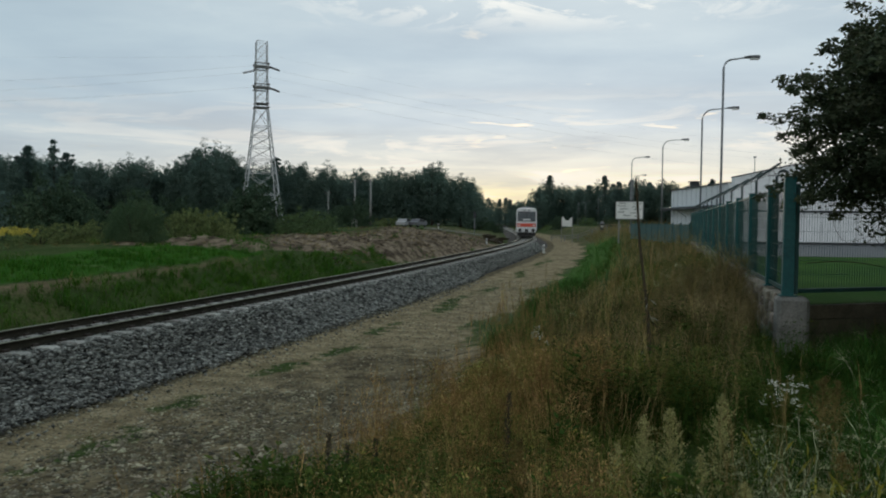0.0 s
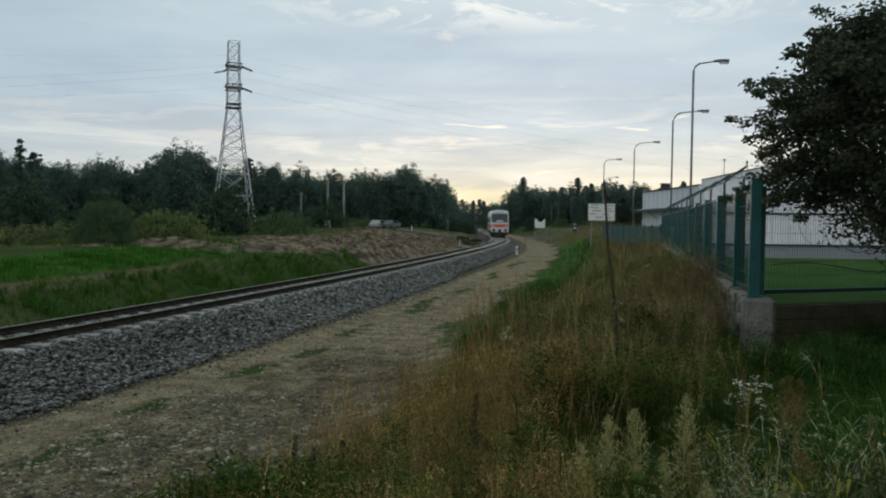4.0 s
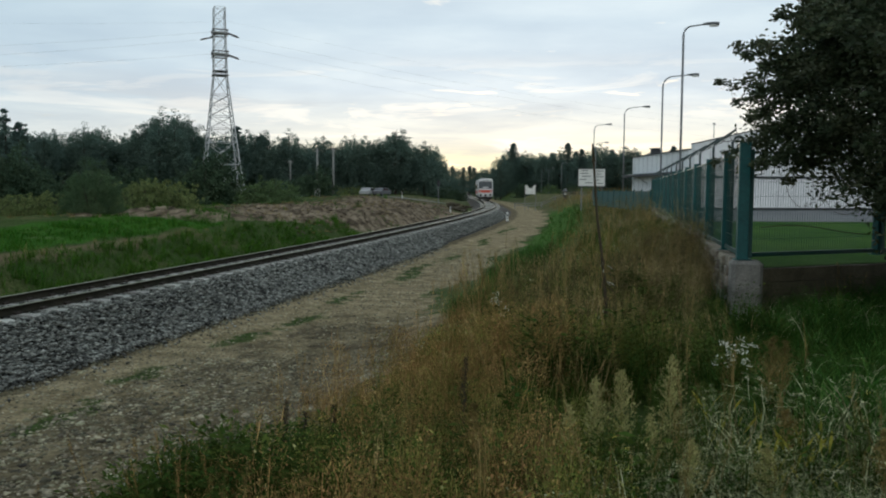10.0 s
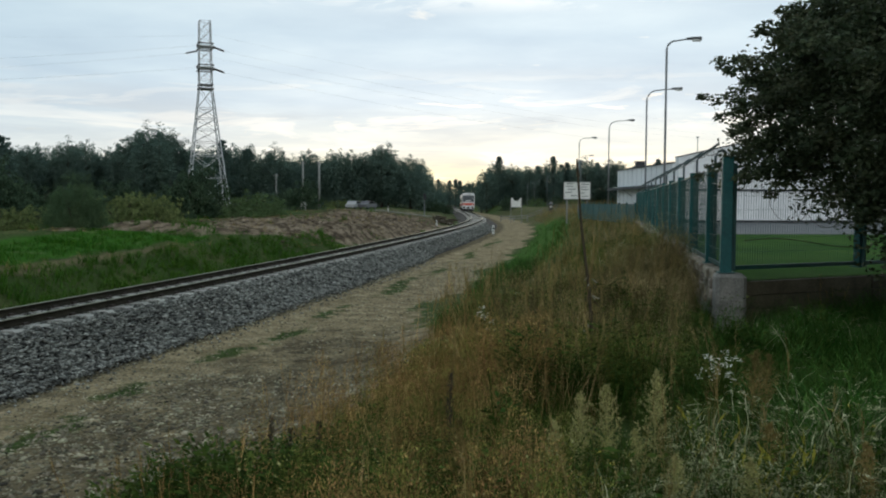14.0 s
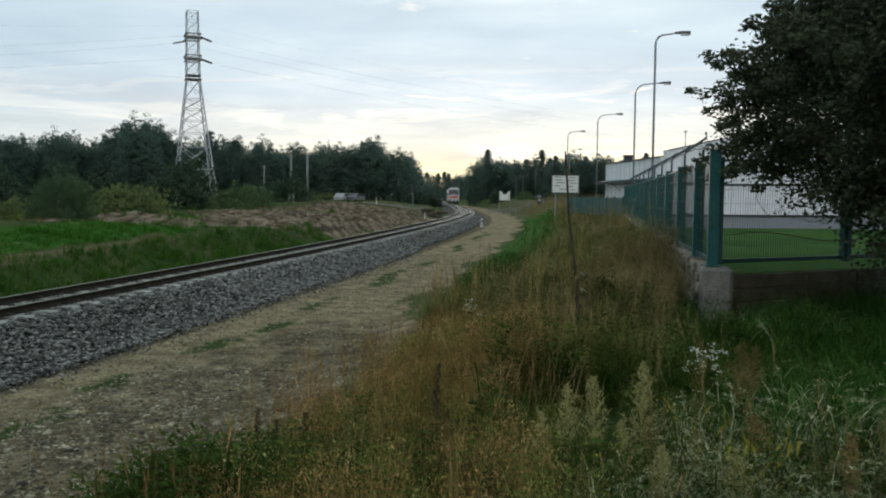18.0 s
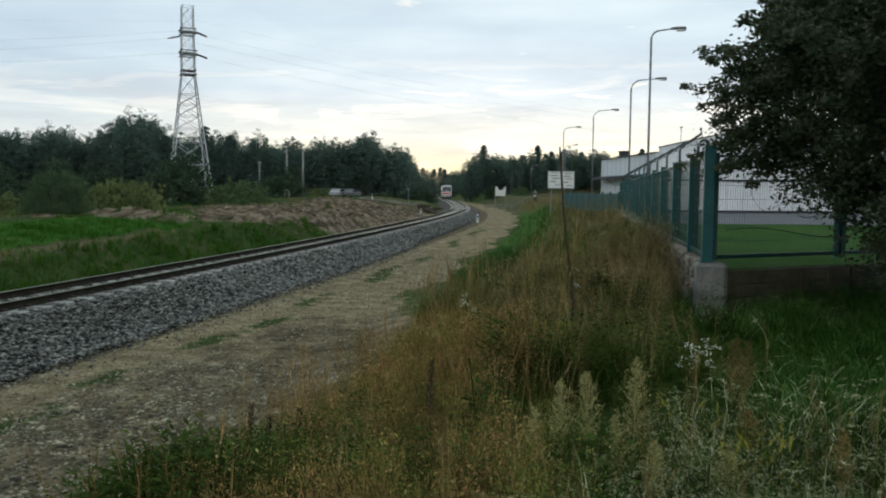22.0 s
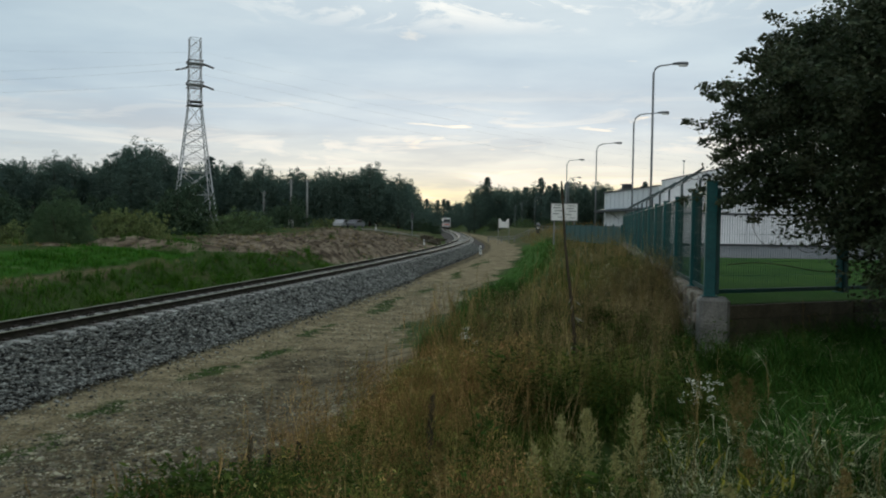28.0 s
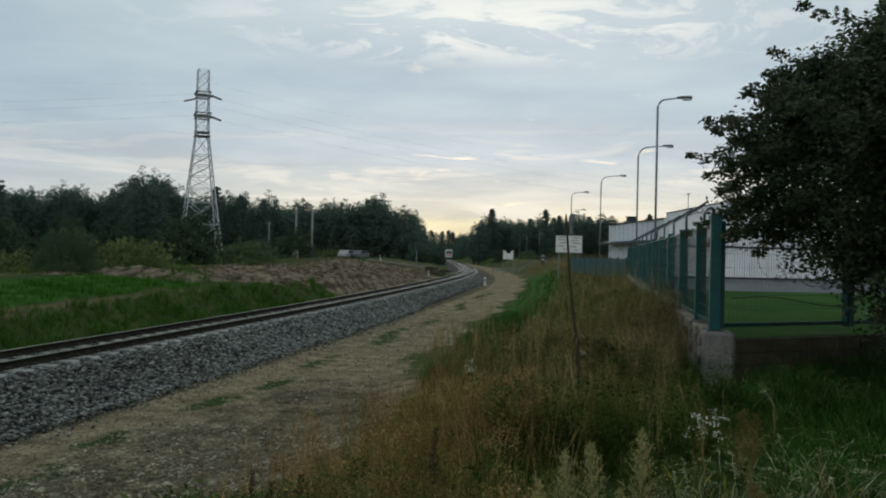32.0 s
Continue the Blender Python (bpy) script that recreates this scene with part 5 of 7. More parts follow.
def tuft_proto(seed, n, h, w, spread, bend):
    r = np.random.default_rng(seed)
    out = []
    for i in range(n):
        v, f = blade_proto(h * r.uniform(0.55, 1.1), w * r.uniform(0.7, 1.3), 3, bend * r.uniform(0.4, 1.5))
        a, d = r.uniform(0, 6.28), spread * math.sqrt(r.uniform())
        c, s = math.cos(a), math.sin(a)
        b = r.uniform(0, 6.28)
        v = v @ np.array([[math.cos(b), math.sin(b), 0], [-math.sin(b), math.cos(b), 0], [0, 0, 1]]) + np.array([d * c, d * s, 0])
        out.append((v, f))
    return join_arrays(out)


def card(c, d, up, l, w):
    """A pointed leaf as two folded halves round its midrib."""
    c, d, up = np.asarray(c), np.asarray(d, float), np.asarray(up, float)
    d = d / (np.linalg.norm(d) + 1e-9)
    side = np.cross(d, up)
    side = side / (np.linalg.norm(side) + 1e-9)
    nrm = np.cross(side, d)
    return np.array([c, c + d * l * 0.5 + side * w * 0.5 + nrm * w * 0.15, c + d * l, c + d * l * 0.5 - side * w * 0.5 + nrm * w * 0.15]), np.array([[0, 1, 2, 3]])


def stem_proto(h, r, bend=0.05):
    v, f = [], []
    for i in range(4):
        t = i / 3
        for q in range(3):
            a = q * 2.094
            v.append((r * (1 - 0.6 * t) * math.cos(a) + bend * h * t * t, r * (1 - 0.6 * t) * math.sin(a), h * t))
    for i in range(3):
        for q in range(3):
            f.append((i * 3 + q, i * 3 + (q + 1) % 3, i * 3 + 3 + (q + 1) % 3, i * 3 + 3 + q))
    return np.array(v), np.array(f)


def plume_proto(seed, h, width, start, leaves, size, droop=0.2, bend=0.05, r=0.004):
    """A stalk with many small leaves or seeds, thick below the tip and tapering to it."""
    g = np.random.default_rng(seed)
    out = [stem_proto(h, r, bend)]
    for i in range(leaves):
        t = start + (1 - start) * i / leaves
        a = g.uniform(0, 6.28)
        env = math.sin(min(1, (1.04 - t) / (1.04 - start)) ** 0.8 * math.pi * 0.62) * width
        d = np.array([math.cos(a), math.sin(a), g.uniform(0.1, 0.9) - droop])
        q = g.uniform(0.15, 1.0) * env
        c = np.array([bend * h * t * t + d[0] * q, d[1] * q, h * t + d[2] * q * 0.5])
        out.append(card(c, d + np.array([0, 0, g.uniform(0, 0.7)]), (g.normal(), g.normal(), 1), size * g.uniform(0.6, 1.4), size * g.uniform(0.3, 0.6)))
    return join_arrays(out)


def herb_proto(seed, h, spread, leaves, size):
    g = np.random.default_rng(seed)
    out = []
    for k in range(4):
        v, f = stem_proto(h * g.uniform(0.6, 1.0), 0.004, g.uniform(0.05, 0.3))
        b = g.uniform(0, 6.28)
        rot = np.array([[math.cos(b), math.sin(b), 0], [-math.sin(b), math.cos(b), 0], [0, 0, 1]])
        out.append((v @ rot, f))
    for i in range(leaves):
        t = g.uniform(0.05, 1.0)
        a = g.uniform(0, 6.28)
        q = spread * math.sqrt(g.uniform()) * (1.1 - 0.6 * t)
        d = np.array([math.cos(a), math.sin(a), g.uniform(-0.3, 0.7)])
        out.append(card((q * math.cos(a), q * math.sin(a), h * t), d, (g.normal() * 0.5, g.normal() * 0.5, 1), size * g.uniform(0.6, 1.5), size * g.uniform(0.25, 0.5)))
    return join_arrays(out)


def weed_patch(name, mat, label, category, protos, groups):
    """Plants of one kind: groups of (number, x range, y range, scale range, keep(x, y, s))."""
    out = []
    for n, xr, yr, sc, keep in groups:
        x, y = rng.uniform(*xr, n), rng.uniform(*yr, n)
        s = lateral(x, y)
        ok = keep(x, y, s) & (x * x + (y + 0.3) ** 2 > 2.3 ** 2) & ~inside_yard(x, y)
        x, y = x[ok], y[ok]
        which = rng.integers(0, len(protos), len(x))
        for k, (v, f) in enumerate(protos):
            a = which == k
            m = int(a.sum())
            if not m:
                continue
            pos = np.stack([x[a], y[a], ground_z(x[a], y[a]) - 0.01], -1)
            tall = 1 + 0.32 * wave(x[a], y[a], 1.7, 3.0) + 0.12 * wave(x[a], y[a], 4.1, 1.0)
            out.append(scatter(v, f, pos, rng.uniform(0, 6.28, m), rng.uniform(*sc, m) * tall, np.abs(rng.normal(0.16, 0.13, m)), rng.uniform(0, 6.28, m)))
    if out:
        tagged(part(name, big_mesh(name, *join_arrays(out)), mat), label, category, kind="stuff")


def inside_yard(x, y):
    """Behind the plinth and the planks."""
    dx, dy = x - P1.x, y - P1.y
    a = dx * FD.y - dy * FD.x            # to the right of the long fence
    b = -dx * PD.y + dy * PD.x           # beyond the short one
    return (a > -0.15) & (b > -0.12)


def clumpy(x, y, k, seed, lim):
    return wave(x, y, k, seed) + 0.6 * wave(x, y, k * 2.7, seed + 5) > lim


def wisp_proto(seed, h, branches, seeds, size, spread, low=0.35, r=0.003, bend=0.06):
    """A wispy stalk: thin upright side shoots, each set with tiny seeds."""
    g = np.random.default_rng(seed)
    out = [stem_proto(h, r, bend)]
    for k in range(branches):
        t = low + (0.97 - low) * (k + g.uniform()) / branches
        a = g.uniform(0, 6.28)
        o = spread * g.uniform(0.5, 1.2)
        d = np.array([math.cos(a) * o, math.sin(a) * o, 1.0])
        d /= np.linalg.norm(d)
        L = h * (0.30 - 0.16 * t) * g.uniform(0.7, 1.4)
        c = np.array([bend * h * t * t, 0, h * t])
        side = np.array([-math.sin(a), math.cos(a), 0]) * r * 0.7
        out.append((np.array([c - side, c + side, c + d * L + side * 0.4, c + d * L - side * 0.4]), np.array([[0, 1, 2, 3]])))
        for q in range(seeds):
            u = g.uniform(0.15, 1.05)
            e = d * 0.6 + g.normal(0, 0.5, 3) + np.array([0, 0, 0.35])
            out.append(card(c + d * L * u, e, g.normal(0, 1, 3), size * g.uniform(0.6, 1.5), size * g.uniform(0.3, 0.6)))
    return join_arrays(out)


def clump_proto(seed, h, r, n, size, stems=7):
    """A feathery bushy weed: thin stems under a loose dome of tiny seeds."""
    g = np.random.default_rng(seed)
    out = []
    for k in range(stems):
        v, f = stem_proto(h * g.uniform(0.7, 1.0), 0.0022, g.uniform(0.05, 0.4) * r / h * 2)
        b = g.uniform(0, 6.28)
        out.append((v @ np.array([[math.cos(b), math.sin(b), 0], [-math.sin(b), math.cos(b), 0], [0, 0, 1]]), f))
    for i in range(n):
        u = g.uniform(0.28, 1.0)
        a, q = g.uniform(0, 6.28), r * math.sqrt(g.uniform()) * math.sin(math.pi * min(1.0, 0.25 + 0.68 * u)) ** 0.7
        d = np.array([math.cos(a) * 0.5, math.sin(a) * 0.5, 1.0]) + g.normal(0, 0.45, 3)
        out.append(card((q * math.cos(a), q * math.sin(a), h * u), d, g.normal(0, 1, 3), size * g.uniform(0.6, 1.8), size * g.uniform(0.3, 0.6)))
    return join_arrays(out)


def arch_proto(seed, n, length, w, spread, turn=(1.2, 2.3), spikes=0):
    """Long grass whose blades rise and arch right over; some carry a nodding fluffy spike."""
    g = np.random.default_rng(seed)
    out = []
    for i in range(n):
        L, th = length * g.uniform(0.55, 1.15), g.uniform(*turn)
        R, seg, ww = L / th, 5, w * g.uniform(0.7, 1.3)
        a = g.uniform(0, 6.28)
        c, sn = math.cos(a), math.sin(a)
        v = []
        for k in range(seg + 1):
            q = th * (k / seg) ** 1.1
            r, z = R * (1 - math.cos(q)), R * math.sin(q) * 1.25
            hw = ww * (1 - 0.85 * k / seg)
            v += [(r * c - hw * sn, r * sn + hw * c, z), (r * c + hw * sn, r * sn - hw * c, z)]
        o = np.array([g.normal(0, spread), g.normal(0, spread), 0])
        out.append((np.array(v) + o, np.array([(2 * k, 2 * k + 1, 2 * k + 3, 2 * k + 2) for k in range(seg)])))
        if i < spikes:
            tip = np.array([R * (1 - math.cos(th)) * c, R * (1 - math.cos(th)) * sn, R * math.sin(th) * 1.25]) + o
            d = np.array([math.sin(th) * c, math.sin(th) * sn, math.cos(th)])
            for k in range(34):
                u = g.uniform(-0.16, 0.03)
                out.append(card(tip + d * u + g.normal(0, 0.006, 3), d + g.normal(0, 0.5, 3), g.normal(0, 1, 3), 0.018 * g.uniform(0.6, 1.4), 0.006))
    return join_arrays(out)


def panicle_proto(seed, h, width, start, branches=70, seeds=10, size=0.013):
    """A weed with a loose pointed seed head: side shoots that shorten towards the tip, set with tiny seeds."""
    g = np.random.default_rng(seed)
    bend = g.uniform(-0.06, 0.06)
    out = [stem_proto(h, 0.005, bend)]
    for k in range(branches):
        u = (k + g.uniform()) / branches
        t = start + (1 - start) * u
        a = g.uniform(0, 6.28)
        L = width * (1.02 - u) ** 0.75 * g.uniform(0.45, 1.15) * (0.55 + 0.45 * min(1, u / 0.15))
        d = np.array([math.cos(a), math.sin(a), g.uniform(0.55, 1.3)])
        c = np.array([bend * h * t * t, 0, h * t])
        side = np.array([-math.sin(a), math.cos(a), 0]) * 0.0012
        out.append((np.array([c - side, c + side, c + d * L + side, c + d * L - side]), np.array([[0, 1, 2, 3]])))
        for q in range(seeds):
            w = g.uniform(0.25, 1.05)
            out.append(card(c + d * L * w + g.normal(0, 0.006, 3), d * 0.5 + g.normal(0, 0.6, 3), g.normal(0, 1, 3), size * g.uniform(0.6, 1.5), size * g.uniform(0.35, 0.7)))
    # narrow leaves below the head
    for k in range(26):
        t, a = start * g.uniform(0.25, 1.05), g.uniform(0, 6.28)
        out.append(card((bend * h * t * t, 0, h * t), (math.cos(a), math.sin(a), 0.5), (0, 0, 1), 0.07 * g.uniform(0.6, 1.3), 0.008))
    return join_arrays(out)


def make_weeds():
    tuft = [tuft_proto(i, 12, 0.55, 0.0042, 0.10, 0.45) for i in range(4)]
    lush = [arch_proto(20 + i, 15, 0.90, 0.0062, 0.09, (1.3, 2.6)) for i in range(5)]
    straw = [join_arrays([tuft_proto(25 + i, 7, 0.75, 0.0022, 0.06, 0.3), wisp_proto(40 + i, 0.98, 9, 4, 0.015, 0.22, 0.62, 0.0022, 0.12)]) for i in range(5)]
    rus = [clump_proto(50 + i, 0.62, 0.20, 380, 0.0125) for i in range(6)]
    rus_tall = [clump_proto(56 + i, 0.95, 0.24, 340, 0.016, 9) for i in range(4)]
    herb = [herb_proto(70 + i, 0.62, 0.19, 110, 0.046) for i in range(4)]
    fluff = [arch_proto(85 + i, 9, 0.66, 0.0058, 0.07, (1.3, 2.6), 5) for i in range(5)]
    az = lambda x, y: np.degrees(np.arctan2(x, np.maximum(y, 0.01)))
    dist = lambda x, y: np.hypot(x, y)
    green_zone = lambda x, y: (az(x, y) > 21.5 + 2.5 * np.sin(dist(x, y) * 1.7)) & (dist(x, y) > 5.9)
    # trodden hollows where nothing tall stands
    bare = lambda x, y: (np.hypot((x - 2.55) / 1.15, y - 6.45) < 0.80) | (np.hypot(x - 4.9, y - 11.3) < 1.0)
    edge = lambda y: np.interp(y, [2, 5, 8, 10, 14, 17, 22, 30, 60], [9.8, 9.9, 9.8, 10.1, 10.8, 10.9, 10.9, 10.9, 11.5])
    bank = lambda lim, k, seed: (lambda x, y, s: (s > edge(y) + 0.4 * np.sin(y * 1.3)) & clumpy(x, y, k, seed, lim) & ~bare(x, y))
    fade = lambda x, y, s: rng.uniform(0, 1, len(x)) < 0.10 + 0.90 * sstep(0.0, 2.2, s - edge(y))
    # a strip along the foot of the plinth
    right_of = lambda x, y: (x - P1.x) * FD.y - (y - P1.y) * FD.x
    foot = lambda x, y: (right_of(x, y) > -1.5) & (right_of(x, y) < -0.22) & (y > 15.2)
    before_corner = lambda x, y: az(x, y) < np.where(y > 9.8, 19.6, 21.5)
    weed_patch("bank_grass", "grass", "mixed green grass covering the bank", "grass", tuft, [
        (4200, (-4, 6), (1.5, 12), (0.5, 1.0), lambda x, y, s: (s > 10.2) & ~bare(x, y) & fade(x, y, s)),
        (3200, (-8, 12), (-14, 3), (0.3, 0.6), lambda x, y, s: (s > 9.6) & ((y < 0) | (dist(x, y) > 4))),
        (6500, (-1, 14), (12, 34), (0.5, 0.95), lambda x, y, s: (s > edge(y) + 0.2)),
        (5200, (2, 40), (34, 95), (0.6, 1.2), lambda x, y, s: (s > 9.5) & (s < 34))])
    weed_patch("lush_grass", "lush", "long bright green grass arching over", "grass", lush, [
        (5200, (2.0, 9.5), (4.2, 13), (0.36, 0.72), lambda x, y, s: green_zone(x, y) & ~bare(x, y)),
        (700, (-1, 4), (5, 11), (0.4, 0.8), lambda x, y, s: (s > 10.8) & clumpy(x, y, 1.3, 3.3, 0.45) & ~bare(x, y)),
        (420, (0.8, 2.3), (16.4, 18.2), (0.55, 0.85), lambda x, y, s: (s > 9.1) & (s < 10.4)),
        (900, (2.0, 5.6), (25, 32), (0.55, 0.9), lambda x, y, s: (s > 8.4) & (s < 10.4)),
        (600, (0.5, 5.0), (18.5, 25), (0.25, 0.5), lambda x, y, s: (s > 9.5) & (s < 10.8) & clumpy(x, y, 0.8, 1.0, 0.2)),
        (4600, (2, 32), (30, 90), (0.28, 0.55), lambda x, y, s: (s > 7.5) & (s < 10.4))])
    weed_patch("dry_grass", "dry", "tall dry straw-coloured grass with seed heads", "dry grass", straw, [
        (1100, (-3, 4), (2, 12), (0.5, 0.9), lambda x, y, s: bank(-0.1, 0.8, 1.0)(x, y, s) & ~green_zone(x, y) & fade(x, y, s)),
        (2000, (0, 12), (12, 34), (0.55, 1.0), bank(-0.1, 0.9, 1.7)),
        (260, (0.6, 5.5), (7.5, 14), (0.9, 1.35), lambda x, y, s: bank(-0.3, 1.2, 3.7)(x, y, s) & before_corner(x, y)),
        (420, (2, 14), (11.5, 40), (0.6, 0.95), lambda x, y, s: foot(x, y) & clumpy(x, y, 1.0, 0.5, -0.4)),
        (4200, (6, 44), (32, 92), (0.8, 1.3), lambda x, y, s: (s > 10.8) & (s < 34)),
        (2600, (14, 44), (92, 122), (0.9, 1.4), lambda x, y, s: (s > 8.5) & (s < 30))])
    weed_patch("russet_weeds", "russet", "dense feathery russet-brown seeding weeds", "weeds", rus, [
        (1150, (-2.6, 2.6), (2.4, 10.5), (0.7, 1.25), lambda x, y, s: bank(-0.55, 0.9, 6.0)(x, y, s) & (az(x, y) < 9 + 3 * np.sin(y * 1.9)) & (az(x, y) > -12) & fade(x, y, s)),
        (230, (-2.4, 1.0), (4, 9), (0.5, 1.0), lambda x, y, s: (s > edge(y) - 0.7) & (s < edge(y) + 1.2)),
        (300, (0, 9), (9, 24), (0.75, 1.2), lambda x, y, s: bank(0.05, 0.7, 6.0)(x, y, s) & ~green_zone(x, y) & before_corner(x, y))])
    weed_patch("olive_weeds", "olive", "feathery olive-green seeding weeds", "weeds", [clump_proto(160 + i, 0.60, 0.19, 360, 0.0135) for i in range(5)], [
        (1250, (-2.4, 4.2), (2.4, 11), (0.65, 1.15), lambda x, y, s: bank(-0.15, 1.6, 2.4)(x, y, s) & ~green_zone(x, y) & fade(x, y, s) & ((az(x, y) < 15.5) | (y > 7))),
        (380, (0.2, 2.6), (7.5, 11), (0.7, 1.1), lambda x, y, s: bank(-0.3, 1.6, 2.4)(x, y, s)),
        (620, (1, 8), (8, 22), (0.7, 1.2), lambda x, y, s: bank(-0.1, 1.1, 2.4)(x, y, s) & ~green_zone(x, y) & before_corner(x, y))])
    dots = [join_arrays([card(g.normal(0, 0.10, 3) * np.array([1, 1, 0.6]) + np.array([0, 0, 0.62]), g.normal(0, 1, 3), (0, 0, 1), 0.016, 0.014) for q in range(9)]) for g in [np.random.default_rng(9 + i) for i in range(3)]]
    weed_patch("tiny_pale_flowers", "plume", "scattered tiny pale yellowish flower heads among the weeds", "flowers", dots, [
        (90, (-1.6, 2.6), (3.0, 8), (0.8, 1.2), lambda x, y, s: bank(0.2, 1.2, 5.0)(x, y, s))])
    weed_patch("tall_brown_weeds", "stalk", "tall dark brown withered weeds below the fence", "weeds", rus_tall, [
        (300, (0.8, 6), (7.5, 15), (0.7, 1.12), lambda x, y, s: (az(x, y) > 8) & before_corner(x, y) & ~bare(x, y)),
        (360, (3, 14), (14, 36), (0.65, 1.0), lambda x, y, s: (s > 12.6)),
        (420, (3, 14), (12, 38), (0.45, 0.75), lambda x, y, s: foot(x, y)),
        (150, (2.8, 5.2), (11.2, 13.2), (0.6, 0.9), lambda x, y, s: (right_of(x, y) > -2.2) & (right_of(x, y) < -0.55)),
        (520, (2.8, 7), (12.9, 16.0), (0.7, 1.1), lambda x, y, s: (right_of(x, y) > -1.7) & (right_of(x, y) < -0.28))])
    weed_patch("dark_herbs", "herb", "leafy dark green herbs among the grass", "weeds", herb, [
        (1400, (-2.6, 4.5), (2.4, 11), (0.5, 1.0), lambda x, y, s: bank(-0.2, 1.1, 8.0)(x, y, s) & fade(x, y, s)),
        (120, (-2.2, -1.2), (5.2, 6.3), (0.7, 1.15), lambda x, y, s: s > 0),
        (260, (-1.5, 0.0), (4.6, 6.8), (0.6, 1.05), lambda x, y, s: s > 9.6),
        (1100, (1, 7), (7, 14.5), (0.65, 1.2), lambda x, y, s: (az(x, y) > 8) & before_corner(x, y) & ~bare(x, y)),
        (160, (2.0, 3.5), (5.9, 7.2), (0.3, 0.5), lambda x, y, s: az(x, y) > 16),
        (620, (0, 10), (10, 30), (0.6, 1.15), bank(0.0, 0.8, 8.0)),
        (280, (3, 9), (11.4, 22), (0.8, 1.2), lambda x, y, s: foot(x, y))])
    weed_patch("seed_fluff", "silver", "pale grey-green grass arching over, with fluffy seed spikes", "weeds", fluff, [
        (150, (1.9, 3.6), (4.4, 5.6), (0.6, 0.95), lambda x, y, s: (az(x, y) > 21) & (az(x, y) < 40) & clumpy(x, y, 1.8, 4.0, -0.4)),
        (420, (0.7, 4.0), (2.6, 4.6), (0.55, 0.90), lambda x, y, s: (az(x, y) > 13) & (az(x, y) < 40) & clumpy(x, y, 1.4, 11.0, -0.4)),
        (36, (2.2, 3.4), (5.6, 6.4), (0.42, 0.62), lambda x, y, s: (az(x, y) > 18) & (az(x, y) < 25)),
        (260, (2.6, 8), (5.2, 12), (0.6, 0.95), lambda x, y, s: (az(x, y) > 25) & clumpy(x, y, 1.1, 2.0, -0.1)),
        (90, (3, 8), (13.5, 24), (0.9, 1.3), lambda x, y, s: (right_of(x, y) > -1.6) & (right_of(x, y) < -0.25)),
        (120, (1, 8), (8, 22), (0.7, 1.1), lambda x, y, s: bank(0.4, 0.7, 11.0)(x, y, s) & before_corner(x, y))])
    weed_patch("path_tufts", "grass", "small grass tufts growing along the middle of the dirt track", "grass", tuft, [
        (16000, (-9, 14), (5, 60), (0.16, 0.40), lambda x, y, s: np.exp(-((s - 4.7 - 0.18 * np.sin(y * 0.7)) / 0.30) ** 2) * (strip_spots(y) + 0.16 * (np.sin(y * 2.3) + np.sin(y * 3.7 + 1))) > rng.uniform(0.22, 0.9, len(x))),
        (1100, (-8, 2), (5, 22), (0.06, 0.16), lambda x, y, s: (s > 3.2) & (s < 8.5) & clumpy(x, y, 2.3, 7.0, 0.75)),
        (900, (-2, 6), (10, 30), (0.14, 0.42), lambda x, y, s: (s > 8.6) & (s < 10.9) & clumpy(x, y, 1.6, 2.0, 0.5))])
    weed_patch("path_edge_wisps", "russet", "sparse thin seeding straws at the edge of the dirt track", "dry grass", straw, [
        (300, (-3.2, 1), (4.6, 12), (0.5, 0.9), lambda x, y, s: (s > 8.9) & (s < 10.6)),
        (60, (0.4, 1.7), (15.6, 17.6), (0.8, 1.15), lambda x, y, s: (s > 9.0) & (s < 10.2))])
    weed_patch("far_bank_grass", "meadow_blade", "rough dark grass on the bank across the track", "grass", [tuft_proto(34 + i, 12, 0.5, 0.010, 0.2, 0.6) for i in range(3)], [
        (34000, (-40, 0), (8, 58), (0.45, 1.0), lambda x, y, s: (s < -3.6) & (s > -6.7) & ((y < 50) | clumpy(x, y, 0.6, 4.0, 0.2))),
        (3500, (-60, 10), (30, 125), (0.5, 1.2), lambda x, y, s: (s < -3.4) & (s > -44) & clumpy(x, y, 0.3, 4.0, 0.35))])
    weed_patch("field_grass", "field_blade", "bright green young grass of the field", "grass", [tuft_proto(30 + i, 10, 0.32, 0.012, 0.24, 0.4) for i in range(3)], [
        (20000, (-60, -6), (10, 56), (0.5, 1.0), lambda x, y, s: (s < -7.3) & (s > -13.2 + 0.8 * np.sin(y * 0.4)) & (y < 44 + 2 * np.sin(x))),
        (5000, (-70, -10), (14, 60), (0.6, 1.2), lambda x, y, s: (s < -13.2) & (s > -34) & clumpy(x, y, 0.25, 2.0, 0.25))])
    weed_patch("bank_top_straw", "dry", "pale dry grass along the top of the ditch bank", "dry grass", [tuft_proto(37 + i, 9, 0.4, 0.008, 0.16, 0.5) for i in range(3)], [
        (2200, (-40, 0), (10, 42), (0.5, 0.9), lambda x, y, s: (s < -6.5) & (s > -7.4) & clumpy(x, y, 0.5, 1.0, -0.5)),
        (5000, (-34, 6), (42, 112), (0.35, 0.8), lambda x, y, s: (s < -5.0) & (s > -24) & clumpy(x, y, 0.45, 2.0, 0.05))])
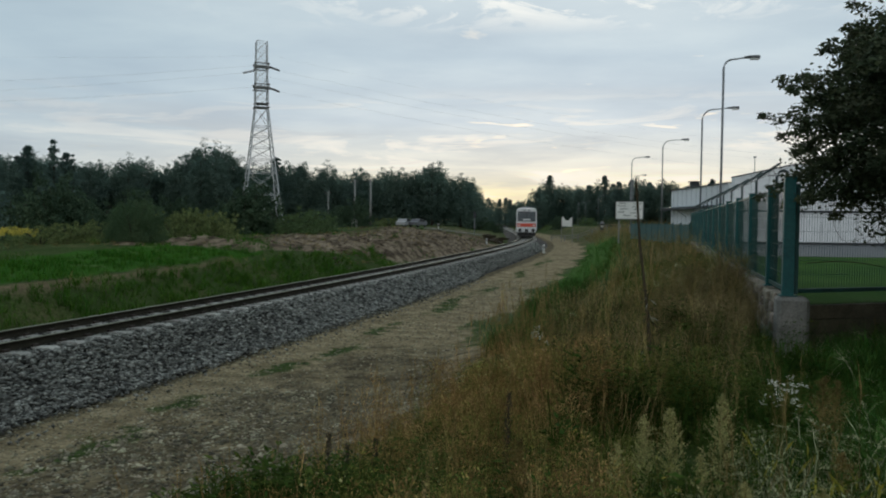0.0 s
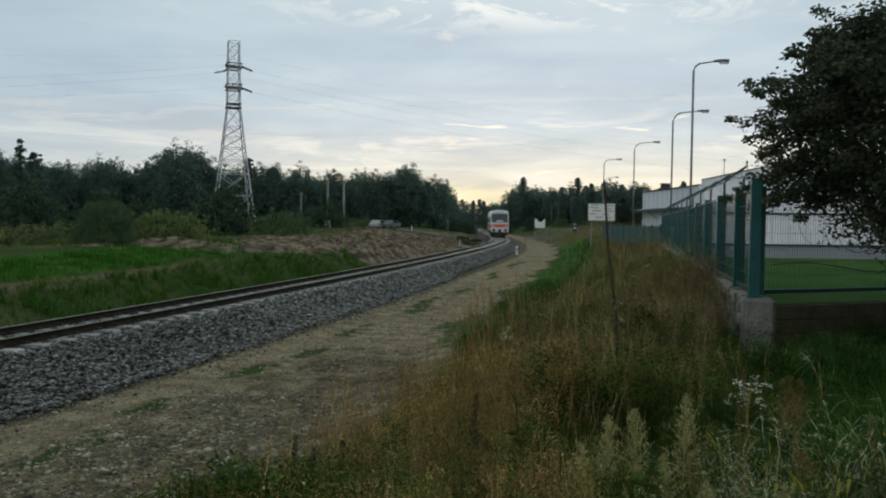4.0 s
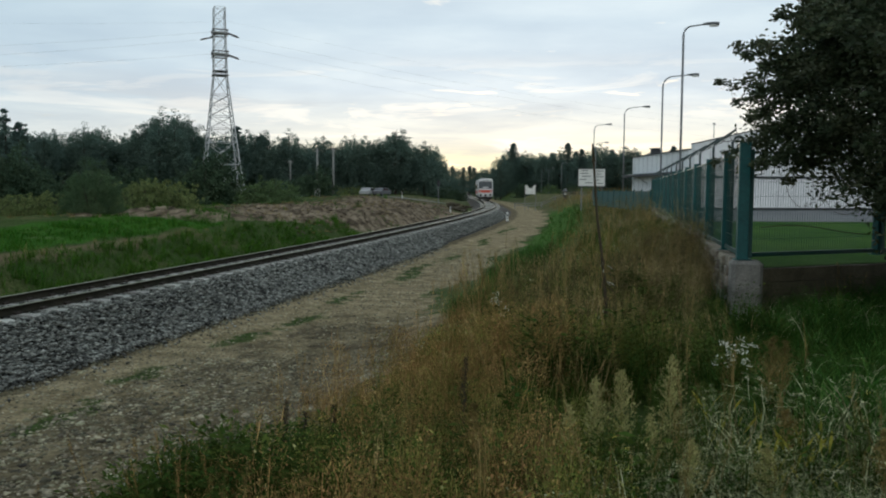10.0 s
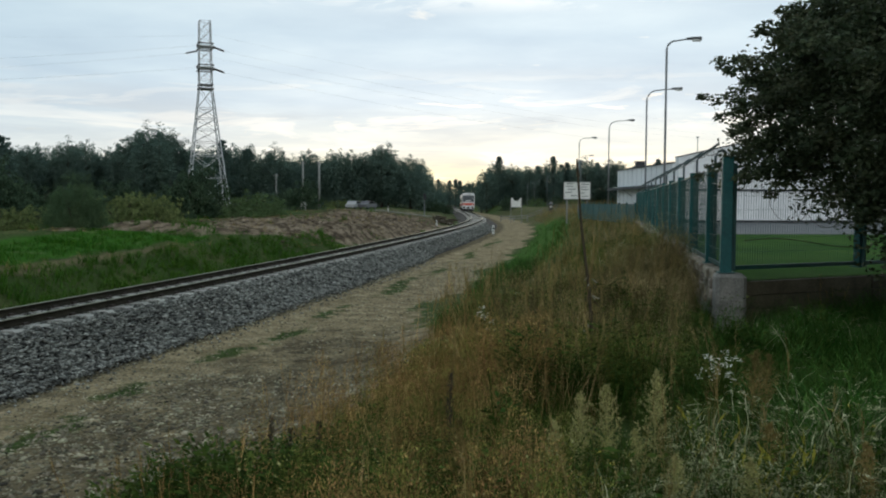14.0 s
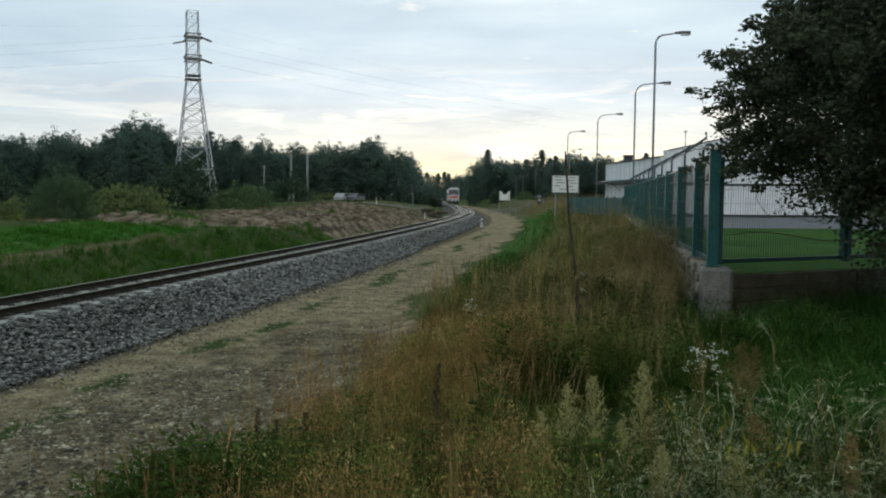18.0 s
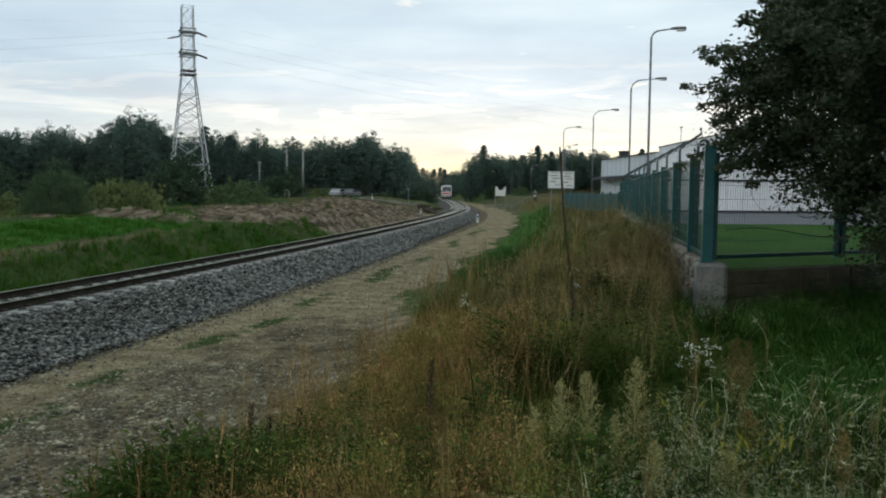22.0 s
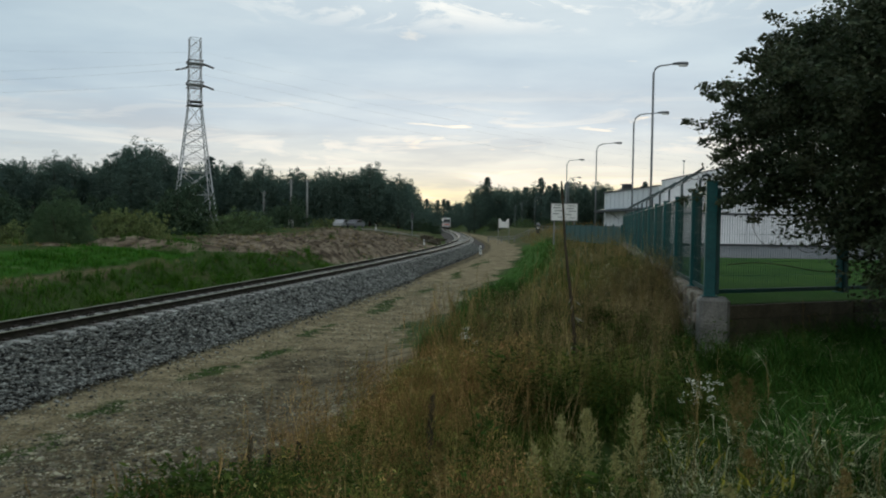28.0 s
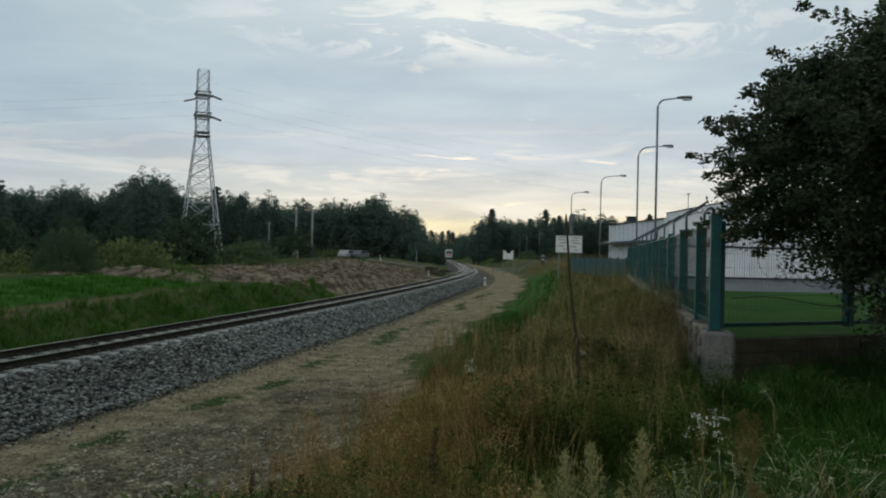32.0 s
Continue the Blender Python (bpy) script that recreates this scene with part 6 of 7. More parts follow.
    # seed heads that stand out one by one: place, height, half width, head's foot, material
    heads = [(1.34, 4.87, 0.84, 0.13, 0.45, "plume"), (1.68, 5.00, 0.90, 0.16, 0.42, "plume"), (1.16, 4.83, 0.80, 0.13, 0.45, "plume"), (0.93, 4.57, 0.70, 0.11, 0.45, "plume"),
             (2.95, 6.35, 0.78, 0.20, 0.40, "dry"), (3.10, 6.45, 0.74, 0.16, 0.40, "dry"), (2.43, 4.94, 0.56, 0.12, 0.50, "dry"), (0.75, 4.20, 0.62, 0.10, 0.45, "dry"),
             (1.55, 4.25, 0.58, 0.11, 0.45, "plume"), (2.00, 4.30, 0.54, 0.10, 0.45, "plume"), (0.40, 4.90, 0.66, 0.10, 0.5, "dry"),
             (1.48, 4.70, 0.60, 0.11, 0.4, "plume"), (2.75, 4.40, 0.58, 0.09, 0.45, "dry"), (0.10, 4.60, 0.58, 0.10, 0.5, "dry")]
    for i, (x, y, h, w, st, mat) in enumerate(heads):
        v, f = panicle_proto(60 + i, h, w, st, 130 if w > 0.12 else 95, 12)
        ob = part("plume_weed", big_mesh("plume_weed", v, f), mat, at=pose(x, y, gz(x, y) - 0.02, 0, 0, i * 97.0))
        tagged(ob, "pale yellow-green plume weed standing above the grass" if mat == "plume" else "brownish withered plume weed standing above the grass", "weed", "plume weeds on the bank")
    for i, (x, y, h) in enumerate([(-0.95, 6.0, 0.82), (-0.80, 5.9, 0.70), (0.40, 5.9, 0.80), (-0.62, 6.3, 0.62)]):
        v, f = plume_proto(90 + i, h, 0.026, 0.22, 460, 0.020, 0.0, 0.03, 0.007)
        ob = part("dock_stalk", big_mesh("dock_stalk", v, f), "stake", at=pose(x, y, gz(x, y) - 0.02))
        tagged(ob, "dark brown withered dock stalk among the weeds", "weed", "withered dock stalks")


def make_flowers():
    def plant(x, y, h, heads, seed, name, mat, label, size, leafmat="herb"):
        g = np.random.default_rng(seed)
        t = thing(name, pose(x, y, gz(x, y) - 0.02), label, "flower")
        st, fl = [], Builder()
        lv = []
        for k in range(heads):
            a, q = g.uniform(0, 6.28), 0.19 * math.sqrt(g.uniform())
            hh = h * g.uniform(0.5, 1.05)
            tip = Vector((q * math.cos(a), q * math.sin(a), hh))
            st.append([(0, 0, 0), tuple(tip * 0.55 + Vector((0, 0, 0.06))), tuple(tip)])
            for c in range(9):
                o = Vector((g.normal(0, size), g.normal(0, size), g.normal(0, size * 0.55)))
                p = tip + o
                r = size * 0.42
                n = 6
                i0 = len(fl.v)
                fl.v += [tuple(p + Vector((r * math.cos(2 * math.pi * j / n), r * math.sin(2 * math.pi * j / n), g.uniform(-0.3, 0.3) * r))) for j in range(n)] + [tuple(p + Vector((0, 0, r * 0.5)))]
                fl.f += [(i0 + j, i0 + (j + 1) % n, i0 + n) for j in range(n)]
        for p in st:
            part("stem", Builder().tube(p, 0.004, 4), leafmat, t)
        part("blossoms", fl, mat, t)
        v, f = herb_proto(seed + 3, h * 0.8, 0.22, 60, 0.09)
        part("leaves", big_mesh("leaves", v, f), leafmat, t)

    plant(3.04, 7.25, 0.60, 22, 5, "white_flower", "petal", "white-blossomed yarrow plant in the weeds", 0.022)
    plant(1.15, 9.9, 0.85, 7, 9, "white_flower", "petal", "small white-blossomed plant in the weeds", 0.026)
    for i, (x, y) in enumerate([(-2.02, 5.75), (-1.72, 5.95), (-1.48, 5.70), (-1.95, 6.25)]):
        plant(x, y, 0.78, 22, 12 + i, "white_flower", "dull_petal", "low dull white flowering plant at the path edge", 0.013)
    for i, (x, y, h) in enumerate([(0.42, 4.9, 0.75), (-0.55, 5.2, 0.7), (1.30, 4.4, 0.72), (2.85, 4.7, 0.7), (0.75, 5.6, 0.8)]):
        plant(x, y, h, 3, 30 + i, "yellow_flower", "yellow", "small weed with bright yellow flower heads", 0.010)
    g = np.random.default_rng(77)
    for k, (x, y) in enumerate([(2.27, 5.65), (2.15, 5.55), (2.37, 5.2), (2.24, 4.65), (2.24, 4.5), (2.42, 4.6), (2.50, 4.75), (2.62, 5.0)]):
        out = []
        for i in range(9):
            a = g.uniform(0, 6.28)
            out.append(card((g.normal(0, 0.08), g.normal(0, 0.08), g.uniform(0.12, 0.40)), (math.cos(a) * 0.7, math.sin(a) * 0.7, 1.0), (math.sin(a), math.cos(a), 0.2), g.uniform(0.10, 0.18), 0.024))
        v, f = herb_proto(200 + k, 0.6, 0.14, 20, 0.06)
        t = thing("yellowing_weed", pose(x, y, gz(x, y)), "weed with upright yellowing leaves", "weed", "yellowing weeds")
        part("yellow_leaves", big_mesh("yellow_leaves", *join_arrays(out)), "yellow_leaf", t)
        part("green_leaves", big_mesh("green_leaves", v, f), "herb", t)


def leaf_cloud(centers, radii, per, size, seed, flat=0.75, upright=0.4):
    """Many small leaves gathered in clumps round the given centres."""
    g = np.random.default_rng(seed)
    n = len(centers) * per
    c = np.repeat(centers, per, 0)
    r = np.repeat(radii, per)
    d = g.normal(0, 1, (n, 3))
    d /= np.linalg.norm(d, axis=1)[:, None]
    p = c + d * (r * g.uniform(0.2, 1.0, n) ** 0.6)[:, None] * np.array([1, 1, flat])
    ax = g.normal(0, 1, (n, 3))
    ax[:, 2] = ax[:, 2] * upright - 0.25
    ax /= np.linalg.norm(ax, axis=1)[:, None]
    sd = np.cross(ax, g.normal(0, 1, (n, 3)))
    sd /= np.linalg.norm(sd, axis=1)[:, None] + 1e-9
    nm = np.cross(sd, ax)
    l = size * g.uniform(0.6, 1.4, n)[:, None]
    w = l * 0.52
    v = np.stack([p, p + ax * l * 0.5 + sd * w * 0.5 + nm * w * 0.15, p + ax * l, p + ax * l * 0.5 - sd * w * 0.5 + nm * w * 0.15], 1).reshape(-1, 3)
    f = np.arange(n * 4).reshape(-1, 4)
    return v, f


def make_fruit_tree():
    x, y = 8.2, 10.2
    g0 = gz(x, y)
    t = thing("fruit_tree", pose(x, y, g0), "broad dark-leaved fruit tree overhanging the fence corner", "tree")
    g = np.random.default_rng(3)
    b = Builder()
    b.tube([(0, 0, -0.2), (0.05, 0, 0.5), (0.0, 0.08, 1.2), (-0.1, 0.1, 1.9)], 0.20, 10, 0.14)
    limbs = []
    for k in range(11):
        a = k * 2.39996
        el = g.uniform(0.35, 1.2)
        L = g.uniform(2.2, 3.3)
        d = Vector((math.cos(a) * math.cos(el), math.sin(a) * math.cos(el), math.sin(el)))
        p0 = Vector((-0.05, 0.08, g.uniform(0.9, 1.9)))
        p1 = p0 + d * L * 0.5 + Vector((0, 0, 0.1))
        p2 = p0 + d * L + Vector((0, 0, -0.1 + 0.3 * g.uniform()))
        limbs.append((p0, p1, p2))
        b.tube([p0, p1, p2], 0.09, 7, 0.02)
        for q in range(5):
            f = g.uniform(0.35, 1)
            s = p0.lerp(p2, f)
            e = s + Vector((g.normal(), g.normal(), g.normal() * 0.6 + 0.2)).normalized() * g.uniform(0.5, 1.1)
            b.tube([s, s.lerp(e, 0.5) + Vector((0, 0, 0.05)), e], 0.022, 5, 0.006)
    part("trunk", b, "bark", t, smooth=True)
    # crown: a dense inside, and boughs of leaves that reach out of it with gaps between them
    cs, rs = [], []

    def hangs_too_low(p):
        u = -(p[0] * 0.78 - p[1] * 0.63)      # towards the fence corner, where the crown hangs higher
        return p[2] < np.interp(u, [1.2, 1.45, 1.9, 2.5, 3.2], [0.45, 1.30, 1.75, 2.0, 2.3]) + 0.4 * g.uniform() - g0

    def outline_at(d):
        az = math.atan2(d[1], d[0])
        lump = 1 + 0.10 * math.sin(3 * az + 1) + 0.06 * math.sin(5 * az + 3 * d[2] + 2)
        return np.array([d[0] * 3.4, d[1] * 3.4, d[2] * (2.25 if d[2] > 0 else 3.2)]) * lump

    while len(cs) < 2500:
        d = g.normal(0, 1, 3)
        d /= np.linalg.norm(d)
        p = outline_at(d) * g.uniform(0.35, 0.93) ** 0.5 + np.array([0.15, 0, 3.5])
        if not hangs_too_low(p):
            cs.append(p), rs.append(g.uniform(0.24, 0.46))
    boughs = 0
    while boughs < 420:
        d = g.normal(0, 1, 3)
        d /= np.linalg.norm(d)
        end = outline_at(d) * g.uniform(0.92, 1.14)
        start = end * 0.72
        bend = g.normal(0, 0.16, 3)
        if hangs_too_low(end + np.array([0.15, 0, 3.5])):
            continue
        boughs += 1
        for t_ in np.linspace(0.1, 1.0, 7):
            p = start + (end - start) * t_ + bend * t_ * t_ + np.array([0.15, 0, 3.5 - 0.10 * t_ * t_])
            cs.append(p + g.normal(0, 0.04, 3)), rs.append((0.30 - 0.20 * t_) * g.uniform(0.8, 1.25))
    v, f = leaf_cloud(np.array(cs), np.array(rs), 54, 0.078, 11)
    part("crown", big_mesh("crown", v, f), "leaf", t, "dense dark green leaves")


def tree_proto(kind, seed):
    """A forest tree at the origin: broad, pine or spruce."""
    g = np.random.default_rng(seed)
    h = {"broad": 12.0, "pine": 13.0, "spruce": 11.0}[kind]
    name = {"broad": "broadleaf_tree", "pine": "pine_tree", "spruce": "spruce_tree"}[kind]
    label = {"broad": "dark broadleaf tree in the forest edge", "pine": "tall dark pine with a ragged crown", "spruce": "dark pointed spruce in the forest edge"}[kind]
    t = thing(name, pose(0, 0, 0), label, "tree", "trees of the forest edge")
    b = Builder()
    lean = g.normal(0, 0.03)
    b.tube([(0, 0, -0.5), (lean * 3, 0, h * 0.45), (lean * 6, lean * 3, h * 0.9)], 0.20, 7, 0.04)
    cs, rs = [], []
    if kind == "spruce":
        for k in range(190):
            u = 1 - g.uniform() ** 0.6
            a = g.uniform(0, 6.28)
            r = (1 - u) ** 0.85 * 2.2 * g.uniform(0.3, 1.1)
            cs.append((r * math.cos(a), r * math.sin(a), h * u)), rs.append(0.16 + 0.74 * (1 - u))
        size, per = 0.30, 34
    elif kind == "pine":
        for k in range(9):
            a, u = k * 2.4, g.uniform(0.42, 0.95)
            d = Vector((math.cos(a), math.sin(a), 0.35))
            p0 = Vector((lean * 5, 0, h * u * 0.92))
            b.tube([p0, p0 + d * (1.8 * (1.15 - u) + 0.6)], 0.06, 5, 0.02)
        for k in range(340):
            u = 0.10 + 0.88 * g.uniform() ** 0.8
            a = g.uniform(0, 6.28)
            r = 3.1 * (1.02 - u) ** 0.6 * min(1, (u - 0.04) / 0.2) * g.uniform(0.1, 1.05)
            cs.append((r * math.cos(a) + lean * 6 * u, r * math.sin(a), h * u)), rs.append(g.uniform(0.32, 0.6) * (1.3 - 0.85 * u))
        size, per = 0.25, 28
    else:
        for k in range(7):
            a, u = k * 2.4, g.uniform(0.3, 0.7)
            d = Vector((math.cos(a) * 0.7, math.sin(a) * 0.7, 0.7))
            p0 = Vector((lean * 4, 0, h * u * 0.8))
            b.tube([p0, p0 + d * 2.2], 0.08, 5, 0.02)
        for k in range(520):
            d = g.normal(0, 1, 3)
            d /= np.linalg.norm(d)
            a = math.atan2(d[1], d[0])
            r = g.uniform(0.25, 1.0) ** 0.4 * (0.92 + 0.10 * math.sin(3 * a + seed + 3 * d[2]) + 0.06 * math.sin(7 * a + 5 * d[2]))
            top = d[2] > 0
            cs.append((d[0] * 2.9 * r, d[1] * 2.9 * r, h * 0.46 + d[2] * h * (0.50 if top else 0.42) * r)), rs.append(g.uniform(0.35, 0.62))
        size, per = 0.24, 27
    part("trunk", b, "bark", t)
    v, f = leaf_cloud(np.array(cs), np.array(rs), per, size, seed + 100)
    part("crown", big_mesh("crown", v, f), "hazed_pine_leaf" if kind != "broad" else "hazed_forest_leaf", t)
    return t


def bush_proto(name, mat, label, seed, rx, h, per=60, size=0.12, n=90):
    g = np.random.default_rng(seed)
    t = thing(name, pose(0, 0, 0), label, "bush")
    b = Builder()
    for k in range(6):
        a = k * 1.05
        b.tube([(0, 0, -0.1), (rx * 0.25 * math.cos(a), rx * 0.25 * math.sin(a), h * 0.4), (rx * 0.5 * math.cos(a), rx * 0.5 * math.sin(a), h * 0.75)], 0.04, 5, 0.012)
    part("branchwork", b, "bark", t)
    cs, rs = [], []
    for k in range(n):
        d = g.normal(0, 1, 3)
        d[2] = abs(d[2])
        d /= np.linalg.norm(d)
        r = g.uniform(0.2, 1) ** 0.5 * (1 + g.normal(0, 0.1))
        cs.append((d[0] * rx * r, d[1] * rx * r, max(0.12, d[2] * h * r * 0.92))), rs.append(g.uniform(0.2, 0.42) * max(0.5, h / 3))
    v, f = leaf_cloud(np.array(cs), np.array(rs), per, size, seed + 9)
    part("foliage", big_mesh("foliage", v, f), mat, t)
    return t


def polar(az, d):
    a = radians(az)
    return d * math.sin(a), d * math.cos(a)


def make_forest():
    protos = {("broad", i): tree_proto("broad", 10 + i) for i in range(3)}
    protos.update({("pine", i): tree_proto("pine", 20 + i) for i in range(3)})
    protos.update({("spruce", i): tree_proto("spruce", 30 + i) for i in range(2)})
    used = set()
    g = random.Random(5)

    def put(kind, az, d, top):
        """A tree whose top stands at the height top over the datum."""
        keys = [k for k in protos if k[0] == kind]
        free = [q for q in keys if q not in used]
        k = free[0] if free else g.choice(keys)
        x, y = polar(az, d)
        z = gz(x, min(y, 690))
        h = {"broad": 12.1, "pine": 13.2, "spruce": 11.2}[kind]
        sc = max(0.35, (top - z) / h)
        m = pose(x, y, z, 0, 0, g.uniform(0, 360))
        if k not in used:
            used.add(k)
            ob = protos[k]
            ob.matrix_basis = m
        else:
            ob = copy_thing(protos[k], m)
        w = sc * g.uniform(0.95, 1.2)
        ob.scale = (w, w, sc)
        return ob

    # skyline heights read off round the horizon: azimuth, distance, top
    sky = [(-40, 120, 14.0), (-33, 130, 13), (-28.5, 150, 14.0), (-24, 160, 13.2), (-21.5, 165, 13.6), (-19, 168, 14.2), (-14.5, 170, 12.9), (-11, 172, 14.4), (-9.4, 175, 15.0),
           (-7, 178, 13.6), (-5.5, 180, 13.6), (-3.6, 182, 14.0), (-2, 185, 14.0), (-0.6, 188, 15.8), (0.6, 190, 13.6), (1.9, 195, 12.2)]
    az = -44.0
    while az < 2.4:
        d = np.interp(az, [s[0] for s in sky], [s[1] for s in sky])
        top = np.interp(az, [s[0] for s in sky], [s[2] for s in sky])
        put(g.choice(["broad", "broad", "pine", "broad"]), az + g.uniform(-0.3, 0.3), d + g.uniform(-6, 14), top + 0.8 + g.uniform(-3.2, 0.4))
        az += g.uniform(0.38, 0.66)
    # taller clump left of the pylon
    for a, d, top in ((-18.2, 158, 13.2), (-17.4, 160, 15.4), (-16.6, 158, 16.4), (-15.7, 160, 16.2), (-15.0, 158, 15.0), (-16.9, 150, 12.8), (-15.9, 150, 13.4), (-14.3, 158, 12.0)):
        put("broad", a, d, top + 0.9)
    # taller single crowns towards the gap
    for a, d, top in ((-0.85, 178, 16.2), (-0.35, 184, 15.2), (-2.9, 178, 14.4), (-4.2, 178, 14.4), (-5.9, 176, 14.4), (-8.3, 174, 15.0), (-10.2, 172, 15.0), (1.2, 182, 13.6)):
        put("broad", a, d, top)
    put("spruce", -31.2, 64, 12.4)
    put("spruce", -26.0, 95, 10.5)
    put("spruce", -24.9, 105, 9.6)
    # gap over the line: far low trees
    a = 2.4
    while a < 7.0:
        put(g.choice(["pine", "broad", "broad"]), a, 420 + g.uniform(-20, 40), 16.2 - 0.4 * a + g.uniform(-1.0, 0.8))
        a += g.uniform(0.28, 0.5)
    # right of the line
    a = 6.3
    while a < 24.0:
        top = np.interp(a, [6.3, 6.9, 7.5, 8.5, 9.5, 10.5, 12, 13, 14, 24], [10.0, 15.8, 17.4, 16.6, 15.6, 16.4, 17.2, 17.6, 16.4, 15.4])
        put(g.choice(["broad", "broad", "broad", "pine"]), a, 262 + g.uniform(-8, 22), top + g.uniform(-1.6, 0.7))
        a += g.uniform(0.35, 0.6)
    # depth behind the edges, all in one
    out = []
    gg = np.random.default_rng(8)
    cs = []
    for lo, hi, d0, d1, h0, h1, n in ((-46, 2.5, 166, 205, 0.3, 9.2, 3400), (2.0, 7.2, 418, 470, 0.3, 8.5, 600), (6.6, 26, 262, 300, 0.0, 11.0, 2600)):
        a = np.radians(gg.uniform(lo, hi, n))
        d = gg.uniform(d0, d1, n)
        if lo < -40:
            d = d + np.interp(np.degrees(a), [-46, -28, 2.5], [-50, -12, 12])
        x, y = d * np.sin(a), d * np.cos(a)
        z = ground_z(x, y) + gg.uniform(h0, h1, n)
        cs.append(np.stack([x, y, z], -1))
    cs = np.concatenate(cs)
    v, f = leaf_cloud(cs, np.full(len(cs), 1.9), 80, 0.42, 21, flat=1.0)
    tagged(part("woodland_depth", big_mesh("woodland_depth", v, f), "hazed_forest_leaf"), "dark inner foliage of the woods behind the forest edge", "forest", kind="stuff")


def make_bushes():
    bushes = {"dark": bush_proto("bush", "dark_bush", "rounded dark green bush at the field edge", 1, 2.6, 3.2, 56, 0.17, 180), "green": bush_proto("bush", "bush_leaf", "green rounded bush at the field edge", 2, 2.4, 2.6, 56, 0.12, 150),
              "willow": bush_proto("willow_bush", "willow", "tall soft dark green willow bush in the field", 5, 2.2, 3.4, 90, 0.075, 330),
              "reed": bush_proto("thicket", "reed", "olive-green thicket of tall grass at the field edge", 3, 2.6, 1.9, 56, 0.10, 140)}
    used = set()

    def put(kind, x, y, w, h, rz=0.0):
        ob = bushes[kind] if kind not in used else copy_thing(bushes[kind], pose(0, 0, 0))
        used.add(kind)
        ob.matrix_basis = pose(x, y, gz(x, y) - 0.05, 0, 0, rz)
        ob.scale = (w, w, h)
        return ob

    for i, (az, d, w, h, kind) in enumerate([
            (-21.2, 52, 0.70, 1.02, "willow"), (-22.1, 53, 0.50, 0.74, "willow"), (-20.2, 52, 0.50, 0.72, "willow"), (-23.6, 56, 0.8, 0.85, "reed"), (-25.2, 56, 0.9, 0.8, "reed"), (-26.8, 55, 0.9, 0.75, "reed"), (-18.6, 60, 0.85, 1.25, "reed"), (-17.6, 61, 0.85, 1.3, "reed"), (-16.6, 61, 0.85, 1.25, "reed"),
            (-15.9, 60, 0.7, 1.15, "reed"), (-24.2, 60, 0.8, 0.7, "reed"), (-25.9, 62, 0.9, 1.6, "dark"), (-27.0, 58, 0.6, 0.5, "reed"),
            (-14.3, 92, 1.25, 1.7, "dark"), (-13.4, 93, 1.25, 2.0, "dark"), (-15.2, 94, 0.7, 0.9, "dark"), (-12.6, 92, 0.6, 0.7, "dark"),
            (-10.9, 92, 0.95, 1.05, "green"), (-9.8, 93, 1.1, 1.25, "green"), (-8.6, 94, 0.95, 0.95, "green"), (-6.4, 110, 1.1, 1.4, "dark"), (-7.7, 113, 0.8, 1.0, "dark"),
            (-26.6, 92, 1.4, 1.5, "dark"), (-28.5, 90, 1.5, 1.4, "dark"), (-23.5, 90, 1.2, 1.2, "dark"), (-20.5, 95, 1.1, 1.2, "dark"), (-18.5, 100, 1.2, 1.3, "dark"), (-25.0, 75, 0.9, 1.3, "dark"), (-3.9, 150, 1.3, 0.9, "reed"), (-2.6, 155, 1.2, 0.8, "reed"),
            (2.6, 190, 1.2, 1.0, "dark"), (3.6, 210, 1.2, 1.0, "dark"), (8.3, 190, 1.0, 1.1, "dark"), (10.2, 205, 1.2, 1.0, "green"), (11.8, 200, 1.2, 0.9, "dark"), (12.9, 190, 1.1, 0.9, "green")]):
        x, y = polar(az, d)
        put(kind, x, y, w, h, i * 47.0)
    # goldenrod at the field's edge
    g = np.random.default_rng(4)
    for k, (az, d) in enumerate([(-28.9, 48), (-28.2, 48), (-29.6, 47)]):
        x, y = polar(az, d)
        t = thing("goldenrod", pose(x, y, gz(x, y)), "yellow-flowering goldenrod clump at the field edge", "flowers", "goldenrod clumps")
        v, f = leaf_cloud(np.stack([g.normal(0, 0.5, 30), g.normal(0, 0.4, 30), g.uniform(0.75, 1.05, 30)], -1), np.full(30, 0.16), 12, 0.10, k)
        part("blossoms", big_mesh("blossoms", v, f), "yellow", t)
        v, f = herb_proto(k + 300, 0.95, 0.8, 160, 0.16)
        part("foliage", big_mesh("foliage", v, f), "bush_leaf", t)


# ---------------------------------------------------------------- small things along the road and far side
def make_car(x, y, rz, mat, label, k=1.0):
    t = thing("parked_car", pose(x, y, gz(x, y), 0, 0, rz), label, "car", "parked cars by the road")
    b = Builder()
    outline = [(-2.1, 0.35), (-2.1, 0.85), (-1.4, 0.95), (-0.85, 1.40), (0.75, 1.42), (1.4, 0.98), (2.1, 0.88), (2.15, 0.35)]
    b.prism(outline, -0.82 * k, 0.82 * k)
    part("body", b, mat, t)
    part("side_glass", Builder().prism([(-1.25, 0.97), (-0.8, 1.34), (0.68, 1.36), (1.2, 1.0)], -0.83 * k, 0.83 * k), "car_glass", t)
    for sx in (-1.3, 1.35):
        for sy in (-0.72, 0.72):
            w = part("wheel", Builder().tube([(sx, sy - 0.1, 0.31), (sx, sy + 0.1, 0.31)], 0.31, 14), "rubber", t)
            part("rim", Builder().tube([(sx, sy - 0.105, 0.31), (sx, sy + 0.105, 0.31)], 0.18, 10), "galva", w)
    for sy in (-0.6, 0.6):
        part("headlight", Builder().box((2.13, sy, 0.72), (0.04, 0.3, 0.14)), "diffuser", t)


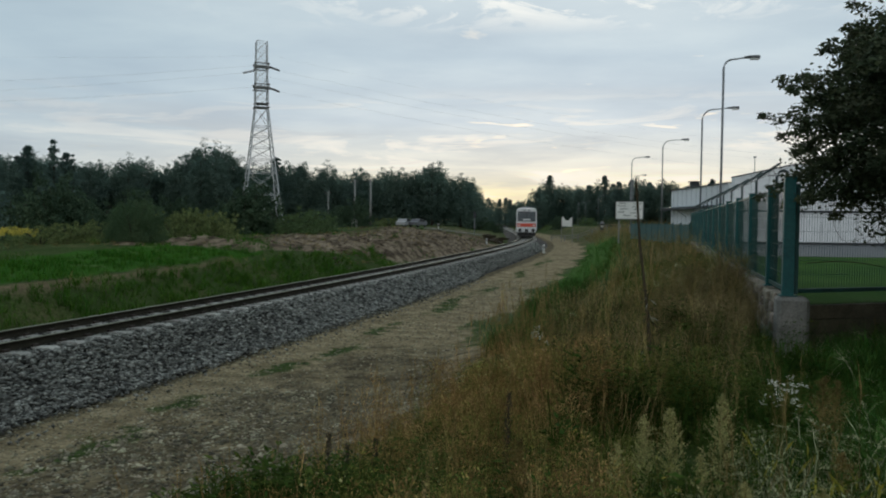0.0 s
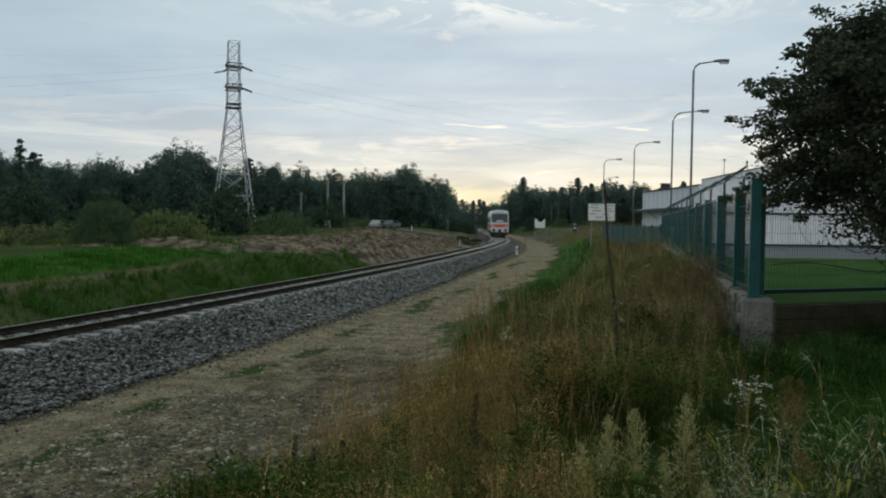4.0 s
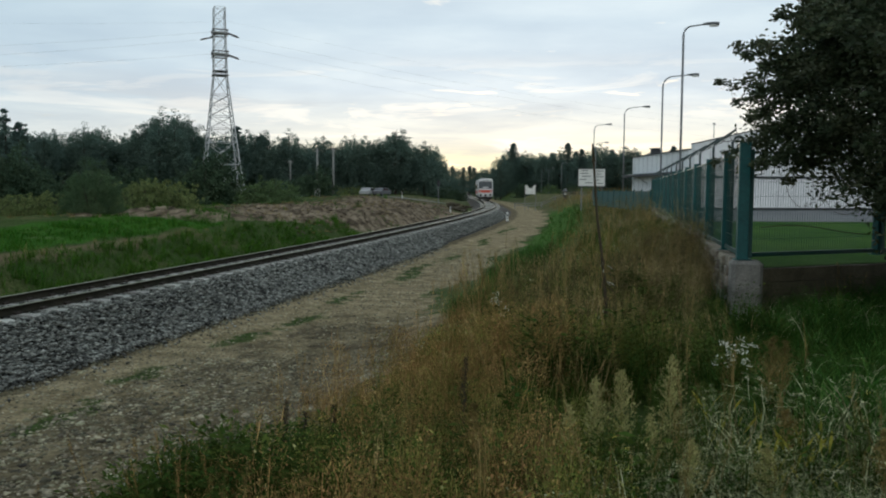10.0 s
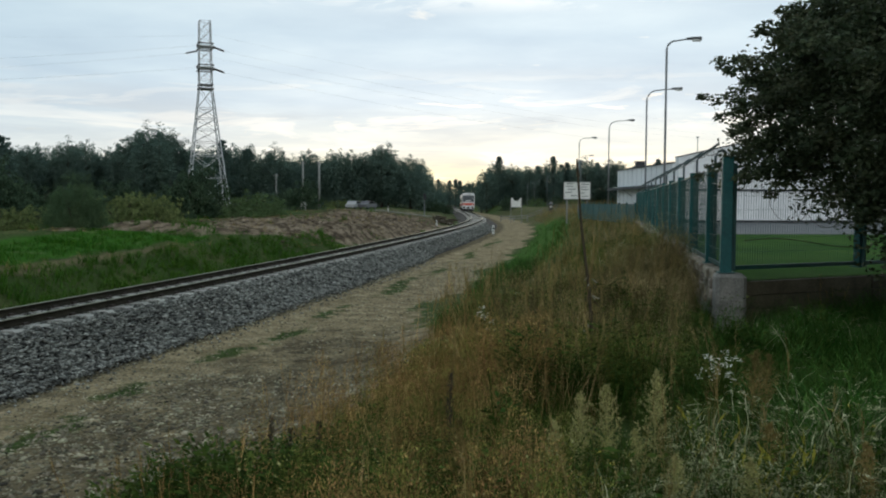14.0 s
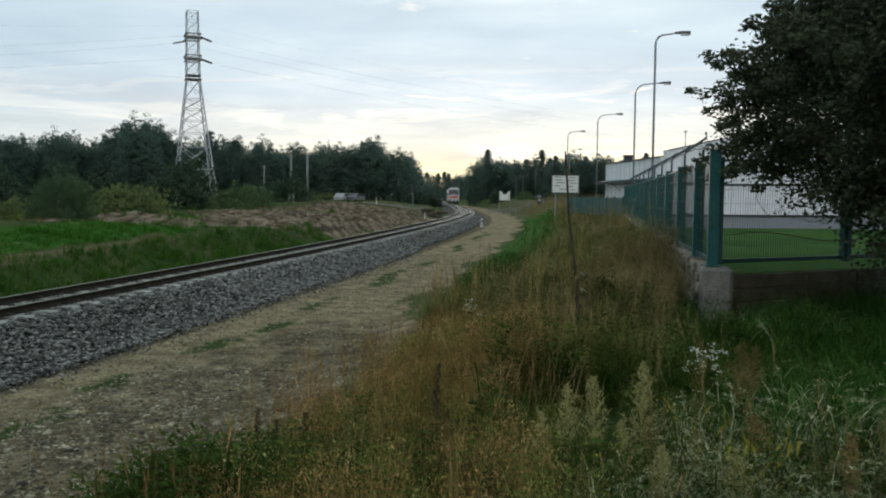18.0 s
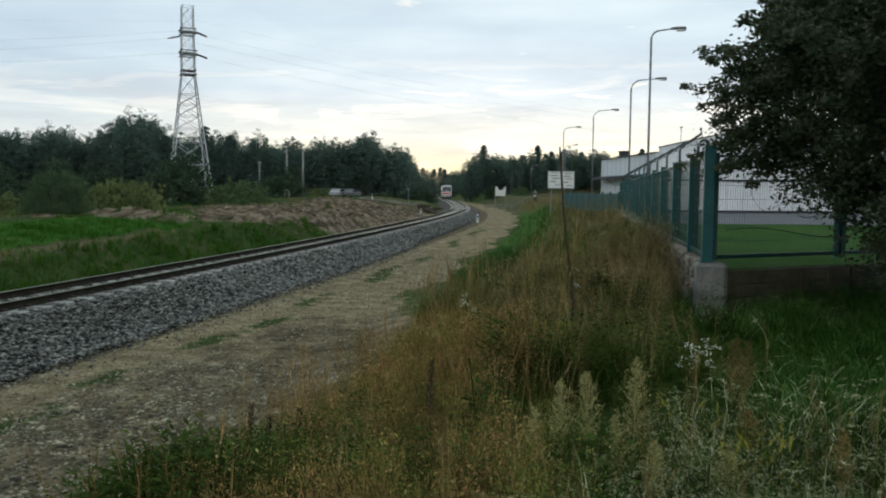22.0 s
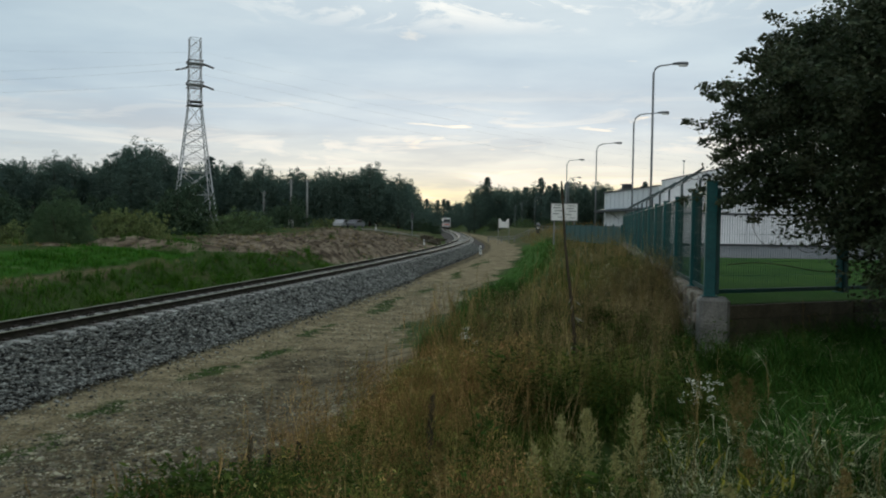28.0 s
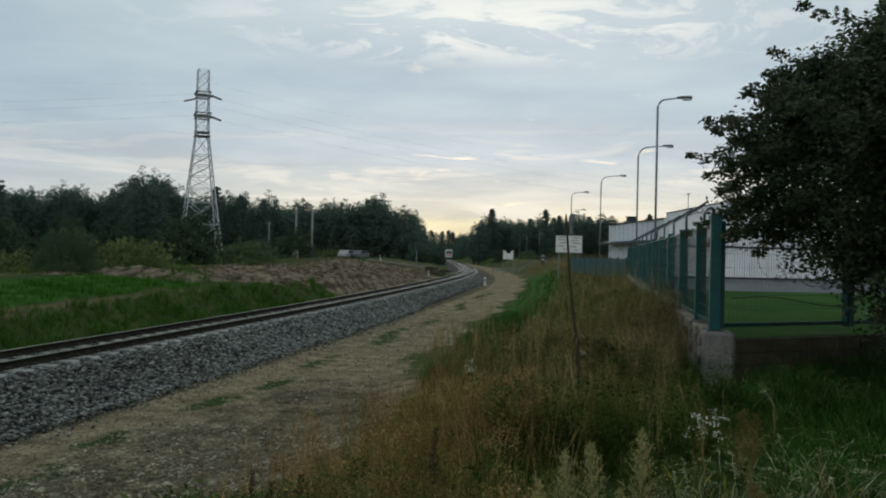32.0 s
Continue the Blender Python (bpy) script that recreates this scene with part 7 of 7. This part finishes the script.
def make_small():
    x, y = -12.2, 109.3
    m = thing("utility_cabinet", pose(x, y, gz(x, y), 0, 0, 8), "small white utility cabinet by the road", "cabinet")
    h = 2.15 - gz(x, y)
    part("body", Builder().box((0, 0, h / 2), (0.78, 0.5, h), bevel=0.02), "sign_white", m)
    part("door", Builder().box((0, -0.26, h / 2), (0.66, 0.02, h - 0.15)), "sign_white", m)
    part("roof", Builder().box((0, 0, h + 0.02), (0.86, 0.58, 0.05)), "galva", m)
    # road strip behind the spoil
    r = Builder()
    pts = [(-24, 104), (-14, 108.5), (-8, 113), (-2, 118.5), (6, 124)]
    for (x0, y0), (x1, y1) in zip(pts[:-1], pts[1:]):
        r.quad((x0, y0 - 1.6, gz(x0, y0) + 0.10), (x1, y1 - 1.6, gz(x1, y1) + 0.10), (x1, y1 + 1.6, gz(x1, y1) + 0.14), (x0, y0 + 1.6, gz(x0, y0) + 0.14))
    tagged(part("road", r, "asphalt"), "pale narrow asphalt road behind the spoil bank", "road", kind="structure")
    make_car(-6.9, 140.0, 74, "car_white_shaded", "white car parked by the road")
    make_car(-4.5, 141.0, 66, "car_grey", "grey car parked by the road")
    # pale sheet banner on posts, far right of the line
    x, y = 18.3, 118.6
    m = thing("roadside_banner", pose(x, y, gz(x, y), 0, 0, -8), "torn white banner between two posts", "banner")
    g = gz(x, y)
    b = Builder()
    n = 8
    for i in range(n + 1):
        px = -0.75 + 1.5 * i / n
        dz = (0.05, 0.0, 0.22, 0.50, 0.42, 0.55, 0.30, 0.06, 0.0)[i]
        b.v += [(px, 0.05 * math.sin(i * 1.1), 1.45 - g), (px, 0.05 * math.sin(i * 1.1), 2.85 - dz - g)]
        b.v += [(px, 0.03 + 0.05 * math.sin(i * 1.1), 1.45 - g), (px, 0.03 + 0.05 * math.sin(i * 1.1), 2.85 - dz - g)]
    for i in range(n):
        k = 4 * i
        b.f += [(k, k + 4, k + 5, k + 1), (k + 2, k + 3, k + 7, k + 6), (k + 1, k + 5, k + 7, k + 3), (k, k + 2, k + 6, k + 4)]
    part("cloth", b, "sign_white", m)
    for sx in (-0.8, 0.8):
        part("post", Builder().box((sx, 0, (2.9 - g) / 2), (0.08, 0.08, 2.9 - g)), "wood_pole", m)
    # small dark hut-like kiosk
    x, y = 23.4, 118.0
    g = gz(x, y)
    m = thing("crossing_kiosk", pose(x, y, g, 0, 0, -10), "small dark kiosk with a pointed roof and pale window", "kiosk")
    part("body", Builder().box((0, 0, 0.62), (0.52, 0.52, 1.25), bevel=0.03), "dark_trim", m)
    part("roof", Builder().box((0, 0, 1.45), (0.74, 0.74, 0.42), taper=0.15), "roof_felt", m)
    part("window", Builder().box((0, -0.27, 0.85), (0.36, 0.04, 0.32)), "diffuser", m)
    # low barrier of pale rails across the far right
    f = thing("roadside_railing", pose(0, 0, 0), "low grey roadside railing with posts", "railing")
    p0, p1 = Vector((17.0, 126.0, 0)), Vector((40.0, 112.0, 0))
    for i in range(13):
        p = p0.lerp(p1, i / 12)
        z = gz(p.x, p.y)
        part("post", Builder().box((p.x, p.y, z + 0.45), (0.12, 0.12, 0.95)), "wood_pole", f)
    for zz in (0.5, 0.85):
        b = Builder()
        for i in range(12):
            a, c = p0.lerp(p1, i / 12), p0.lerp(p1, (i + 1) / 12)
            b.tube([(a.x, a.y - 0.08, gz(a.x, a.y) + zz), (c.x, c.y - 0.08, gz(c.x, c.y) + zz)], 0.05, 5)
        part("rail", b, "wood_pole", f)
    # crossing posts and signal by the line
    for x, y, h, lab in ((5.6, 104.0, 0.7, "short white post beside the track"), (-0.8, 122.0, 0.9, "short white post beside the track")):
        m = thing("track_post", pose(x, y, gz(x, y)), lab, "post", "white posts by the track")
        part("shaft", Builder().box((0, 0, h / 2), (0.16, 0.16, h), bevel=0.02), "sign_white", m)
        part("band", Builder().box((0, 0, h * 0.7), (0.17, 0.17, 0.14)), "dark_trim", m)
    x, y = 4.8, 124.0
    g = gz(x, y)
    m = thing("signal_post", pose(x, y, g), "slim dark railway signal on a post", "signal")
    part("post", Builder().tube([(0, 0, 0), (0, 0, 3.4)], 0.06, 8), "galva", m)
    part("signal_head", Builder().box((0, -0.08, 3.1), (0.42, 0.16, 0.95), bevel=0.05), "dark_trim", m)
    part("lens", Builder().tube([(0, -0.17, 3.35), (0, -0.20, 3.35)], 0.10, 10).tube([(0, -0.17, 2.95), (0, -0.20, 2.95)], 0.10, 10), "car_glass", m)
    # spoil heaps: clods on the bank beyond the track
    out = []
    n = 5200
    yy = rng.uniform(46, 112, n)
    s = -rng.uniform(5.2, 20, n)
    sl = line_slope(yy)
    c = 1 / np.sqrt(1 + sl ** 2)
    xx, yq = line_x(yy) + s * c, yy - s * c * sl
    v, f = stone_shape(91)
    out.append(scatter(v, f, np.stack([xx, yq, ground_z(xx, yq)], -1), rng.uniform(0, 6.28, n), rng.uniform(0.03, 0.11, n) * np.where(rng.uniform(0, 1, n) < 0.14, 2.2, 1.0), squash=np.stack([rng.uniform(0.8, 1.6, n), rng.uniform(0.8, 1.5, n), rng.uniform(0.5, 0.9, n)], -1)))
    tagged(part("soil_clods", big_mesh("soil_clods", *join_arrays(out)), "soil"), "brown clods of dug-up soil on the bank", "soil", kind="stuff")
    # dark heap of old sleepers by the line
    gg = random.Random(12)
    for k in range(26):
        y = gg.uniform(113, 136)
        x = float(line_x(y)) - gg.uniform(3.0, 6.2)
        rz, L = gg.uniform(30, 120), gg.uniform(1.6, 2.7)
        z = gz(x, y) + (0.24 if k % 3 == 2 else 0.0)
        ob = part("old_sleeper", Builder().box((0, 0, 0.13), (L, 0.26, 0.24), bevel=0.02), "stake", at=pose(x, y, z + 0.02, gg.uniform(-4, 4), gg.uniform(-5, 5), rz))
        tagged(ob, "dark discarded timber sleeper lying beside the track", "timber", "discarded sleepers")


# ---------------------------------------------------------------- build all, small pieces last
make_building()
make_yard()
make_fence()
make_far_fence()
make_lamps()
make_billboard()
make_marker()
make_pylon()
make_cables()
make_poles()
make_fruit_tree()
make_forest()
make_bushes()
make_stake()
make_small()
train = make_train()
make_flowers()
make_weeds()
make_ballast()
make_plinth()
make_railway()


def motions():
    walk(train, train_rows())


motions()
